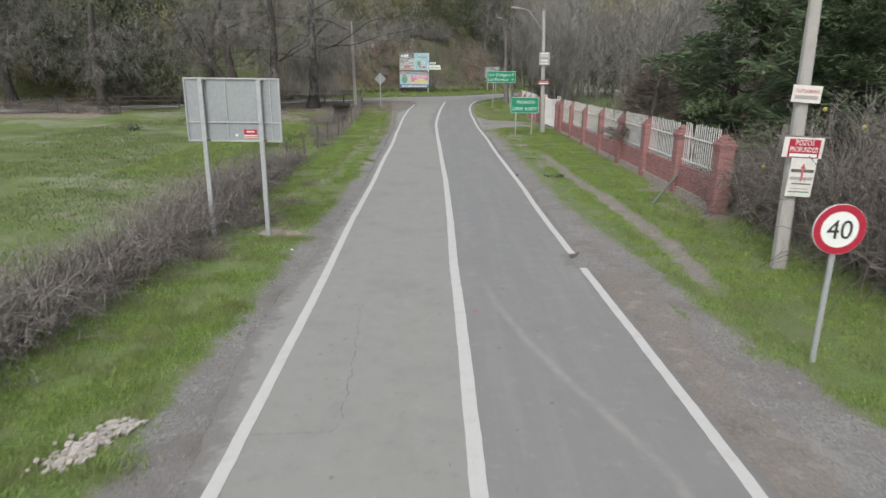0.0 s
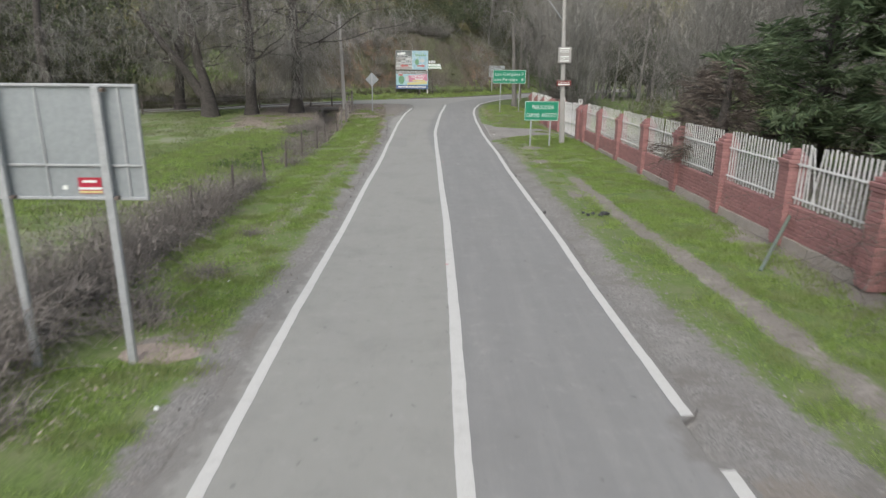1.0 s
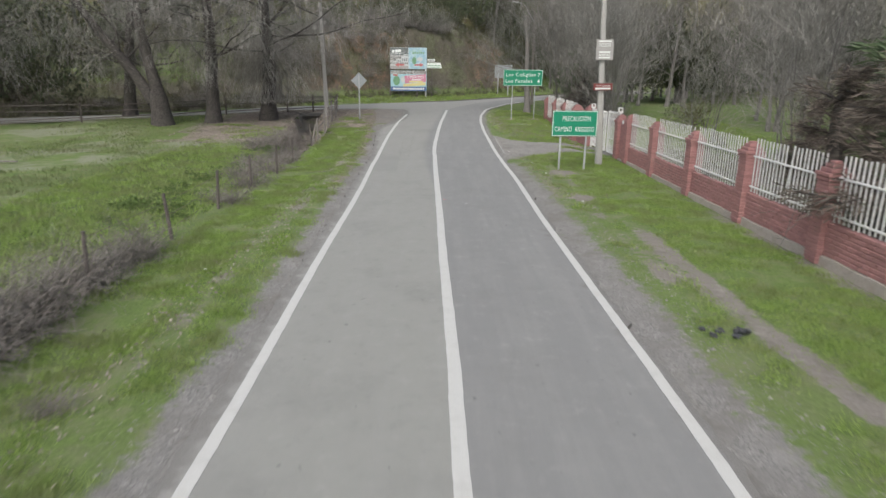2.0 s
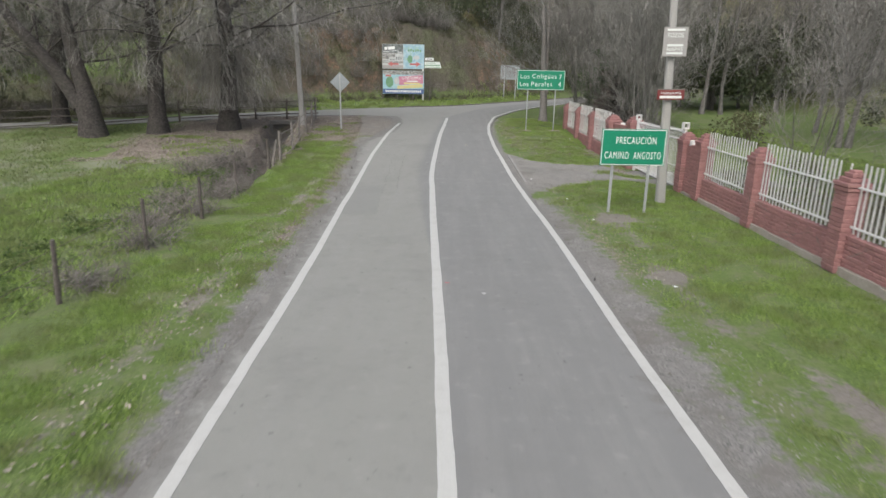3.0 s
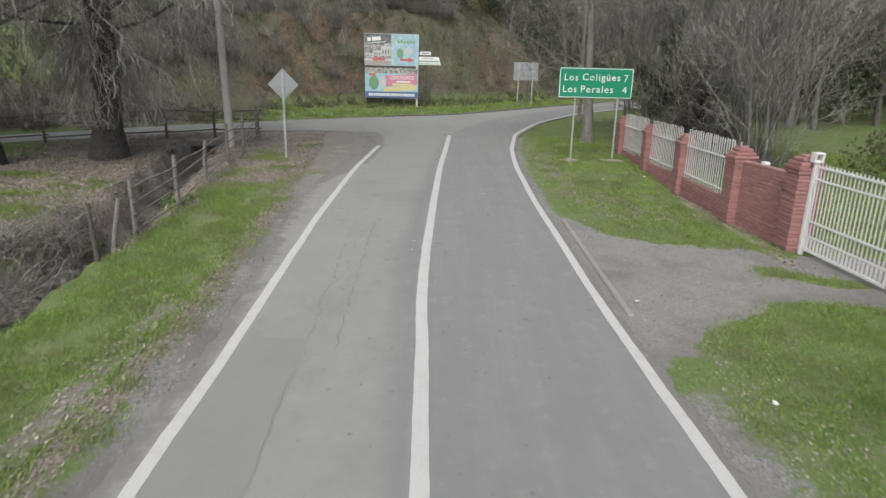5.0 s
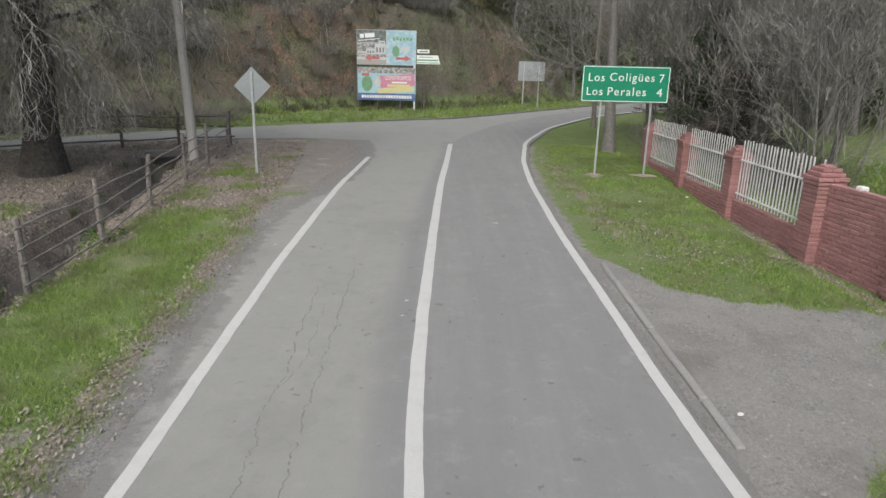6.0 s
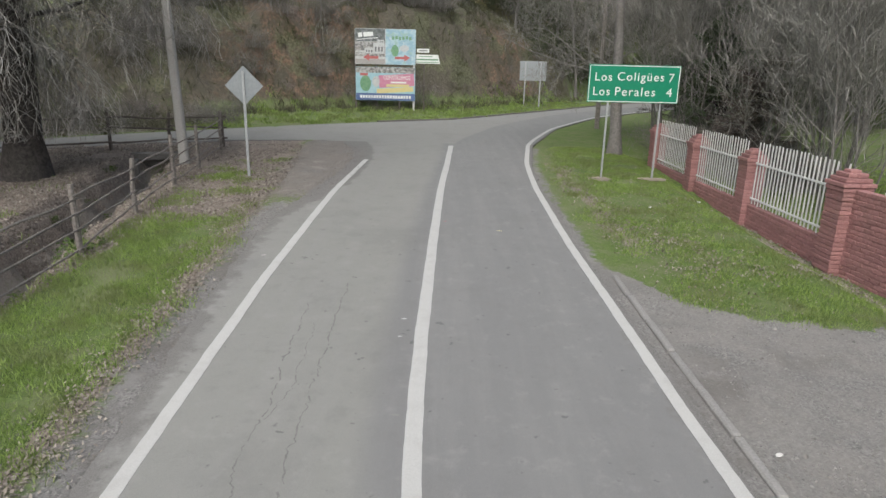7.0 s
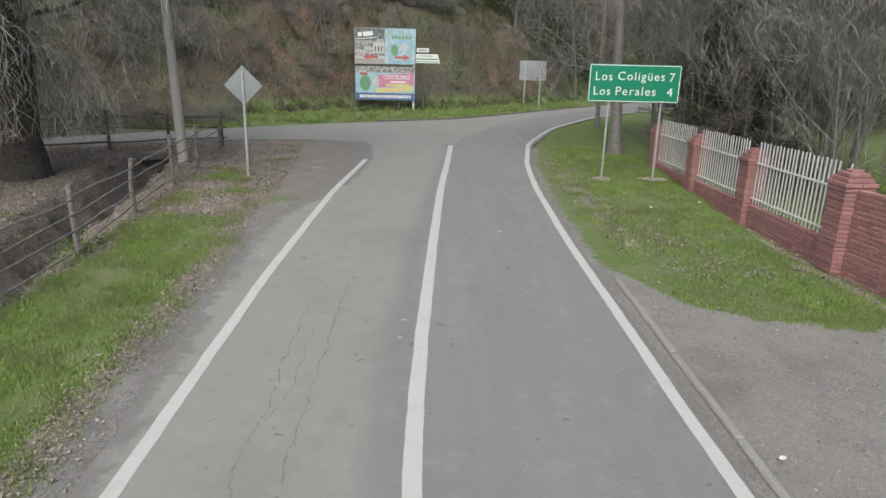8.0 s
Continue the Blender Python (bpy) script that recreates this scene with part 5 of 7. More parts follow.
billboard()
small_sign = thing("small_signboard", pose(-1.4, 86.6, 0), "small white and green signboards on a post", "signboard")
part("post", Shape().tube([(-0.2, 0.06, 1.2), (-0.2, 0.06, 5.6)], 0.045, 8), M_wood_dark, small_sign)
pl_ = part("board", Shape().add([(-0.72, 0, 4.3), (0.85, 0, 4.3), (0.7, 0, 4.86), (-0.72, 0, 4.86), (-0.72, 0.03, 4.3), (0.85, 0.03, 4.3), (0.7, 0.03, 4.86), (-0.72, 0.03, 4.86)], [(0, 1, 2, 3), (7, 6, 5, 4), (0, 4, 5, 1), (1, 5, 6, 2), (2, 6, 7, 3), (3, 7, 4, 0)]), M_letter, small_sign, "white board with green stripes")
part("stripe", Shape().box((0, -0.003, 4.55), (1.4, 0.004, 0.09)).box((0, -0.003, 4.38), (1.5, 0.004, 0.05)).box((-0.1, -0.003, 4.74), (0.9, 0.004, 0.05)), M_print_green, pl_)
pl_ = part("board", Shape().box((-0.28, 0.01, 5.1), (0.8, 0.03, 0.24), cut=0.005), M_letter, small_sign, "small white board")
part("word_bar", Shape().box((-0.28, -0.007, 5.1), (0.55, 0.004, 0.07)), M_print_dark, pl_)


# ---- utility poles ----
def concrete_pole(at, h, w0, w1, label, mat=None):
    pole = thing("utility_pole", at, label, "utility pole")
    s = Shape()
    vs = []
    for z, w in ((-0.4, w0), (h, w1)):
        d = w * 0.8
        c = 0.18 * w
        for x, y in ((-w / 2 + c, -d / 2), (w / 2 - c, -d / 2), (w / 2, -d / 2 + c), (w / 2, d / 2 - c), (w / 2 - c, d / 2), (-w / 2 + c, d / 2), (-w / 2, d / 2 - c), (-w / 2, -d / 2 + c)):
            vs.append((x, y, z))
    s.add(vs, [(i, (i + 1) % 8, 8 + (i + 1) % 8, 8 + i) for i in range(8)] + [tuple(range(7, -1, -1)), tuple(range(8, 16))])
    part("shaft", s, mat or M_concrete, pole)
    return pole


def street_arm(pole, z, dx, rise):
    arm = part("lamp_arm", Shape().tube([(0, -0.05, z - 0.9), (dx * 0.25, -0.05, z - 0.25), (dx * 0.6, -0.05, z + rise * 0.75), (dx, -0.05, z + rise)], 0.028, 8), M_galv, pole, smooth=True)
    s = Shape().box((0, 0, 0), (0.62, 0.2, 0.09), cut=0.035)
    head = part("lamp_head", s, M_lampgrey, arm, "pale grey street lamp head", at=pose(dx * 1.12, -0.05, z + rise + 0.01, 0, 7, 0))
    return head


def board_on_pole(at, w, h, mat, label, bars=(), words=(), extra=()):
    b = thing("notice_board", at, label, "notice board")
    pl = part("board", Shape().box((0, 0, 0), (w, 0.018, h), cut=0.004), mat, b)
    for c, s, m in bars:
        part("word_bar", Shape().box((c[0], -0.011, c[1]), (s[0], 0.004, s[1])), m, pl)
    for c, s, m, rot in extra:
        part("print_block", Shape().box((c[0], -0.0115, c[1]), (s[0], 0.005, s[1]), Euler((0, radians(rot), 0)).to_matrix()), m, pl)
    for text, hh, ww, x, z, m in words:
        lettering(text, hh, ww, m, pl, Matrix.Translation((x, -0.0145, z)) @ FACE, depth=0.0015)
    return b


pole_a = concrete_pole(pose(7.86, 14.0, -0.05, 0, -1.5, 0), 8.6, 0.32, 0.2, "tall grey concrete utility pole in the grass, slightly leaning")
board_on_pole(pose(7.76, 13.83, 3.93, 0, 3, -2), 0.62, 0.36, M_board, "pale notice board with faded red words", [((0, -0.07), (0.5, 0.08), M_boardgrey)], [("TOPOGRAFÍA", 0.1, 0.52, 0, 0.07, M_print_red)])
nb = board_on_pole(pose(7.87, 13.82, 2.79, 0, 2, -2), 0.86, 0.44, M_board, "white board with a red well-drilling notice nailed to a pole", [], [("POZOS", 0.12, 0.4, 0.02, 0.11, M_letter), ("PROFUNDOS", 0.11, 0.6, 0.02, -0.04, M_letter)], [((0.02, -0.015), (0.68, 0.4), M_red, 0)])
part("batten", Shape().box((0, 0.01, 0.235), (1.12, 0.03, 0.03), cut=0.004), M_wood, nb)
part("word_bar", Shape().box((0.02, -0.0165, -0.165), (0.6, 0.004, 0.07)), M_letter, nb.children[0])
nb = board_on_pole(pose(7.93, 13.82, 2.13, 0, 2, -2), 0.56, 0.86, M_board, "white notice with a red arrow and faded lines", [((0, 0.15), (0.5, 0.07), M_print_dark), ((0, -0.02), (0.5, 0.07), M_boardgrey), ((0.02, -0.14), (0.42, 0.03), M_print_dark), ((0, -0.25), (0.4, 0.02), M_boardgrey), ((0, -0.32), (0.46, 0.03), M_print_green)])
part("print_arrow", Shape().add([(-0.025, -0.0165, -0.08), (0.025, -0.0165, -0.08), (0.025, -0.0165, 0.2), (0.06, -0.0165, 0.2), (0, -0.0165, 0.32), (-0.06, -0.0165, 0.2), (-0.025, -0.0165, 0.2)], [tuple(range(7))]), M_print_red, nb.children[0], "red arrow")

pole_b = concrete_pole(pose(7.15, 46.3, -0.05, 0, -2.4, 0), 8.4, 0.32, 0.18, "tall grey concrete pole with a street lamp arm")
street_arm(pole_b, 7.9, -1.75, 0.75)
board_on_pole(pose(6.98, 46.08, 5.15, 0, -1, 0), 0.76, 0.88, M_boardgrey, "weathered grey well-drilling board with white words", [((0, -0.1), (0.5, 0.07), M_letter), ((0, -0.34), (0.5, 0.06), M_letter), ((0, 0.36), (0.55, 0.06), M_letter)], [("POZOS", 0.14, 0.5, 0, 0.2, M_letter), ("NAPAS", 0.12, 0.5, 0, -0.22, M_letter)])
nb = board_on_pole(pose(7.03, 46.1, 3.54, 0, -1, 0), 0.86, 0.3, M_maroon, "maroon notice board with white words", [((0, -0.07), (0.7, 0.08), M_letter)], [("TOPOGRAFÍA", 0.09, 0.66, 0, 0.06, M_letter)])
part("batten", Shape().box((0, 0.012, 0.17), (1.0, 0.03, 0.03), cut=0.004), M_wood, nb)

pole_c = concrete_pole(pose(-9.12, 65.4, 0.6, 0, -1.5, 0), 8.2, 0.32, 0.2, "grey weathered utility pole among fallen leaves", M_boardgrey)
pole_d = concrete_pole(pose(8.4, 80.0, 0.6, 0, -1.0, 0), 9.2, 0.26, 0.16, "old wooden pole with a street lamp arm", M_wood)
street_arm(pole_d, 8.9, -1.6, 0.9)

# guy wire of the first pole, with its insulator
guy = thing("guy_wire", pose(0, 0, 0), "thin dark guy wire with a white insulator", "wire")
a, b = Vector((7.75, 14.05, 8.1)), Vector((10.7, 24.0, 0.0))
part("strand", Shape().tube([a, b], 0.012, 5), M_wire, guy)
q = a.lerp(b, 0.46)
part("insulator", Shape().blob(q, (0.038, 0.038, 0.055), 1, 8, 5, 0.0), M_boardgrey, guy, "white porcelain insulator", smooth=True)
# old timber stake behind the brambles, green tube leaning on the wall
whole("wooden_stake", Shape().box((0, 0, 1.4), (0.16, 0.14, 3.2), cut=0.02), M_wood, pose(9.9, 19.0, -0.1, 0, 7, 10), "old grey timber post leaning in the brambles", "post")
whole("leaning_tube", Shape().tube([(0, 0, -0.03), (1.8, 2.25, 0.93)], 0.045, 8), M_tube, pose(7.17, 21.12, gz(7.17, 21.12) + 0.03), "thin green metal tube leaning towards the wall", "tube")


# ---- trees ----
def rand_dir(R):
    while True:
        v = Vector((R.uniform(-1, 1), R.uniform(-1, 1), R.uniform(-1, 1)))
        if 0.05 < v.length < 1:
            return v.normalized()


def branch(out, R, p, d, L, r, lev, cfg):
    n = cfg["seg"][lev]
    low = cfg.get("floor", (-9, -9, -9, -9, -9))
    pts, rad, dirs = [p.copy()], [r], [d.copy()]
    for i in range(n):
        d = (d + rand_dir(R) * cfg["wob"][lev] + Vector((0, 0, cfg["lift"][lev]))).normalized()
        if p.z < low[lev] and d.z < 0.1:
            d = Vector((d.x, d.y, R.uniform(0.0, 0.35))).normalized()
        p = p + d * (L / n)
        pts.append(p.copy())
        dirs.append(d.copy())
        rad.append(max(r * (1 - (i + 1) / n * cfg["taper"][lev]), cfg["thin"]))
    if lev == 0:
        rad[0] *= cfg.get("flare", 1.5)
    out[0 if lev < cfg["split"] else 1].tube(pts, rad, cfg["sides"][lev], cap=False)
    if lev + 1 >= len(cfg["seg"]):
        return
    for j in range(cfg["kids"][lev]):
        f = R.uniform(cfg["start"][lev], 1.0)
        u = f * n
        i = min(int(u), n - 1)
        q = pts[i].lerp(pts[i + 1], u - i)
        dd = dirs[i + 1]
        perp = dd.cross(rand_dir(R)).normalized()
        a = radians(R.uniform(*cfg["angle"][lev]))
        nd = dd * math.cos(a) + perp * math.sin(a)
        rr = (rad[i] + rad[i + 1]) / 2
        branch(out, R, q, nd, L * R.uniform(*cfg["ratio"][lev]) * (1.15 - 0.4 * f), max(rr * R.uniform(*cfg["girth"][lev]), cfg["thin"]), lev + 1, cfg)


def tree_meshes(name, seed, cfg, bark, twig, stems=1, lean=0.0):
    R = random.Random(seed)
    out = (Shape(), Shape())
    for s in range(stems):
        a = R.uniform(0, 6.28)
        tilt = lean if stems == 1 else R.uniform(0.03, 0.2)
        d = Vector((math.cos(a) * tilt, math.sin(a) * tilt, 1)).normalized()
        off = Vector((math.cos(a), math.sin(a), 0)) * (0.0 if stems == 1 else R.uniform(0.1, 0.45))
        branch(out, R, Vector((0, 0, -0.25)) + off, d, cfg["h"] * R.uniform(0.85, 1.1), cfg["r"] * (1 if stems == 1 else R.uniform(0.5, 1)), 0, cfg)
    # fine drooping shoots low on an old trunk
    for s in range(cfg.get("shoots", 0)):
        z, a = R.uniform(0.3, 0.6) * cfg["h"], R.uniform(0, 6.28)
        branch(out, R, Vector((d.x / d.z * z, d.y / d.z * z, z)), Vector((math.cos(a), math.sin(a), R.uniform(-0.2, 0.5))).normalized(), R.uniform(1.4, 2.6), R.uniform(0.012, 0.02), 2, cfg)
    for s in range(cfg.get("hanging", 0)):
        z, a = R.uniform(0.3, 0.5) * cfg["h"], R.uniform(0, 6.28)
        branch(out, R, Vector((d.x / d.z * z, d.y / d.z * z, z)), Vector((math.cos(a), math.sin(a), R.uniform(-0.1, 0.4))).normalized(), R.uniform(1.8, 3.0), R.uniform(0.014, 0.02), 2, dict(cfg, lift=[0, 0, -0.3, -0.3, -0.2], floor=(-9, -9, 1.4, 1.3, 1.2)))
    return out[0].mesh(name + "_trunk", bark, True), out[1].mesh(name + "_crown", twig)


OLD = dict(h=10.5, r=0.5, seg=[8, 9, 7, 6, 4], wob=[0.07, 0.22, 0.34, 0.36, 0.36], lift=[0.05, -0.02, -0.1, -0.12, -0.1], taper=[0.5, 0.8, 0.85, 0.8, 0.8], sides=[10, 5, 3, 3, 2], kids=[15, 9, 7, 6], start=[0.38, 0.15, 0.12, 0.1],
           angle=[(50, 100), (30, 80), (30, 75), (25, 65)], ratio=[(0.55, 0.95), (0.28, 0.48), (0.4, 0.65), (0.4, 0.7)], girth=[(0.12, 0.22), (0.26, 0.4), (0.35, 0.5), (0.45, 0.6)], thin=0.0068, split=2, flare=1.45, shoots=14, floor=(-9, 4.3, 2.9, 2.0, 1.6))
SLIM = dict(h=8.5, r=0.055, seg=[8, 5, 4, 3], wob=[0.1, 0.18, 0.26, 0.3], lift=[0.06, 0.07, 0.05, 0.03], taper=[0.85, 0.85, 0.85, 0.8], sides=[6, 3, 3, 2], kids=[12, 8, 6], start=[0.12, 0.15, 0.1],
            angle=[(20, 55), (22, 60), (25, 65)], ratio=[(0.25, 0.5), (0.35, 0.6), (0.4, 0.7)], girth=[(0.28, 0.42), (0.35, 0.5), (0.45, 0.6)], thin=0.006, split=1, flare=1.2)
WOODS = dict(h=9.5, r=0.15, seg=[7, 5, 4, 3], wob=[0.1, 0.2, 0.27, 0.3], lift=[0.05, 0.05, 0.03, 0.0], taper=[0.8, 0.85, 0.85, 0.8], sides=[6, 3, 3, 2], kids=[16, 9, 7], start=[0.15, 0.12, 0.1],
             angle=[(30, 70), (25, 65), (25, 65)], ratio=[(0.28, 0.5), (0.35, 0.6), (0.4, 0.7)], girth=[(0.2, 0.34), (0.35, 0.5), (0.45, 0.6)], thin=0.009, split=1, flare=1.4)

OLD_T = [tree_meshes("old", s, OLD, M_bark, M_twig, 1, l) for s, l in ((3, 0.05), (11, 0.12), (19, 0.3), (27, 0.1))]
WIDE_T = tree_meshes("old", 3, dict(OLD, kids=[20, 10, 8, 6], ratio=[(0.6, 1.05), (0.28, 0.48), (0.4, 0.65), (0.4, 0.7)], shoots=44, hanging=34), M_bark, M_twig_pale, 1, 0.03)


def forked_meshes(seed):
    """An old tree whose short bole parts into two leaning stems."""
    R = random.Random(seed)
    out = (Shape(), Shape())
    out[0].tube([(0.05, 0, -0.3), (0, 0, 0.9), (-0.1, 0, 1.7), (-0.2, 0, 2.25)], [0.85, 0.62, 0.6, 0.5], 10, cap=False)
    for base, d, r, L in (((-0.42, 0, 1.55), (-0.72, 0.05, 1), 0.4, 8.0), ((0.02, 0, 1.6), (-0.22, 0.05, 1), 0.42, 9.5)):
        branch(out, R, Vector(base), Vector(d).normalized(), L, r, 0, dict(OLD, flare=1.1, start=[0.35, 0.15, 0.12, 0.1], kids=[9, 9, 7, 6]))
    return out[0].mesh("forked_trunk", M_bark, True), out[1].mesh("forked_crown", M_twig)


FORK_T = forked_meshes(19)
SLIM_T = [tree_meshes("slim", s, SLIM, M_bark_grey, M_twig_pale, k) for s, k in ((5, 5), (6, 4), (8, 5))]
WOODS_T = [tree_meshes("woods", s, WOODS, M_bark_grey, M_twig if s % 2 else M_twig_brown, 1, 0.08) for s in (31, 32, 33, 34)]


def plant_tree(name, meshes, x, y, scale, turn, label, group, sink=0.0, zscale=1.0):
    t = thing(name, pose(x, y, gz(x, y) - sink, 0, 0, turn), label, "tree", group)
    t.scale = (scale, scale, scale * zscale)
    part("trunk", meshes[0], None, t)
    part("crown", meshes[1], None, t, "tangle of bare grey twigs")
    return t


OLD_LABEL = "large old leafless tree with dark bark in fallen leaves"
for i, (x, y, s, k, turn) in enumerate(((-12.95, 63.0, 1.1, 0, 220), (-16.2, 60.9, 1.0, 1, 200), (-19.3, 59.8, 1.0, 2, 0), (-23.5, 64.0, 0.9, 3, 90), (-30.9, 57.9, 0.9, 1, 10), (-40.5, 60.0, 1.1, 0, 120), (-44.5, 58.5, 1.0, 2, 60), (-53, 54, 1.1, 3, 0))):
    plant_tree("old_bare_tree", WIDE_T if i == 0 else (FORK_T if i == 2 else OLD_T[k]), x, y, s, turn, OLD_LABEL, "old trees along the field")
plant_tree("roadside_tree", tree_meshes("roadside", 27, dict(OLD, shoots=0, r=0.42, lift=[0.05, 0.05, 0.02, 0.0, 0.0]), M_bark_grey, M_twig, 1, 0.03), 6.65, 69.7, 0.6, 150, "leafless grey tree in the verge by the distance sign", "trees at the bend", zscale=1.2)

R = random.Random(12)
for i, (x, y, s) in enumerate(((11.5, 63.0, 0.95), (12.6, 65.2, 0.95), (12.2, 67.5, 1.0), (10.4, 71.5, 1.0), (12.0, 46.5, 0.8), (14.2, 43.0, 1.0), (16.5, 47.0, 1.1), (13.0, 39.5, 1.0), (18.5, 41.0, 1.15), 
                               (14.0, 73.0, 1.2), (10.5, 75.5, 1.0), (24.0, 46.0, 1.2), (20.5, 36.5, 1.1), (10.9, 61.2, 1.0), (11.9, 69.5, 1.15), (13.3, 67.0, 1.2), (10.6, 66.0, 1.05), (10.2, 73.5, 1.2), (12.8, 76.0, 1.3))):
    plant_tree("slim_bare_tree", SLIM_T[i % 3], x, y, s, R.uniform(0, 360), "leafless pale grey many-stemmed tree behind the wall", "bare trees of the garden")
for i in range(46):
    x = R.uniform(12, 44)
    y = R.uniform(62, 118)
    if y > near_y(x) - 3.5 and y < far_y(x) + 4:
        y = far_y(x) + 5 + R.uniform(0, 12)
    if 27 < math.degrees(math.atan2(x + 0.4, y - 42)) < 42 and math.hypot(x, y - 42) < 50:
        x, y = x + 22, y + 26
    plant_tree("woodland_tree", WOODS_T[i % 4], x, y, R.uniform(0.85, 1.35), R.uniform(0, 360), "leafless brown woodland tree beyond the garden", "bare trees of the wood")
for i in range(50):
    x = R.uniform(-62, 10) if i < 40 else R.uniform(2, 22)
    d = R.uniform(13, 42) if x > -16 else R.uniform(5, 36)
    plant_tree("hillside_tree", WOODS_T[i % 4], x, far_y(x) + d, R.uniform(0.75, 1.2), R.uniform(0, 360), "leafless grey tree on the hillside", "bare trees on the hill")
for i in range(34):
    x = R.uniform(17, 52)
    plant_tree("woodland_tree", WOODS_T[i % 4], x, R.uniform(74, 92) + 0.2 * x, R.uniform(0.9, 1.35), R.uniform(0, 360), "leafless brown woodland tree beyond the garden", "bare trees of the wood")
for i in range(22):
    x = R.uniform(0, 36)
    plant_tree("hillside_tree", WOODS_T[i % 4], x, far_y(x) + R.uniform(16, 52), R.uniform(1.0, 1.5), R.uniform(0, 360), "leafless grey tree on the hillside", "bare trees on the hill")
for i in range(10):
    x, y = R.uniform(24, 40), R.uniform(18, 60)
    plant_tree("woodland_tree", WOODS_T[i % 4], x, y, R.uniform(0.9, 1.3), R.uniform(0, 360), "leafless brown woodland tree beyond the garden", "bare trees of the wood")


# ---- evergreens ----
def needle_tuft(V, F, R, p, d, size, n):
    """A flat fan of needle sprays about p, reaching out along d and drooping."""
    side = d.cross(Vector((0, 0, 1))).normalized()
    for i in range(n):
        q = (d * 1.1 + side * R.uniform(-1.1, 1.1) + rand_dir(R) * 0.35 + Vector((0, 0, R.uniform(-0.55, 0.2)))).normalized()
        b = p + (side * R.gauss(0, 0.5) + d * R.gauss(0, 0.5) + Vector((0, 0, R.gauss(0, 0.22)))) * size
        L = size * R.uniform(0.8, 1.7)
        w = q.cross(rand_dir(R)).normalized() * L * (0.075 if size > 0.26 else 0.04)
        e = b + q * L
        m = b.lerp(e, 0.55)
        k = len(V)
        V.extend([tuple(b), tuple(m + w), tuple(e), tuple(m - w)])
        F.append((k, k + 1, k + 2, k + 3))


def conifer(seed, h, reach, dying=False):
    R = random.Random(seed)
    wood, V, F, VD, FD = Shape(), [], [], [], []
    wood.tube([(0, 0, -0.3), (0.1, 0, h * 0.35), (0, 0.1, h * 0.7), (0, 0, h)], [0.34, 0.26, 0.14, 0.03], 8, cap=False)
    z = 0.6
    while z < h * 0.97:
        t = z / h
        length = reach * (1.0 - t) ** 0.65 * R.uniform(0.55, 1.12)
        a = R.uniform(0, 6.283)
        d = Vector((math.cos(a), math.sin(a), R.uniform(-0.1, 1.0)))
        p = Vector((0, 0, z))
        pts = [p.copy()]
        n = 10
        dead = dying or (z < 2.8 and R.random() < 0.55)
        for i in range(n):
            d = (d + rand_dir(R) * 0.14 + Vector((0, 0, -0.06 if i < 7 else 0.04))).normalized()
            p = p + d * (length / n)
            if p.z < 0.3:
                p.z = 0.3
            pts.append(p.copy())
            if i >= 2:
                side = d.cross(Vector((0, 0, 1))).normalized()
                spread = length * 0.16 * (1.1 - 0.6 * i / n)
                for s in range(3):
                    q = p + side * R.gauss(0, spread) + Vector((0, 0, R.gauss(-0.05, 0.12)))
                    needle_tuft(VD if dead else V, FD if dead else F, R, q, d, R.uniform(0.14, 0.26) if dead else R.uniform(0.265, 0.36), 11 if dead else 15)
                    if dead and s == 0:
                        wood.tube([p, q + d * 0.3], [0.014, 0.006], 3, cap=False)
        wood.tube(pts, [0.05 * (1 - i / (n + 1)) + 0.008 for i in range(n + 1)], 4, cap=False)
        z += R.uniform(0.05, 0.11) * (1 + t)
    return wood.mesh("conifer_trunk", M_bark), (fast_mesh("conifer_crown", V, F, M_needle) if V else None), fast_mesh("conifer_dead", VD, FD, M_dead_needle)


CON = [conifer(41, 12.0, 5.2), conifer(42, 10.5, 4.4)]
DYING = conifer(43, 4.6, 2.6, True)
for x, y, s, turn in ((10.5, 34.0, 1.0, 0), (10.1, 30.6, 1.05, 140), (10.9, 67.0, 1.0, 60)):
    t = thing("dying_conifer", pose(x, y, gz(x, y), 0, 0, turn), "dying brown conifer whose dry boughs hang over the wall", "tree", "dying conifers at the wall")
    t.scale = (s, s, s)
    part("trunk", DYING[0], None, t)
    part("dry_foliage", DYING[2], None, t, "dry brown foliage")
for x, y, s, k, turn in ((13.8, 31.2, 1.0, 0, 0), (14.8, 24.0, 1.0, 1, 70), (18.6, 28.0, 1.1, 0, 130), (20.0, 20.0, 1.05, 1, 200), (17.0, 14.0, 0.95, 1, 20), (21.5, 34.5, 1.0, 0, 280), (11.6, 71.5, 0.62, 1, 50), (13.5, 78.5, 0.7, 0, 10), (26.5, 26.0, 1.1, 0, 30)):
    t = thing("conifer", pose(x, y, gz(x, y), 0, 0, turn), "tall dark green conifer with drooping boughs and dead brown lower branches", "tree", "conifers behind the wall")
    t.scale = (s, s, s)
    part("trunk", CON[k][0], None, t)
    part("crown", CON[k][1], None, t, "dark green drooping needle sprays")
    part("dry_foliage", CON[k][2], None, t, "dry brown foliage of the lower boughs")


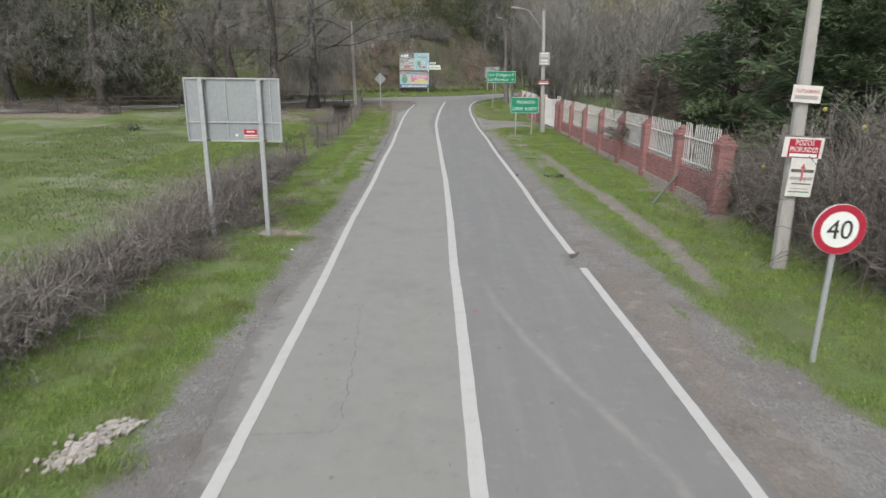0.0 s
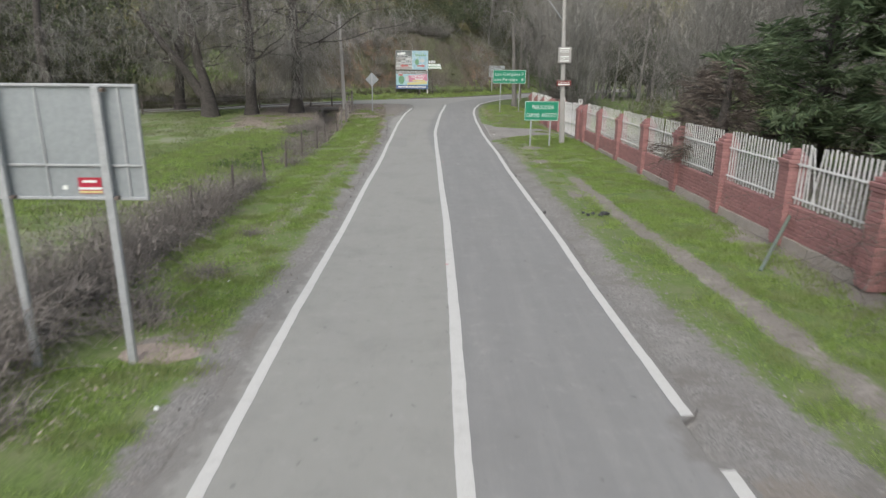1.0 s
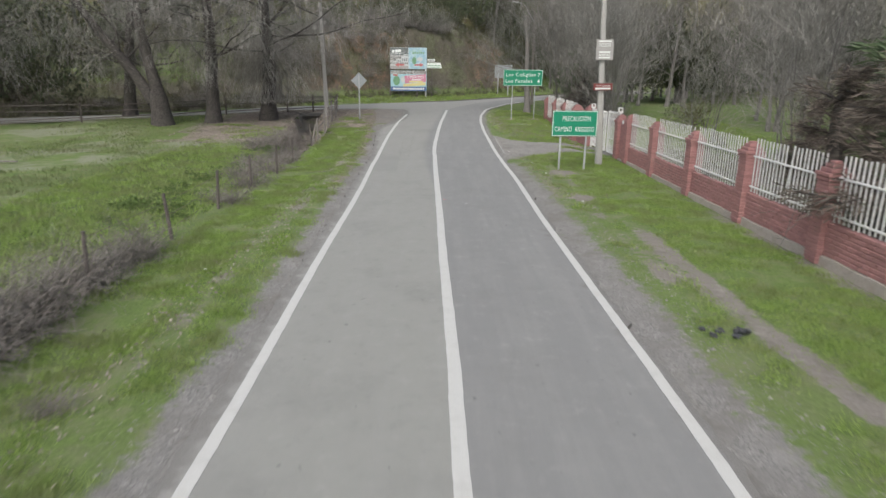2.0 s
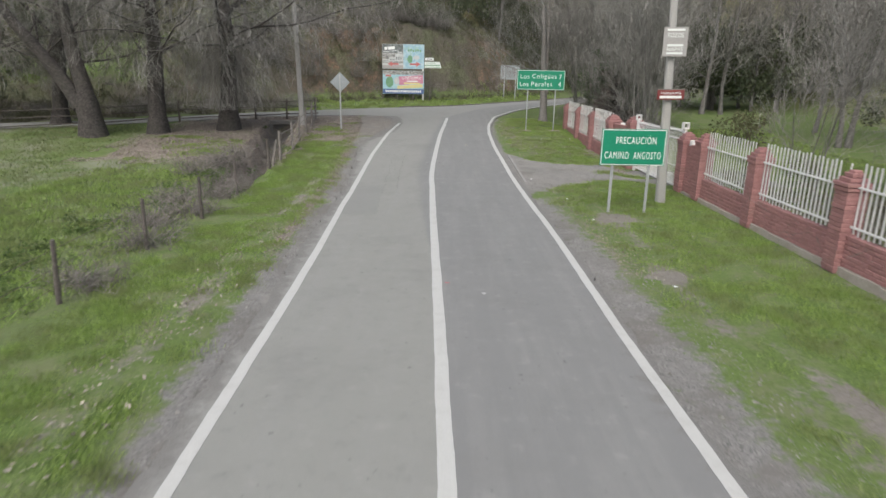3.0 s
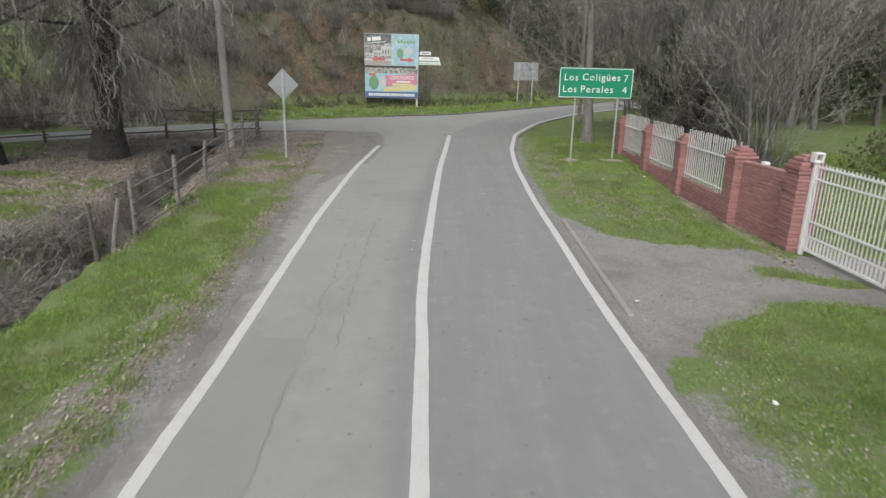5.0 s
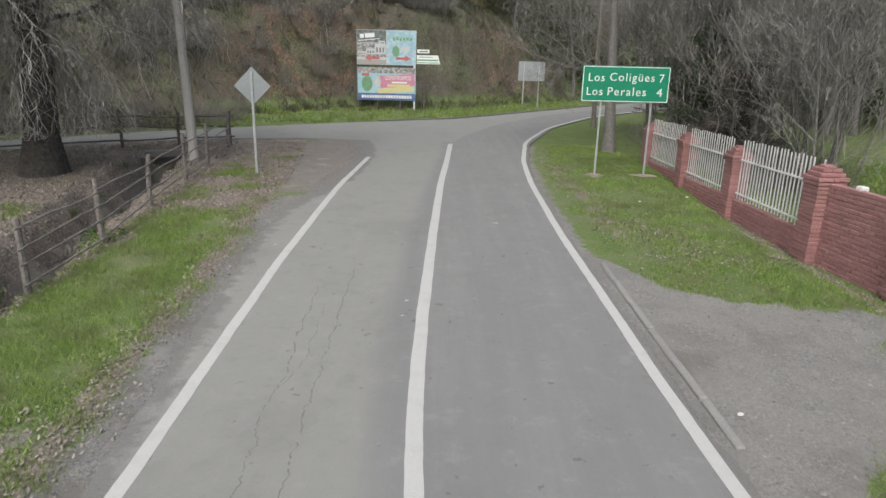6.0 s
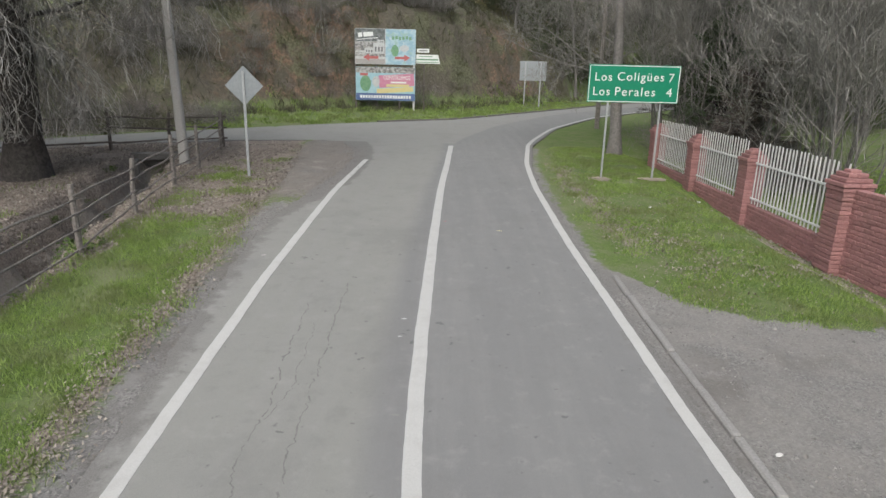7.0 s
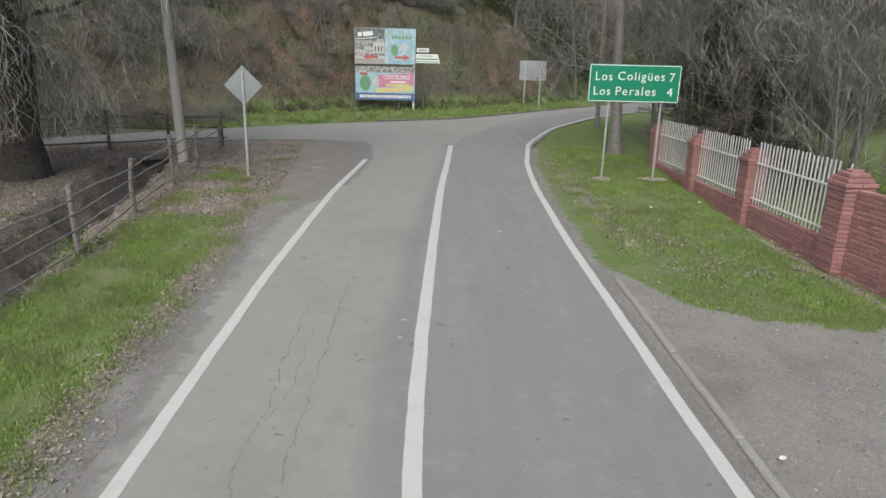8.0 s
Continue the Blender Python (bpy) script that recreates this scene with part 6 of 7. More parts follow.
def leaf_cloud(seed, r, h, count, size):
    """Cards for the leaves of a rounded shrub, lumpy and open."""
    g = np.random.default_rng(seed)
    lumps = g.normal(0, 1, (9, 3)) * np.array([r * 0.5, r * 0.5, h * 0.22]) + np.array([0, 0, h * 0.52])
    lr = g.uniform(0.28, 0.5, 9) * r
    k = g.integers(0, 9, count)
    v = g.normal(0, 1, (count, 3))
    v /= np.linalg.norm(v, axis=1)[:, None]
    c = lumps[k] + v * (lr[k] * g.uniform(0.6, 1.08, count))[:, None] * np.array([1, 1, 0.85])
    c[:, 2] = np.abs(c[:, 2])
    a = g.normal(0, 1, (count, 3))
    a /= np.linalg.norm(a, axis=1)[:, None]
    b = np.cross(a, v + g.normal(0, 0.4, (count, 3)))
    b /= np.linalg.norm(b, axis=1)[:, None]
    s = (size * g.uniform(0.5, 1.2, count))[:, None]
    V = np.stack([c - a * s, c + b * s * 0.5, c + a * s, c - b * s * 0.5], 1).reshape(-1, 3)
    return V, np.arange(count * 4).reshape(-1, 4)


def scatter(name, templates, spots, mat, label, category):
    """Many plants that nobody counts, joined: (x, y, scale, turn, height) each."""
    VV, FF, k = [], [], 0
    for i, (x, y, s, a, zs) in enumerate(spots):
        V, F = templates[i % len(templates)]
        c, sn = math.cos(a), math.sin(a)
        W = np.c_[V[:, 0] * c - V[:, 1] * sn, V[:, 0] * sn + V[:, 1] * c, V[:, 2] * zs] * s + np.array([x, y, gz(x, y) - 0.1])
        VV.append(W)
        FF.append(F + k)
        k += len(V)
    return whole(name, fast_mesh(name, np.concatenate(VV), np.concatenate(FF), mat), None, pose(0, 0, 0), label, category, kind="stuff")


R = random.Random(77)
EV = [leaf_cloud(s, 1.6, 2.6, 640, 0.1) for s in (1, 2, 3)]
LOW = [leaf_cloud(s, 0.85, 0.85, 180, 0.11) for s in (4, 5, 6)]
spots = []
for i in range(105):
    x = R.uniform(-70, 14)
    d = R.uniform(13.5, 45) if x > -14 else R.uniform(12, 42)
    spots.append((x, far_y(x) + d, R.uniform(0.7, 1.7), R.uniform(0, 6.3), R.uniform(0.8, 1.5)))
for i in range(60):
    x = R.uniform(14, 50)
    spots.append((x, far_y(x) + R.uniform(4, 30), R.uniform(0.9, 1.9), R.uniform(0, 6.3), R.uniform(0.9, 1.6)))
for i in range(26):
    spots.append((R.uniform(-75, -33), R.uniform(60, 78), R.uniform(1.0, 2.0), R.uniform(0, 6.3), R.uniform(1.0, 1.8)))
for i in range(34):
    spots.append((R.uniform(-52, -27), R.uniform(62, 74), R.uniform(1.3, 2.3), R.uniform(0, 6.3), R.uniform(1.1, 1.9)))
for i in range(48):
    x = R.uniform(20, 46)
    spots.append((x, R.uniform(76, 92) + 0.25 * x, R.uniform(1.3, 2.3), R.uniform(0, 6.3), R.uniform(1.1, 1.8)))
for i in range(22):
    spots.append((R.uniform(24, 42), R.uniform(10, 70), R.uniform(1.0, 2.0), R.uniform(0, 6.3), R.uniform(1.0, 1.7)))
for i in range(26):
    x = R.uniform(1, 17)
    spots.append((x, far_y(x) + R.uniform(15, 26), R.uniform(1.0, 2.0), R.uniform(0, 6.3), R.uniform(1.0, 1.7)))
for i in range(34):
    x = R.uniform(7, 19)
    spots.append((x, far_y(x) + R.uniform(8, 17), R.uniform(0.6, 1.3), R.uniform(0, 6.3), R.uniform(0.7, 1.2)))
for i in range(16):
    x = R.uniform(-7, 1)
    spots.append((x, far_y(x) + R.uniform(15, 21), R.uniform(0.7, 1.2), R.uniform(0, 6.3), R.uniform(0.7, 1.2)))
scatter("hillside_evergreens", EV, spots, M_leaf_dark, "dark evergreen bushes over the wooded hillside", "bushes")
spots = []
for i in range(430):
    x = R.uniform(-45, 12)
    st = float(np.interp(x, [-30, -8, 0, 10], [2.0, 6.0, 6.6, 3.8]))
    spots.append((x, far_y(x) + (st + abs(R.gauss(3, 5))) / 0.8, R.uniform(0.2, 0.62), R.uniform(0, 6.3), R.uniform(0.45, 0.95)))
for i in range(70):
    x = R.uniform(10, 26)
    spots.append((x, R.uniform(40, 47) if x < 22 else R.uniform(30, 50), R.uniform(0.5, 1.2), R.uniform(0, 6.3), R.uniform(0.7, 1.2)))
for i in range(150):
    x = R.uniform(-32, -11.5)
    spots.append((x, far_y(x) + R.uniform(0.6, 5), R.uniform(0.15, 0.4), R.uniform(0, 6.3), R.uniform(0.4, 0.8)))
scatter("hillside_scrub", LOW, spots, M_leaf_olive, "low olive scrub on the cut bank and under the trees", "scrub")
R = random.Random(31)
spots = [(R.uniform(-10.5, -7.7), R.uniform(34, 57), R.uniform(0.25, 0.55), R.uniform(0, 6.3), R.uniform(0.6, 1.0)) for i in range(95)]
spots += [(R.uniform(-13.5, -8), R.uniform(26, 57), R.uniform(0.12, 0.3), R.uniform(0, 6.3), R.uniform(0.4, 0.8)) for i in range(150)]
spots += [(float(ditch_mid(y)) + R.uniform(-0.9, 0.9), y, R.uniform(0.2, 0.42), R.uniform(0, 6.3), R.uniform(0.5, 0.9)) for y in [R.uniform(47, 65) for i in range(40)]]
spots += [(R.uniform(-5.6, -4.6), R.uniform(8, 60), R.uniform(0.08, 0.16), R.uniform(0, 6.3), 0.7) for i in range(60)]
scatter("verge_weeds", LOW, spots, M_weed, "dark green leafy weeds along the fence and ditch", "weeds")
for i, (x, y, s) in enumerate(((11.2, 49.5, 1.1), (17.3, 63.5, 2.3), (14.5, 51.0, 1.3), (19.6, 66.5, 1.7))):
    V, F = leaf_cloud(40 + i, 0.85, 0.85, 900, 0.045)
    t = whole("garden_shrub", fast_mesh("garden_shrub", V, F, M_leaf_olive), None, pose(x, y, gz(x, y) - 0.05, 0, 0, i * 70), "round olive green garden shrub on the lawn", "shrub", "shrubs of the garden")
    t.scale = (s, s, s * 1.2)


# ---- brambles and the dead hedge ----
def bramble(seed, stems, reach, height, thick, wide, twigs=3):
    R = random.Random(seed)
    s = Shape()
    for i in range(stems):
        p = Vector((R.gauss(0, wide * 0.4), R.gauss(0, reach * 0.5), -0.1))
        d = (Vector((0, 0, 1.2)) + rand_dir(R) * 0.8).normalized()
        L = height * R.uniform(0.7, 1.7)
        n = 5
        pts, rad = [p.copy()], [thick]
        fall = R.uniform(-0.5, -0.18)
        for k in range(n):
            d = (d + rand_dir(R) * 0.35 + Vector((0, 0, fall * (k / n) * 1.6))).normalized()
            p = p + d * (L / n)
            if p.z < 0.05:
                p.z = 0.05
            pts.append(p.copy())
            rad.append(thick * (1 - 0.7 * (k + 1) / n))
        s.tube(pts, rad, 3, cap=False)
        for k in range(twigs):
            q = pts[R.randint(2, n)]
            e = (rand_dir(R) + Vector((0, 0, 0.2))).normalized() * height * R.uniform(0.12, 0.35)
            m = q + e * 0.5 + rand_dir(R) * height * 0.04
            s.tube([q, m, q + e], [thick * 0.45, thick * 0.4, thick * 0.25], 2, cap=False)
    return s


HEDGE = [bramble(s, 230, 1.0, 1.15, 0.0098, 0.85, 8).mesh("hedge_brush", M_hedge) for s in (1, 2, 3)]
R = random.Random(5)
hedge_line = lambda y: float(np.interp(y, [-4, 8, 14, 24, 34], [-7.8, -7.5, -7.0, -7.35, -7.35]))
y = -3.0
i = 0
while y < 31.5:
    big = 1.0 if y < 20 else float(np.interp(y, [20, 26, 32], [1.0, 0.9, 0.62]))
    t = whole("hedge_brush", HEDGE[i % 3], None, pose(hedge_line(y) + R.uniform(-0.15, 0.15), y, gz(hedge_line(y), y) - 0.03, 0, 0, R.choice((0, 180)) + R.uniform(-12, 12)), "tangled grey-brown leafless brush of the roadside hedge", "hedge", "brush of the roadside hedge")
    t.scale = (big, 1, big * R.uniform(0.88, 1.12))
    y += 1.05 if y < 27 else 1.7
    i += 1
SMALLB = [bramble(s, 130, 0.5, 0.6, 0.008, 0.6, 4).mesh("dry_bush", M_hedge) for s in (7, 8)]
for x, y, s in ((-5.7, 14.6, 1.0), (-5.3, 17.9, 1.1), (-5.9, 18.6, 1.1), (-5.1, 20.5, 0.8), (-5.2, 24, 0.6), (-7.4, 37.5, 1.2), (-7.6, 40.5, 1.3), (-7.8, 44.0, 1.3), (-8.2, 47.0, 1.5), (-8.6, 49.5, 1.5), (-8.4, 52.0, 1.4), (-9.3, 55, 1.2), (-9.9, 58.6, 1.2), (-8.3, 42.4, 1.3), (-9.0, 45.5, 1.4), (-8.9, 53.0, 1.2), (-10.4, 61.0, 1.1), (-8.4, 56.4, 0.9), (-34.0, 57.0, 2.0), (-32.5, 56.2, 1.8), (-36.0, 57.5, 2.2), (-29.5, 56.0, 1.6), (-38.5, 58.0, 2.2), (-9.5, 53.4, 1.5), (-9.9, 52.3, 1.6), (-9.3, 51.2, 1.7), (-10.2, 50.6, 1.6), (-9.8, 55.0, 1.2), (-9.0, 49.8, 1.6)):
    t = whole("dry_bush", SMALLB[int(y) % 2], None, pose(x, y, gz(x, y) - 0.02, 0, 0, y * 40), "small dry grey bush in the grass", "bush", "dry bushes of the verge")
    t.scale = (s, s, s * 0.9)
THICK = [bramble(s, 420, 1.5, 2.5, 0.014, 1.7, 6).mesh("bramble_thicket", M_bramble if s != 22 else M_twig_brown) for s in (21, 22, 23)]
for i, (x, y, s, zs) in enumerate(((10.6, 18.4, 0.85, 0.9), (10.8, 16.3, 0.95, 1.0), (10.6, 14.0, 0.95, 1.05), (10.4, 11.6, 0.9, 1.0), (12.4, 17.5, 1.1, 1.2), (12.6, 14.8, 1.15, 1.25), (12.2, 12.0, 1.1, 1.2), (14.6, 16.0, 1.2, 1.4), (10.9, 9.0, 0.9, 0.95), (10.2, 20.3, 0.7, 0.75), (14.0, 10.5, 1.2, 1.3), (11.3, 6.0, 0.9, 1.0))):
    t = whole("bramble_thicket", THICK[i % 3], None, pose(x, y, gz(x, y) - 0.03, 0, 0, i * 77), "dense leafless bramble thicket of grey arching stems", "thicket", "bramble thickets beside the wall")
    t.scale = (s, s, zs)
UNDER = [bramble(s, 150, 1.6, 1.9, 0.011, 1.6, 6).mesh("underwood", M_twig if s == 61 else M_twig_brown) for s in (61, 62)]
R = random.Random(9)
for i in range(84):
    if i < 15:
        x, y = R.uniform(10.6, 13.5), R.uniform(65.5, 78)
        s = R.uniform(0.7, 1.1)
    elif i < 52:
        x = R.uniform(-38, -9)
        y = far_y(x) + R.uniform(2.5, 11)
        s = R.uniform(0.3, 0.7)
    elif i < 72:
        x = R.uniform(-19, -2)
        y = far_y(x) + R.uniform(8, 16)
        s = R.uniform(0.6, 1.1)
    else:
        x = R.uniform(-14, 10)
        y = far_y(x) + R.uniform(14, 20)
        s = R.uniform(0.9, 1.4)
    t = whole("underwood_bush", UNDER[i % 2], None, pose(x, y, gz(x, y) - 0.05, 0, 0, R.uniform(0, 360)), "leafless brown underwood bush", "bush", "bushes of the underwood")
    t.scale = (s, s, s)
for i, y in enumerate((21.8, 24.4, 27.2, 29.2, 32.4, 36.2, 39.0, 42.4)):
    t = whole("underwood_bush", UNDER[1], None, pose(11.0 + 0.5 * math.sin(i * 2.4), y, gz(11.0, y) - 0.05, 0, 0, i * 71), "leafless brown underwood bush", "bush", "bushes of the underwood")
    t.scale = (0.85, 1.0, 0.85 + 0.2 * math.sin(i * 1.7))
# quinces left on the bare stems
for x, y, z in ((9.6, 13.2, 3.35), (9.9, 15.0, 3.15), (10.2, 12.6, 1.55), (9.5, 16.0, 3.5), (9.2, 18.0, 1.75), (9.9, 11.2, 0.8), (9.8, 14.0, 4.3), (9.3, 11.4, 0.75)):
    whole("quince", Shape().blob((0, 0, 0), (0.055, 0.055, 0.06), 2, 8, 6, 0.05), M_fruit, pose(x, y, z), "small yellow quince on a bare bramble stem", "fruit", "quinces in the brambles", smooth=True)


# ---- left-hand fences ----
POST = Shape().tube([(0, 0, -0.3), (0.01, 0, 0.6), (0, 0.01, 1.25)], [0.055, 0.05, 0.042], 7).mesh("fence_post", M_wood_dark)
wire_fence = thing("wire_fence", pose(0, 0, 0), "old wire fence on crooked dark wooden posts", "fence")
posts = [(-7.25, 25.0), (-7.25, 28.6), (-7.25, 32.6), (-7.35, 36.4), (-7.4, 40.1), (-7.25, 43.3), (-7.6, 47.6), (-7.55, 51.8)]
for i, (x, y) in enumerate(posts):
    part("fence_post", POST, None, wire_fence, at=pose(x, y, gz(x, y), 3 * math.sin(i * 2.2), 4 * math.sin(i * 1.3 + 1), i * 50))
for hz in (0.35, 0.7, 1.05):
    part("wire", Shape().tube([(x, y, gz(x, y) + hz + 0.03 * math.sin(i * 1.9)) for i, (x, y) in enumerate(posts)], 0.006, 4), M_wire, wire_fence)


def rail_fence(pts, name, label, heights, mat, seed, girth=0.034):
    R = random.Random(seed)
    fence = thing(name, pose(0, 0, 0), label, "fence")
    for i, (x, y) in enumerate(pts):
        h = R.uniform(1.3, 1.5)
        part("post", Shape().tube([(0, 0, -0.4), (R.uniform(-0.03, 0.03), 0, h * 0.5), (R.uniform(-0.05, 0.05), R.uniform(-0.05, 0.05), h)], [0.065, 0.06, 0.055], 7), mat, fence, at=pose(x, y, gz(x, y)))
    for (x0, y0), (x1, y1) in zip(pts, pts[1:]):
        for hz in heights:
            a = Vector((x0, y0, gz(x0, y0) + hz + R.uniform(-0.07, 0.07)))
            b = Vector((x1, y1, gz(x1, y1) + hz + R.uniform(-0.07, 0.07)))
            d = (b - a).normalized() * 0.12
            o = Vector((0.06, -0.06, 0))
            part("rail", Shape().tube([a - d + o, a.lerp(b, 0.35) + o + rand_dir(R) * 0.03, a.lerp(b, 0.7) + o + rand_dir(R) * 0.03, b + d + o], [girth * 0.9, girth * 1.06, girth, girth * 0.85], 6), mat, fence)
    return fence


rail_fence([(-7.5, 53.45), (-7.55, 56.1), (-7.95, 59.3), (-8.25, 62.4), (-8.36, 64.6), (-8.8, 68.2)], "rail_fence", "weathered pole rail fence along the ditch", (0.22, 0.5, 0.85, 1.18), M_wood, 3, 0.021)
whole("fence_stake", Shape().tube([(0, 0, -0.3), (0.12, 0.02, 0.7), (0.3, 0.05, 1.6)], [0.06, 0.058, 0.05], 8), M_wood, pose(-7.75, 52.7, gz(-7.75, 52.7)), "pale leaning timber stake at the end of the rail fence", "post")
rail_fence([(-8.95, 68.9), (-10.75, 68.2), (-12.6, 67.4), (-16.8, 65.4), (-20.6, 62.6), (-25.0, 60.2), (-29.5, 58.0), (-34.0, 56.0), (-38.5, 54.0)], "side_road_fence", "dark pole rail fence along the side road", (0.3, 0.78, 1.15), M_wood_dark, 4)
whole("culvert_headwall", Shape().box((0, 0, 0.1), (2.6, 0.3, 0.28), cut=0.03).box((-1.15, -0.25, -0.5), (0.3, 0.75, 1.1), cut=0.03).box((1.15, -0.25, -0.5), (0.3, 0.75, 1.1), cut=0.03).box((0, 0.3, -0.5), (2.2, 0.1, 1.2)), M_culvert, pose(-10.55, 67.5, 0.55, 0, 0, 20), "damp concrete culvert headwall at the ditch end", "culvert")


# ---- grass, fallen leaves, loose stones ----
def shoulder_l(y):
    return np.interp(y, [0, 28, 42, 50, 56, 62, 66, 70], [-3.65, -3.7, -4.15, -4.4, -4.72, -5.3, -5.8, -6.2])


def shoulder_r(y):
    return np.interp(y, [0, 7, 9, 11, 13.5, 16.5, 22, 32, 42, 46, 48, 48.5, 54.5, 56, 62, 66, 70], [5.9, 5.67, 5.45, 5.0, 5.0, 4.6, 4.3, 4.1, 3.85, 3.6, 3.6, 3.5, 3.4, 3.1, 3.0, 3.2, 4.0])


def in_drive(x, y):
    return (y > drive_lo(x)) & (y < drive_hi(x)) & ~((np.abs(y - 51.7) < 0.3) & (x > 6.2))


def in_rut(x, y):
    return (np.abs(x - rut_x(y)) < 0.3) & (y > 12) & (y < 36)


def bare(x, y):
    """Worn strips and holes of the verges, nearly without grass."""
    worn = wave(x, y, 0.5, 11) + 0.7 * wave(x, y, 0.2, 3)
    left = (np.abs(x - shoulder_strip(y)) < 0.2 + 0.4 * worn) & (y > 22) & (y < 50)
    right = (np.abs(x - litter_strip(y)) < 0.2 + 0.4 * worn) & (y > 26) & (y < 46)
    return left | right | (np.hypot((x - HOLE[0]) / 0.5, (y - HOLE[1]) / 0.5) + 0.45 * wave(x, y, 0.3, 2) < 0.9) | (np.hypot((x - SPOIL[0]) / 0.9, (y - SPOIL[1]) / 1.1) + 0.5 * wave(x, y, 0.35, 4) < 0.8)


def tufts(g, n, xr, yr, keep, clump=0.25):
    """Places of blades: gathered in clumps, thinned by keep."""
    m = n // 9
    cx, cy = g.uniform(*xr, m), g.uniform(*yr, m)
    ok = keep(cx, cy) & ~bare(cx, cy)
    cx, cy = cx[ok], cy[ok]
    k = g.integers(0, len(cx), n)
    return cx[k] + g.normal(0, clump * 0.5, n), cy[k] + g.normal(0, clump * 0.5, n)


def blades(g, x, y, h, w):
    n = len(x)
    a = g.uniform(0, 2 * np.pi, n)
    lean = g.uniform(0.2, 0.9, n) * h
    b = g.uniform(0, 2 * np.pi, n)
    z = land(x, y) - 0.005
    dx, dy = np.cos(a) * w / 2, np.sin(a) * w / 2
    V = np.stack([np.stack([x - dx, y - dy, z], 1), np.stack([x + dx, y + dy, z], 1), np.stack([x + np.cos(b) * lean, y + np.sin(b) * lean, z + h], 1)], 1)
    return V.reshape(-1, 3)


g = np.random.default_rng(3)
patchy = lambda x, y, k, t: wave(x, y, 0.7, k) + 0.6 * wave(x, y, 0.25, k + 2) > t
groups = []
x, y = tufts(g, 200000, (-8.4, -3.4), (1, 67), lambda x, y: (x < shoulder_l(y) - 0.15 + 0.45 * wave(x, y, 0.5, 3)) & patchy(x, y, 1, -0.3) & ((y > 47) | (wave(x, y, 1.6, 8) > -0.42)) & ((y < 59) | patchy(x, y, 6, 0.3)) & (x > np.interp(y, [0, 20, 50, 66], [-7.2, -6.9, -7.2, -8.2])) & ((y < 46) | (np.abs(x - ditch_mid(y)) > 0.9)))
groups.append(blades(g, x, y, g.uniform(0.04, 0.115, len(x)), g.uniform(0.008, 0.018, len(x))))
x, y = tufts(g, 210000, (3.2, 9.0), (7, 71), lambda x, y: (x > shoulder_r(y) + np.interp(y, [12, 18, 44, 47, 54], [0.0, 0.5, 0.4, 0.1, 0.3]) + 0.55 * wave(x, y, 0.6, 1)) & (wave(x, y, 1.4, 9) > -0.5) & ~in_drive(x, y) & ~in_rut(x, y) & patchy(x, y, 4, -0.4) & (x < np.interp(y, [7, 18, 20, 48, 57, 70], [9.6, 9.2, 8.4, 8.4, 8.0, 8.1])))
groups.append(blades(g, x, y, g.uniform(0.04, 0.11, len(x)), g.uniform(0.008, 0.018, len(x))))
x, y = tufts(g, 60000, (-26, -8), (8, 64), lambda x, y: patchy(x, y, 2, -0.5) & (wave(x, y, 3.5, 2) + 0.5 * wave(x, y, 1.1, 6) > -0.25) & ((y < 52) | (x < -17) | patchy(x, y, 5, 0.45)) & (np.abs(x - ditch_mid(y)) > 1.0), 0.7)
field_blades = (blades(g, x, y, g.uniform(0.05, 0.16, len(x)), g.uniform(0.02, 0.05, len(x))))
x, y = tufts(g, 45000, (-14.5, -7.6), (26, 58), lambda x, y: patchy(x, y, 7, -0.5) & ((y < 51) | patchy(x, y, 5, 0.45)) & ((y < 46) | (np.abs(x - ditch_mid(y)) > 0.9)), 0.35)
groups.append(blades(g, x, y, g.uniform(0.06, 0.2, len(x)), g.uniform(0.015, 0.035, len(x))))
x, y = tufts(g, 22000, (-12.5, 14), (72, 104), lambda x, y: (y > far_y(x) + 0.4) & (y < far_y(x) + 8.5) & patchy(x, y, 3, -0.3), 0.4)
groups.append(blades(g, x, y, g.uniform(0.08, 0.24, len(x)), g.uniform(0.03, 0.07, len(x))))
x, y = tufts(g, 52000, (9.2, 22), (40, 70), lambda x, y: patchy(x, y, 3, -0.5) & ~in_drive(x, y), 0.4)
groups.append(blades(g, x, y, g.uniform(0.06, 0.2, len(x)), g.uniform(0.025, 0.05, len(x))))
# green islands among the fallen leaves
for px, py, rx_, ry_, n in ((-11.2, 55.2, 1.3, 1.0, 5200), (-11.5, 58.4, 1.0, 0.6, 2600), (-14.3, 59.4, 1.4, 0.5, 2600), (-12.9, 57.0, 1.0, 0.5, 1800), (-7.0, 63.6, 0.6, 0.6, 1300), (-7.4, 60.6, 0.6, 0.9, 1300)):
    x, y = g.normal(px, rx_ * 0.5, n), g.normal(py, ry_ * 0.5, n)
    ok = patchy(x, y, 2, -0.3) & (np.abs(x - ditch_mid(y)) > 0.8)
    x, y = x[ok], y[ok]
    groups.append(blades(g, x, y, g.uniform(0.05, 0.13, len(x)), g.uniform(0.012, 0.024, len(x))))
V = np.concatenate(groups)
x, y = tufts(g, 66000, (-40, 14), (60, 118), lambda x, y: (y > far_y(x) + np.where(x < -12.5, 0.8, 5.0)) & (y < far_y(x) + 34) & patchy(x, y, 3, -0.35), 0.5)
W = blades(g, x, y, g.uniform(0.15, 0.5, len(x)), g.uniform(0.03, 0.08, len(x)))
whole("dry_grass", fast_mesh("dry_grass", W, np.arange(len(W)).reshape(-1, 3), M_drygrass), None, pose(0, 0, 0), "dull dry grass and scrub on the cut bank", "grass", kind="stuff")
W = field_blades
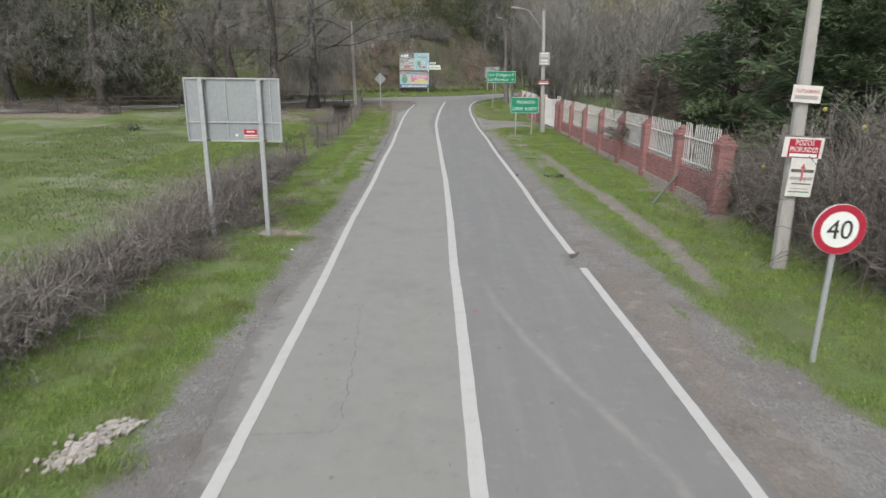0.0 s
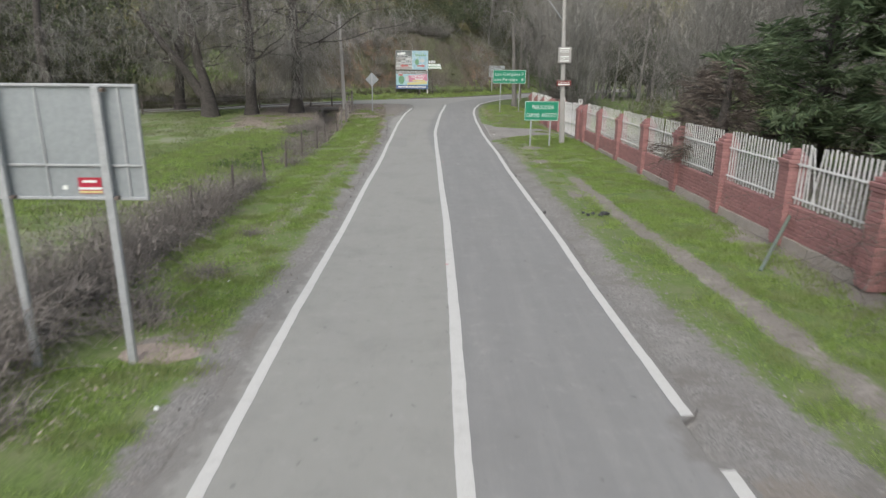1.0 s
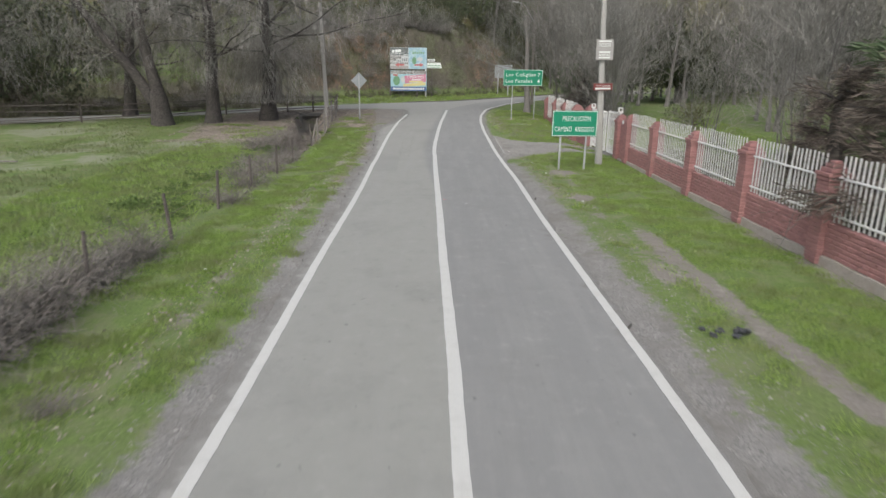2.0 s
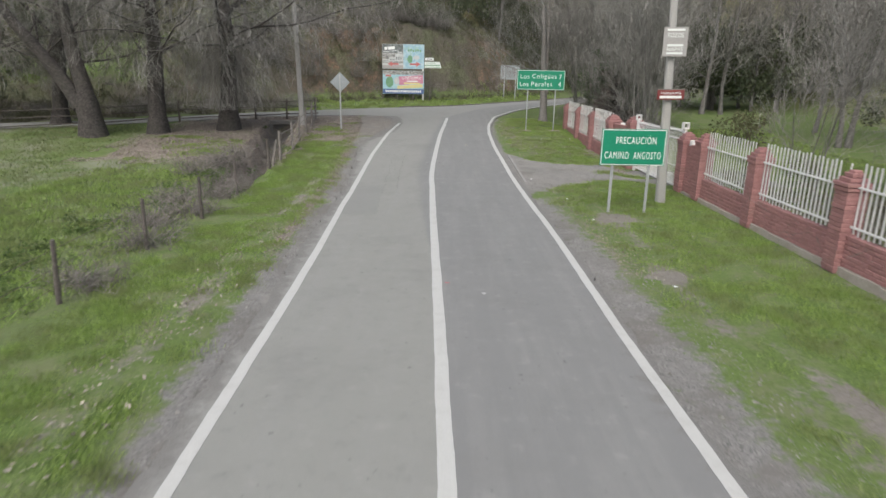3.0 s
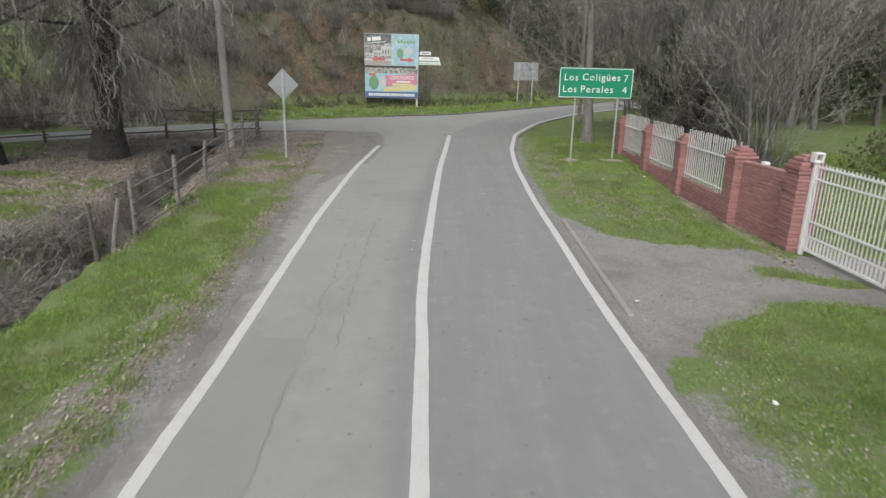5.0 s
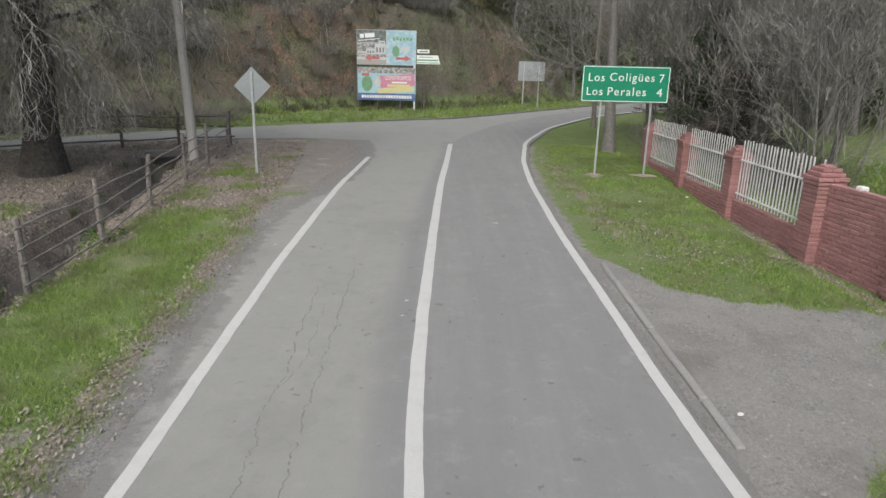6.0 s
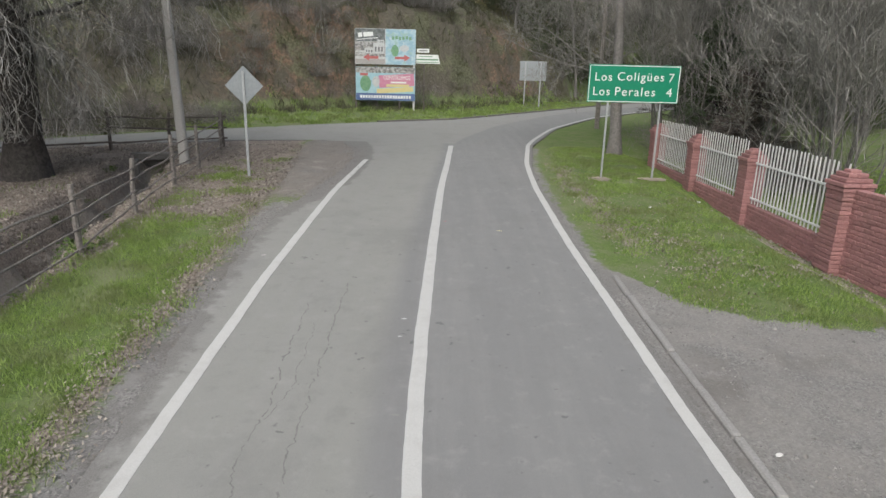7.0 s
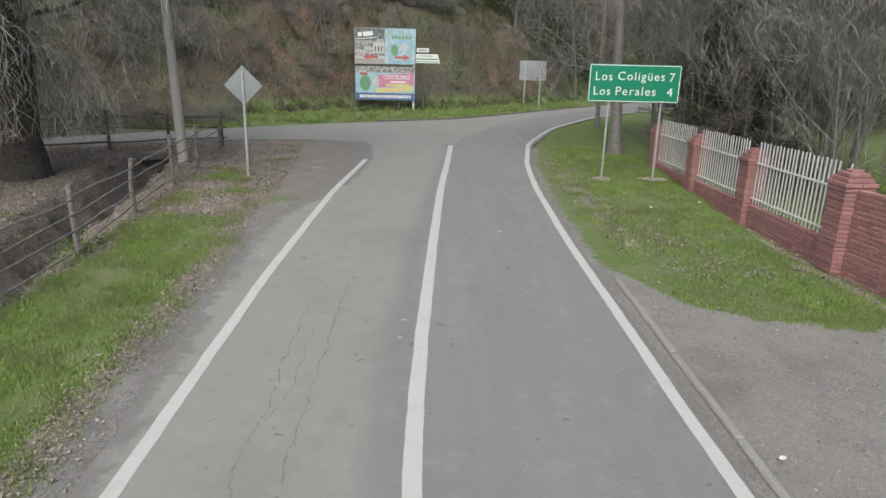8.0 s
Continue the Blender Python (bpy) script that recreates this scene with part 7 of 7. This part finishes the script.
whole("field_grass", fast_mesh("field_grass", W, np.arange(len(W)).reshape(-1, 3), M_fieldblade), None, pose(0, 0, 0), "short dull green grass of the open field", "grass", kind="stuff")
whole("grass", fast_mesh("grass", V, np.arange(len(V)).reshape(-1, 3), M_blade), None, pose(0, 0, 0), "fresh green grass tufts on the verges and field", "grass", kind="stuff")


def flat_bits(g, x, y, size, lift, tilt):
    """Small crooked four-cornered leaves or chips lying about."""
    n = len(x)
    z = land(x, y) + lift
    c = np.stack([x, y, z], 1)
    a = g.uniform(0, 2 * np.pi, n)
    u = np.stack([np.cos(a), np.sin(a), g.normal(0, tilt, n)], 1) * size[:, None]
    v = np.stack([-np.sin(a), np.cos(a), g.normal(0, tilt, n)], 1) * (size * g.uniform(0.35, 0.75, n))[:, None]
    V = np.stack([c - u, c + v * 0.9, c + u, c - v], 1)
    return V.reshape(-1, 3)


n = 75000
xs_, ys_ = g.uniform(-17, -4.9, n), g.uniform(52, 70, n)
ok = (xs_ < np.interp(ys_, [56, 62, 66, 70], [-5.6, -5.1, -5.4, -6.1])) & (wave(xs_, ys_, 0.9, 6) > -0.5 + 0.9 * ((ys_ < 58.5) & (xs_ > -7.3)) + 0.5 * (ys_ < 56) )
bits = [flat_bits(g, xs_[ok], ys_[ok], g.uniform(0.018, 0.04, ok.sum()), 0.02, 0.5)]
n = 9500
ys_ = 36 + 28 * g.beta(2.2, 1.2, n)
xs_ = shoulder_l(ys_) - 0.2 + 0.15 * wave(ys_, 0 * ys_, 0.9, 2) + g.normal(0, 0.2, n) + (g.random(n) < 0.15) * g.normal(-0.3, 0.4, n)
bits.append(flat_bits(g, xs_, ys_, g.uniform(0.011, 0.032, n), 0.03, 0.5))
n = 8000
ys_ = g.uniform(38, 69, n)
xs_ = np.interp(ys_, [38, 46, 56, 68], [3.95, 4.0, 4.3, 3.8]) + g.normal(0, 0.6, n) + (g.random(n) < 0.3) * g.uniform(0, 2.6, n)
ok = ~in_drive(xs_, ys_) & (xs_ > shoulder_r(ys_) - 0.2)
bits.append(flat_bits(g, xs_[ok], ys_[ok], g.uniform(0.01, 0.03, ok.sum()), 0.04, 0.5))
n = 2600
ys_ = g.uniform(14, 50, n)
xs_ = shoulder_strip(ys_) - 0.15 + 0.3 * wave(ys_, 0 * ys_, 1.3, 4) + g.normal(0, 0.35, n)
bits.append(flat_bits(g, xs_, ys_, g.uniform(0.015, 0.04, n), 0.04, 0.5))
n = 1600
ys_ = g.uniform(52, 62, n)
xs_ = g.normal(7.65, 0.22, n)
bits.append(flat_bits(g, xs_, ys_, g.uniform(0.02, 0.045, n), 0.03, 0.5))
for n, cx, cy, w in ((2100, lambda u: 3.75 - 0.1 * u + 0.3 * wave(u * 9, 0 * u, 1.3, 4), lambda u: 57 + 9.5 * u, 0.26), (1100, lambda u: 4.0 + 4.2 * u, lambda u: 55.75 + 0.4 * wave(u * 4, 0 * u, 0.9, 3), 0.22), (1900, lambda u: 7.8 + 0.1 * u, lambda u: 54.5 + 7 * u, 0.2), (800, lambda u: 4.1 + 1.6 * u, lambda u: 56.2 + 2.2 * (1 - u), 0.4), (900, lambda u: 4.6 + 3.0 * u, lambda u: 58.2 + 4.5 * u, 0.9)):
    u = g.random(n)
    xs_, ys_ = cx(u) + g.normal(0, w, n), cy(u) + g.normal(0, w, n)
    ok = (wave(xs_, ys_, 0.45, 7) + 0.5 * wave(xs_, ys_, 0.2, 3) > -0.25) & ~in_drive(xs_, ys_) & (xs_ > shoulder_r(ys_) - 0.2) & (xs_ < 8.2)
    bits.append(flat_bits(g, xs_[ok], ys_[ok], g.uniform(0.012, 0.034, ok.sum()), 0.05, 0.4))
V = np.concatenate(bits)
whole("fallen_leaves", fast_mesh("fallen_leaves", V, np.arange(len(V)).reshape(-1, 4), M_litter), None, pose(0, 0, 0), "dry brown leaves fallen under the trees and along the verge", "fallen leaves", kind="stuff")


def stones(g, x, y, s):
    n = len(x)
    z = land(x, y)
    base = np.array([(1, 0, 0), (-0.5, 0.87, 0), (-0.5, -0.87, 0), (0.1, 0.1, 0.8)])
    a = g.uniform(0, 6.28, n)
    k = base[None] * s[:, None, None] * g.uniform(0.6, 1.3, (n, 4, 1))
    X = k[..., 0] * np.cos(a)[:, None] - k[..., 1] * np.sin(a)[:, None] + x[:, None]
    Y = k[..., 0] * np.sin(a)[:, None] + k[..., 1] * np.cos(a)[:, None] + y[:, None]
    V = np.stack([X, Y, k[..., 2] + z[:, None] - 0.004], -1).reshape(-1, 3)
    F = (np.arange(n) * 4)[:, None, None] + np.array([(0, 1, 3), (1, 2, 3), (2, 0, 3)])[None]
    return V, F.reshape(-1, 3)


n = 26000
ys_ = g.uniform(2, 50, n)
left_side = g.random(n) < 0.4
xl = np.interp(ys_, EDGE_L_Y, EDGE_L_X)
xr = np.interp(ys_, RIGHT_Y, RIGHT_X) + 0.25
so = shoulder_r(ys_)
xs_ = np.where(left_side, xl - 0.05 - g.beta(1.2, 1.6, n) * (xl - shoulder_l(ys_) + 0.5), xr + g.beta(1.6, 1.0, n) * (so - xr + 0.5))
m2 = 7000
dx_, dy_ = g.uniform(3.1, 8.2, m2), g.uniform(48.4, 54.4, m2)
ok = in_drive(dx_, dy_)
xs_, ys_ = np.r_[xs_, dx_[ok]], np.r_[ys_, dy_[ok]]
m3 = 4000
ay_ = g.uniform(54, 70, m3)
xs_, ys_ = np.r_[xs_, np.interp(ay_, EDGE_L_Y, EDGE_L_X) + g.normal(-0.1, 0.28, m3)], np.r_[ys_, ay_]
V, F = stones(g, xs_, ys_, np.exp(g.normal(-4.35, 0.42, len(xs_))))
whole("loose_gravel", fast_mesh("loose_gravel", V, F, M_stone), None, pose(0, 0, 0), "loose grey gravel on the road shoulders and driveway", "gravel", kind="stuff")

# ---- litter and rubble ----
rubble = thing("tile_rubble", pose(-4.17, 6.58, gz(-4.17, 6.58)), "heap of broken pale tiles dumped in the grass", "rubble")
R = random.Random(44)
for i in range(240):
    t = R.uniform(-1, 1)
    px, py = 0.2 * t + R.gauss(0, 0.11), 0.48 * t + R.gauss(0, 0.08)
    w = R.uniform(0.02, 0.07)
    ring = [(w * R.uniform(0.6, 1.2) * math.cos(a), w * R.uniform(0.5, 1.0) * math.sin(a)) for a in np.linspace(0, 2 * math.pi, R.choice((4, 5, 6)) + 1)[:-1]]
    k = len(ring)
    sh = Shape().add([(x, y, 0.014) for x, y in ring] + [(x, y, -0.01) for x, y in ring], [tuple(range(k)), tuple(range(2 * k - 1, k - 1, -1))] + [(j, k + j, k + (j + 1) % k, (j + 1) % k) for j in range(k)])
    part("tile_shard", sh, M_rubble, rubble, at=pose(px, py, 0.02 + 0.05 * max(0, 1 - abs(t)) * R.random(), R.uniform(-16, 16), R.uniform(-16, 16), R.uniform(0, 360)))
junk = thing("discarded_tyre_scraps", pose(4.75, 26.6, gz(4.75, 26.6)), "torn black plastic scraps lying on the shoulder", "litter")
for i in range(7):
    part("scrap", Shape().blob((0, 0, 0), (R.uniform(0.06, 0.16), R.uniform(0.05, 0.1), R.uniform(0.03, 0.08)), i, 8, 5, 0.4), M_plastic_dark, junk, at=pose(R.gauss(0, 0.2), R.gauss(0, 0.12), 0.05, R.uniform(-20, 20), R.uniform(-30, 30), R.uniform(0, 360)))
field_junk = thing("brush_pile", pose(-22.4, 45.5, gz(-22.4, 45.5)), "dark cut branches and a pale plank lying in the field", "brush pile")
part("branches", bramble(91, 26, 0.5, 0.5, 0.03, 0.6, 2), M_plastic_dark, field_junk, at=pose(0, 0, 0, 0, 0, 90))
part("plank", Shape().box((1.4, 0.1, 0.07), (2.2, 0.18, 0.05), cut=0.01), M_wood, field_junk)
for x, y, s, m, lab in ((4.04, 46.5, 0.07, M_letter, "crumpled white paper in the grass"), (4.6, 37.6, 0.06, M_letter, "white plastic scrap on the verge"), (3.27, 49.98, 0.06, M_board, "flat pale paper on the gravel driveway"), (-3.75, 14.9, 0.06, M_letter, "white plastic scrap beside the road"), (-4.5, 20.0, 0.05, M_letter, "white plastic scrap beside the road"),
                        (-3.9, 56.0, 0.09, M_concrete, "flat grey stone at the road edge"), (5.2, 60.5, 0.06, M_letter, "white plastic scrap on the verge"), (7.0, 61.7, 0.09, M_letter, "crumpled white paper in the grass"), (-5.4, 30.0, 0.05, M_letter, "white plastic scrap beside the road"), (4.25, 43.5, 0.06, M_letter, "crumpled white paper in the grass")):
    whole("litter_scrap", Shape().blob((0, 0, 0), (s * 0.75, s * 0.5, s * 0.22), int(x * 13 + y), 7, 5, 0.45), m, pose(x, y, gz(x, y) + 0.03 + s * 0.2, 0, 0, y * 33), lab, "litter")

# ---- the bricks of the wall: nearest as pieces, the rest joined ----
def brick_mesh(sz):
    return Shape().box((0, 0, 0), sz, cut=0.011).mesh("brick", M_brick)


near_jobs = [j for j in brick_jobs if j[2] < 27.0][:300]
rest = brick_jobs[len(near_jobs):] if all(j[2] < 27.0 for j in brick_jobs[:len(near_jobs)]) else [j for j in brick_jobs if not any(j is q for q in near_jobs)]
shared = {}
for m, sz, y in near_jobs:
    key = tuple(round(v * 40) / 40 if k < 2 else round(v, 3) for k, v in enumerate(sz))
    if key not in shared:
        shared[key] = brick_mesh(key)
    part("brick", shared[key], None, garden_wall, at=m @ Matrix.Diagonal((sz[0] / key[0], sz[1] / key[1], sz[2] / key[2], 1)))
joined = Shape()
for m, sz, y in rest:
    s1 = Shape().box((0, 0, 0), sz, cut=0.011)
    joined.add([m @ Vector(p) for p in s1.v], s1.f)
ob = part("brickwork", joined, M_brick, garden_wall, "rows of rough red bricks")
tagged(ob, kind="stuff")
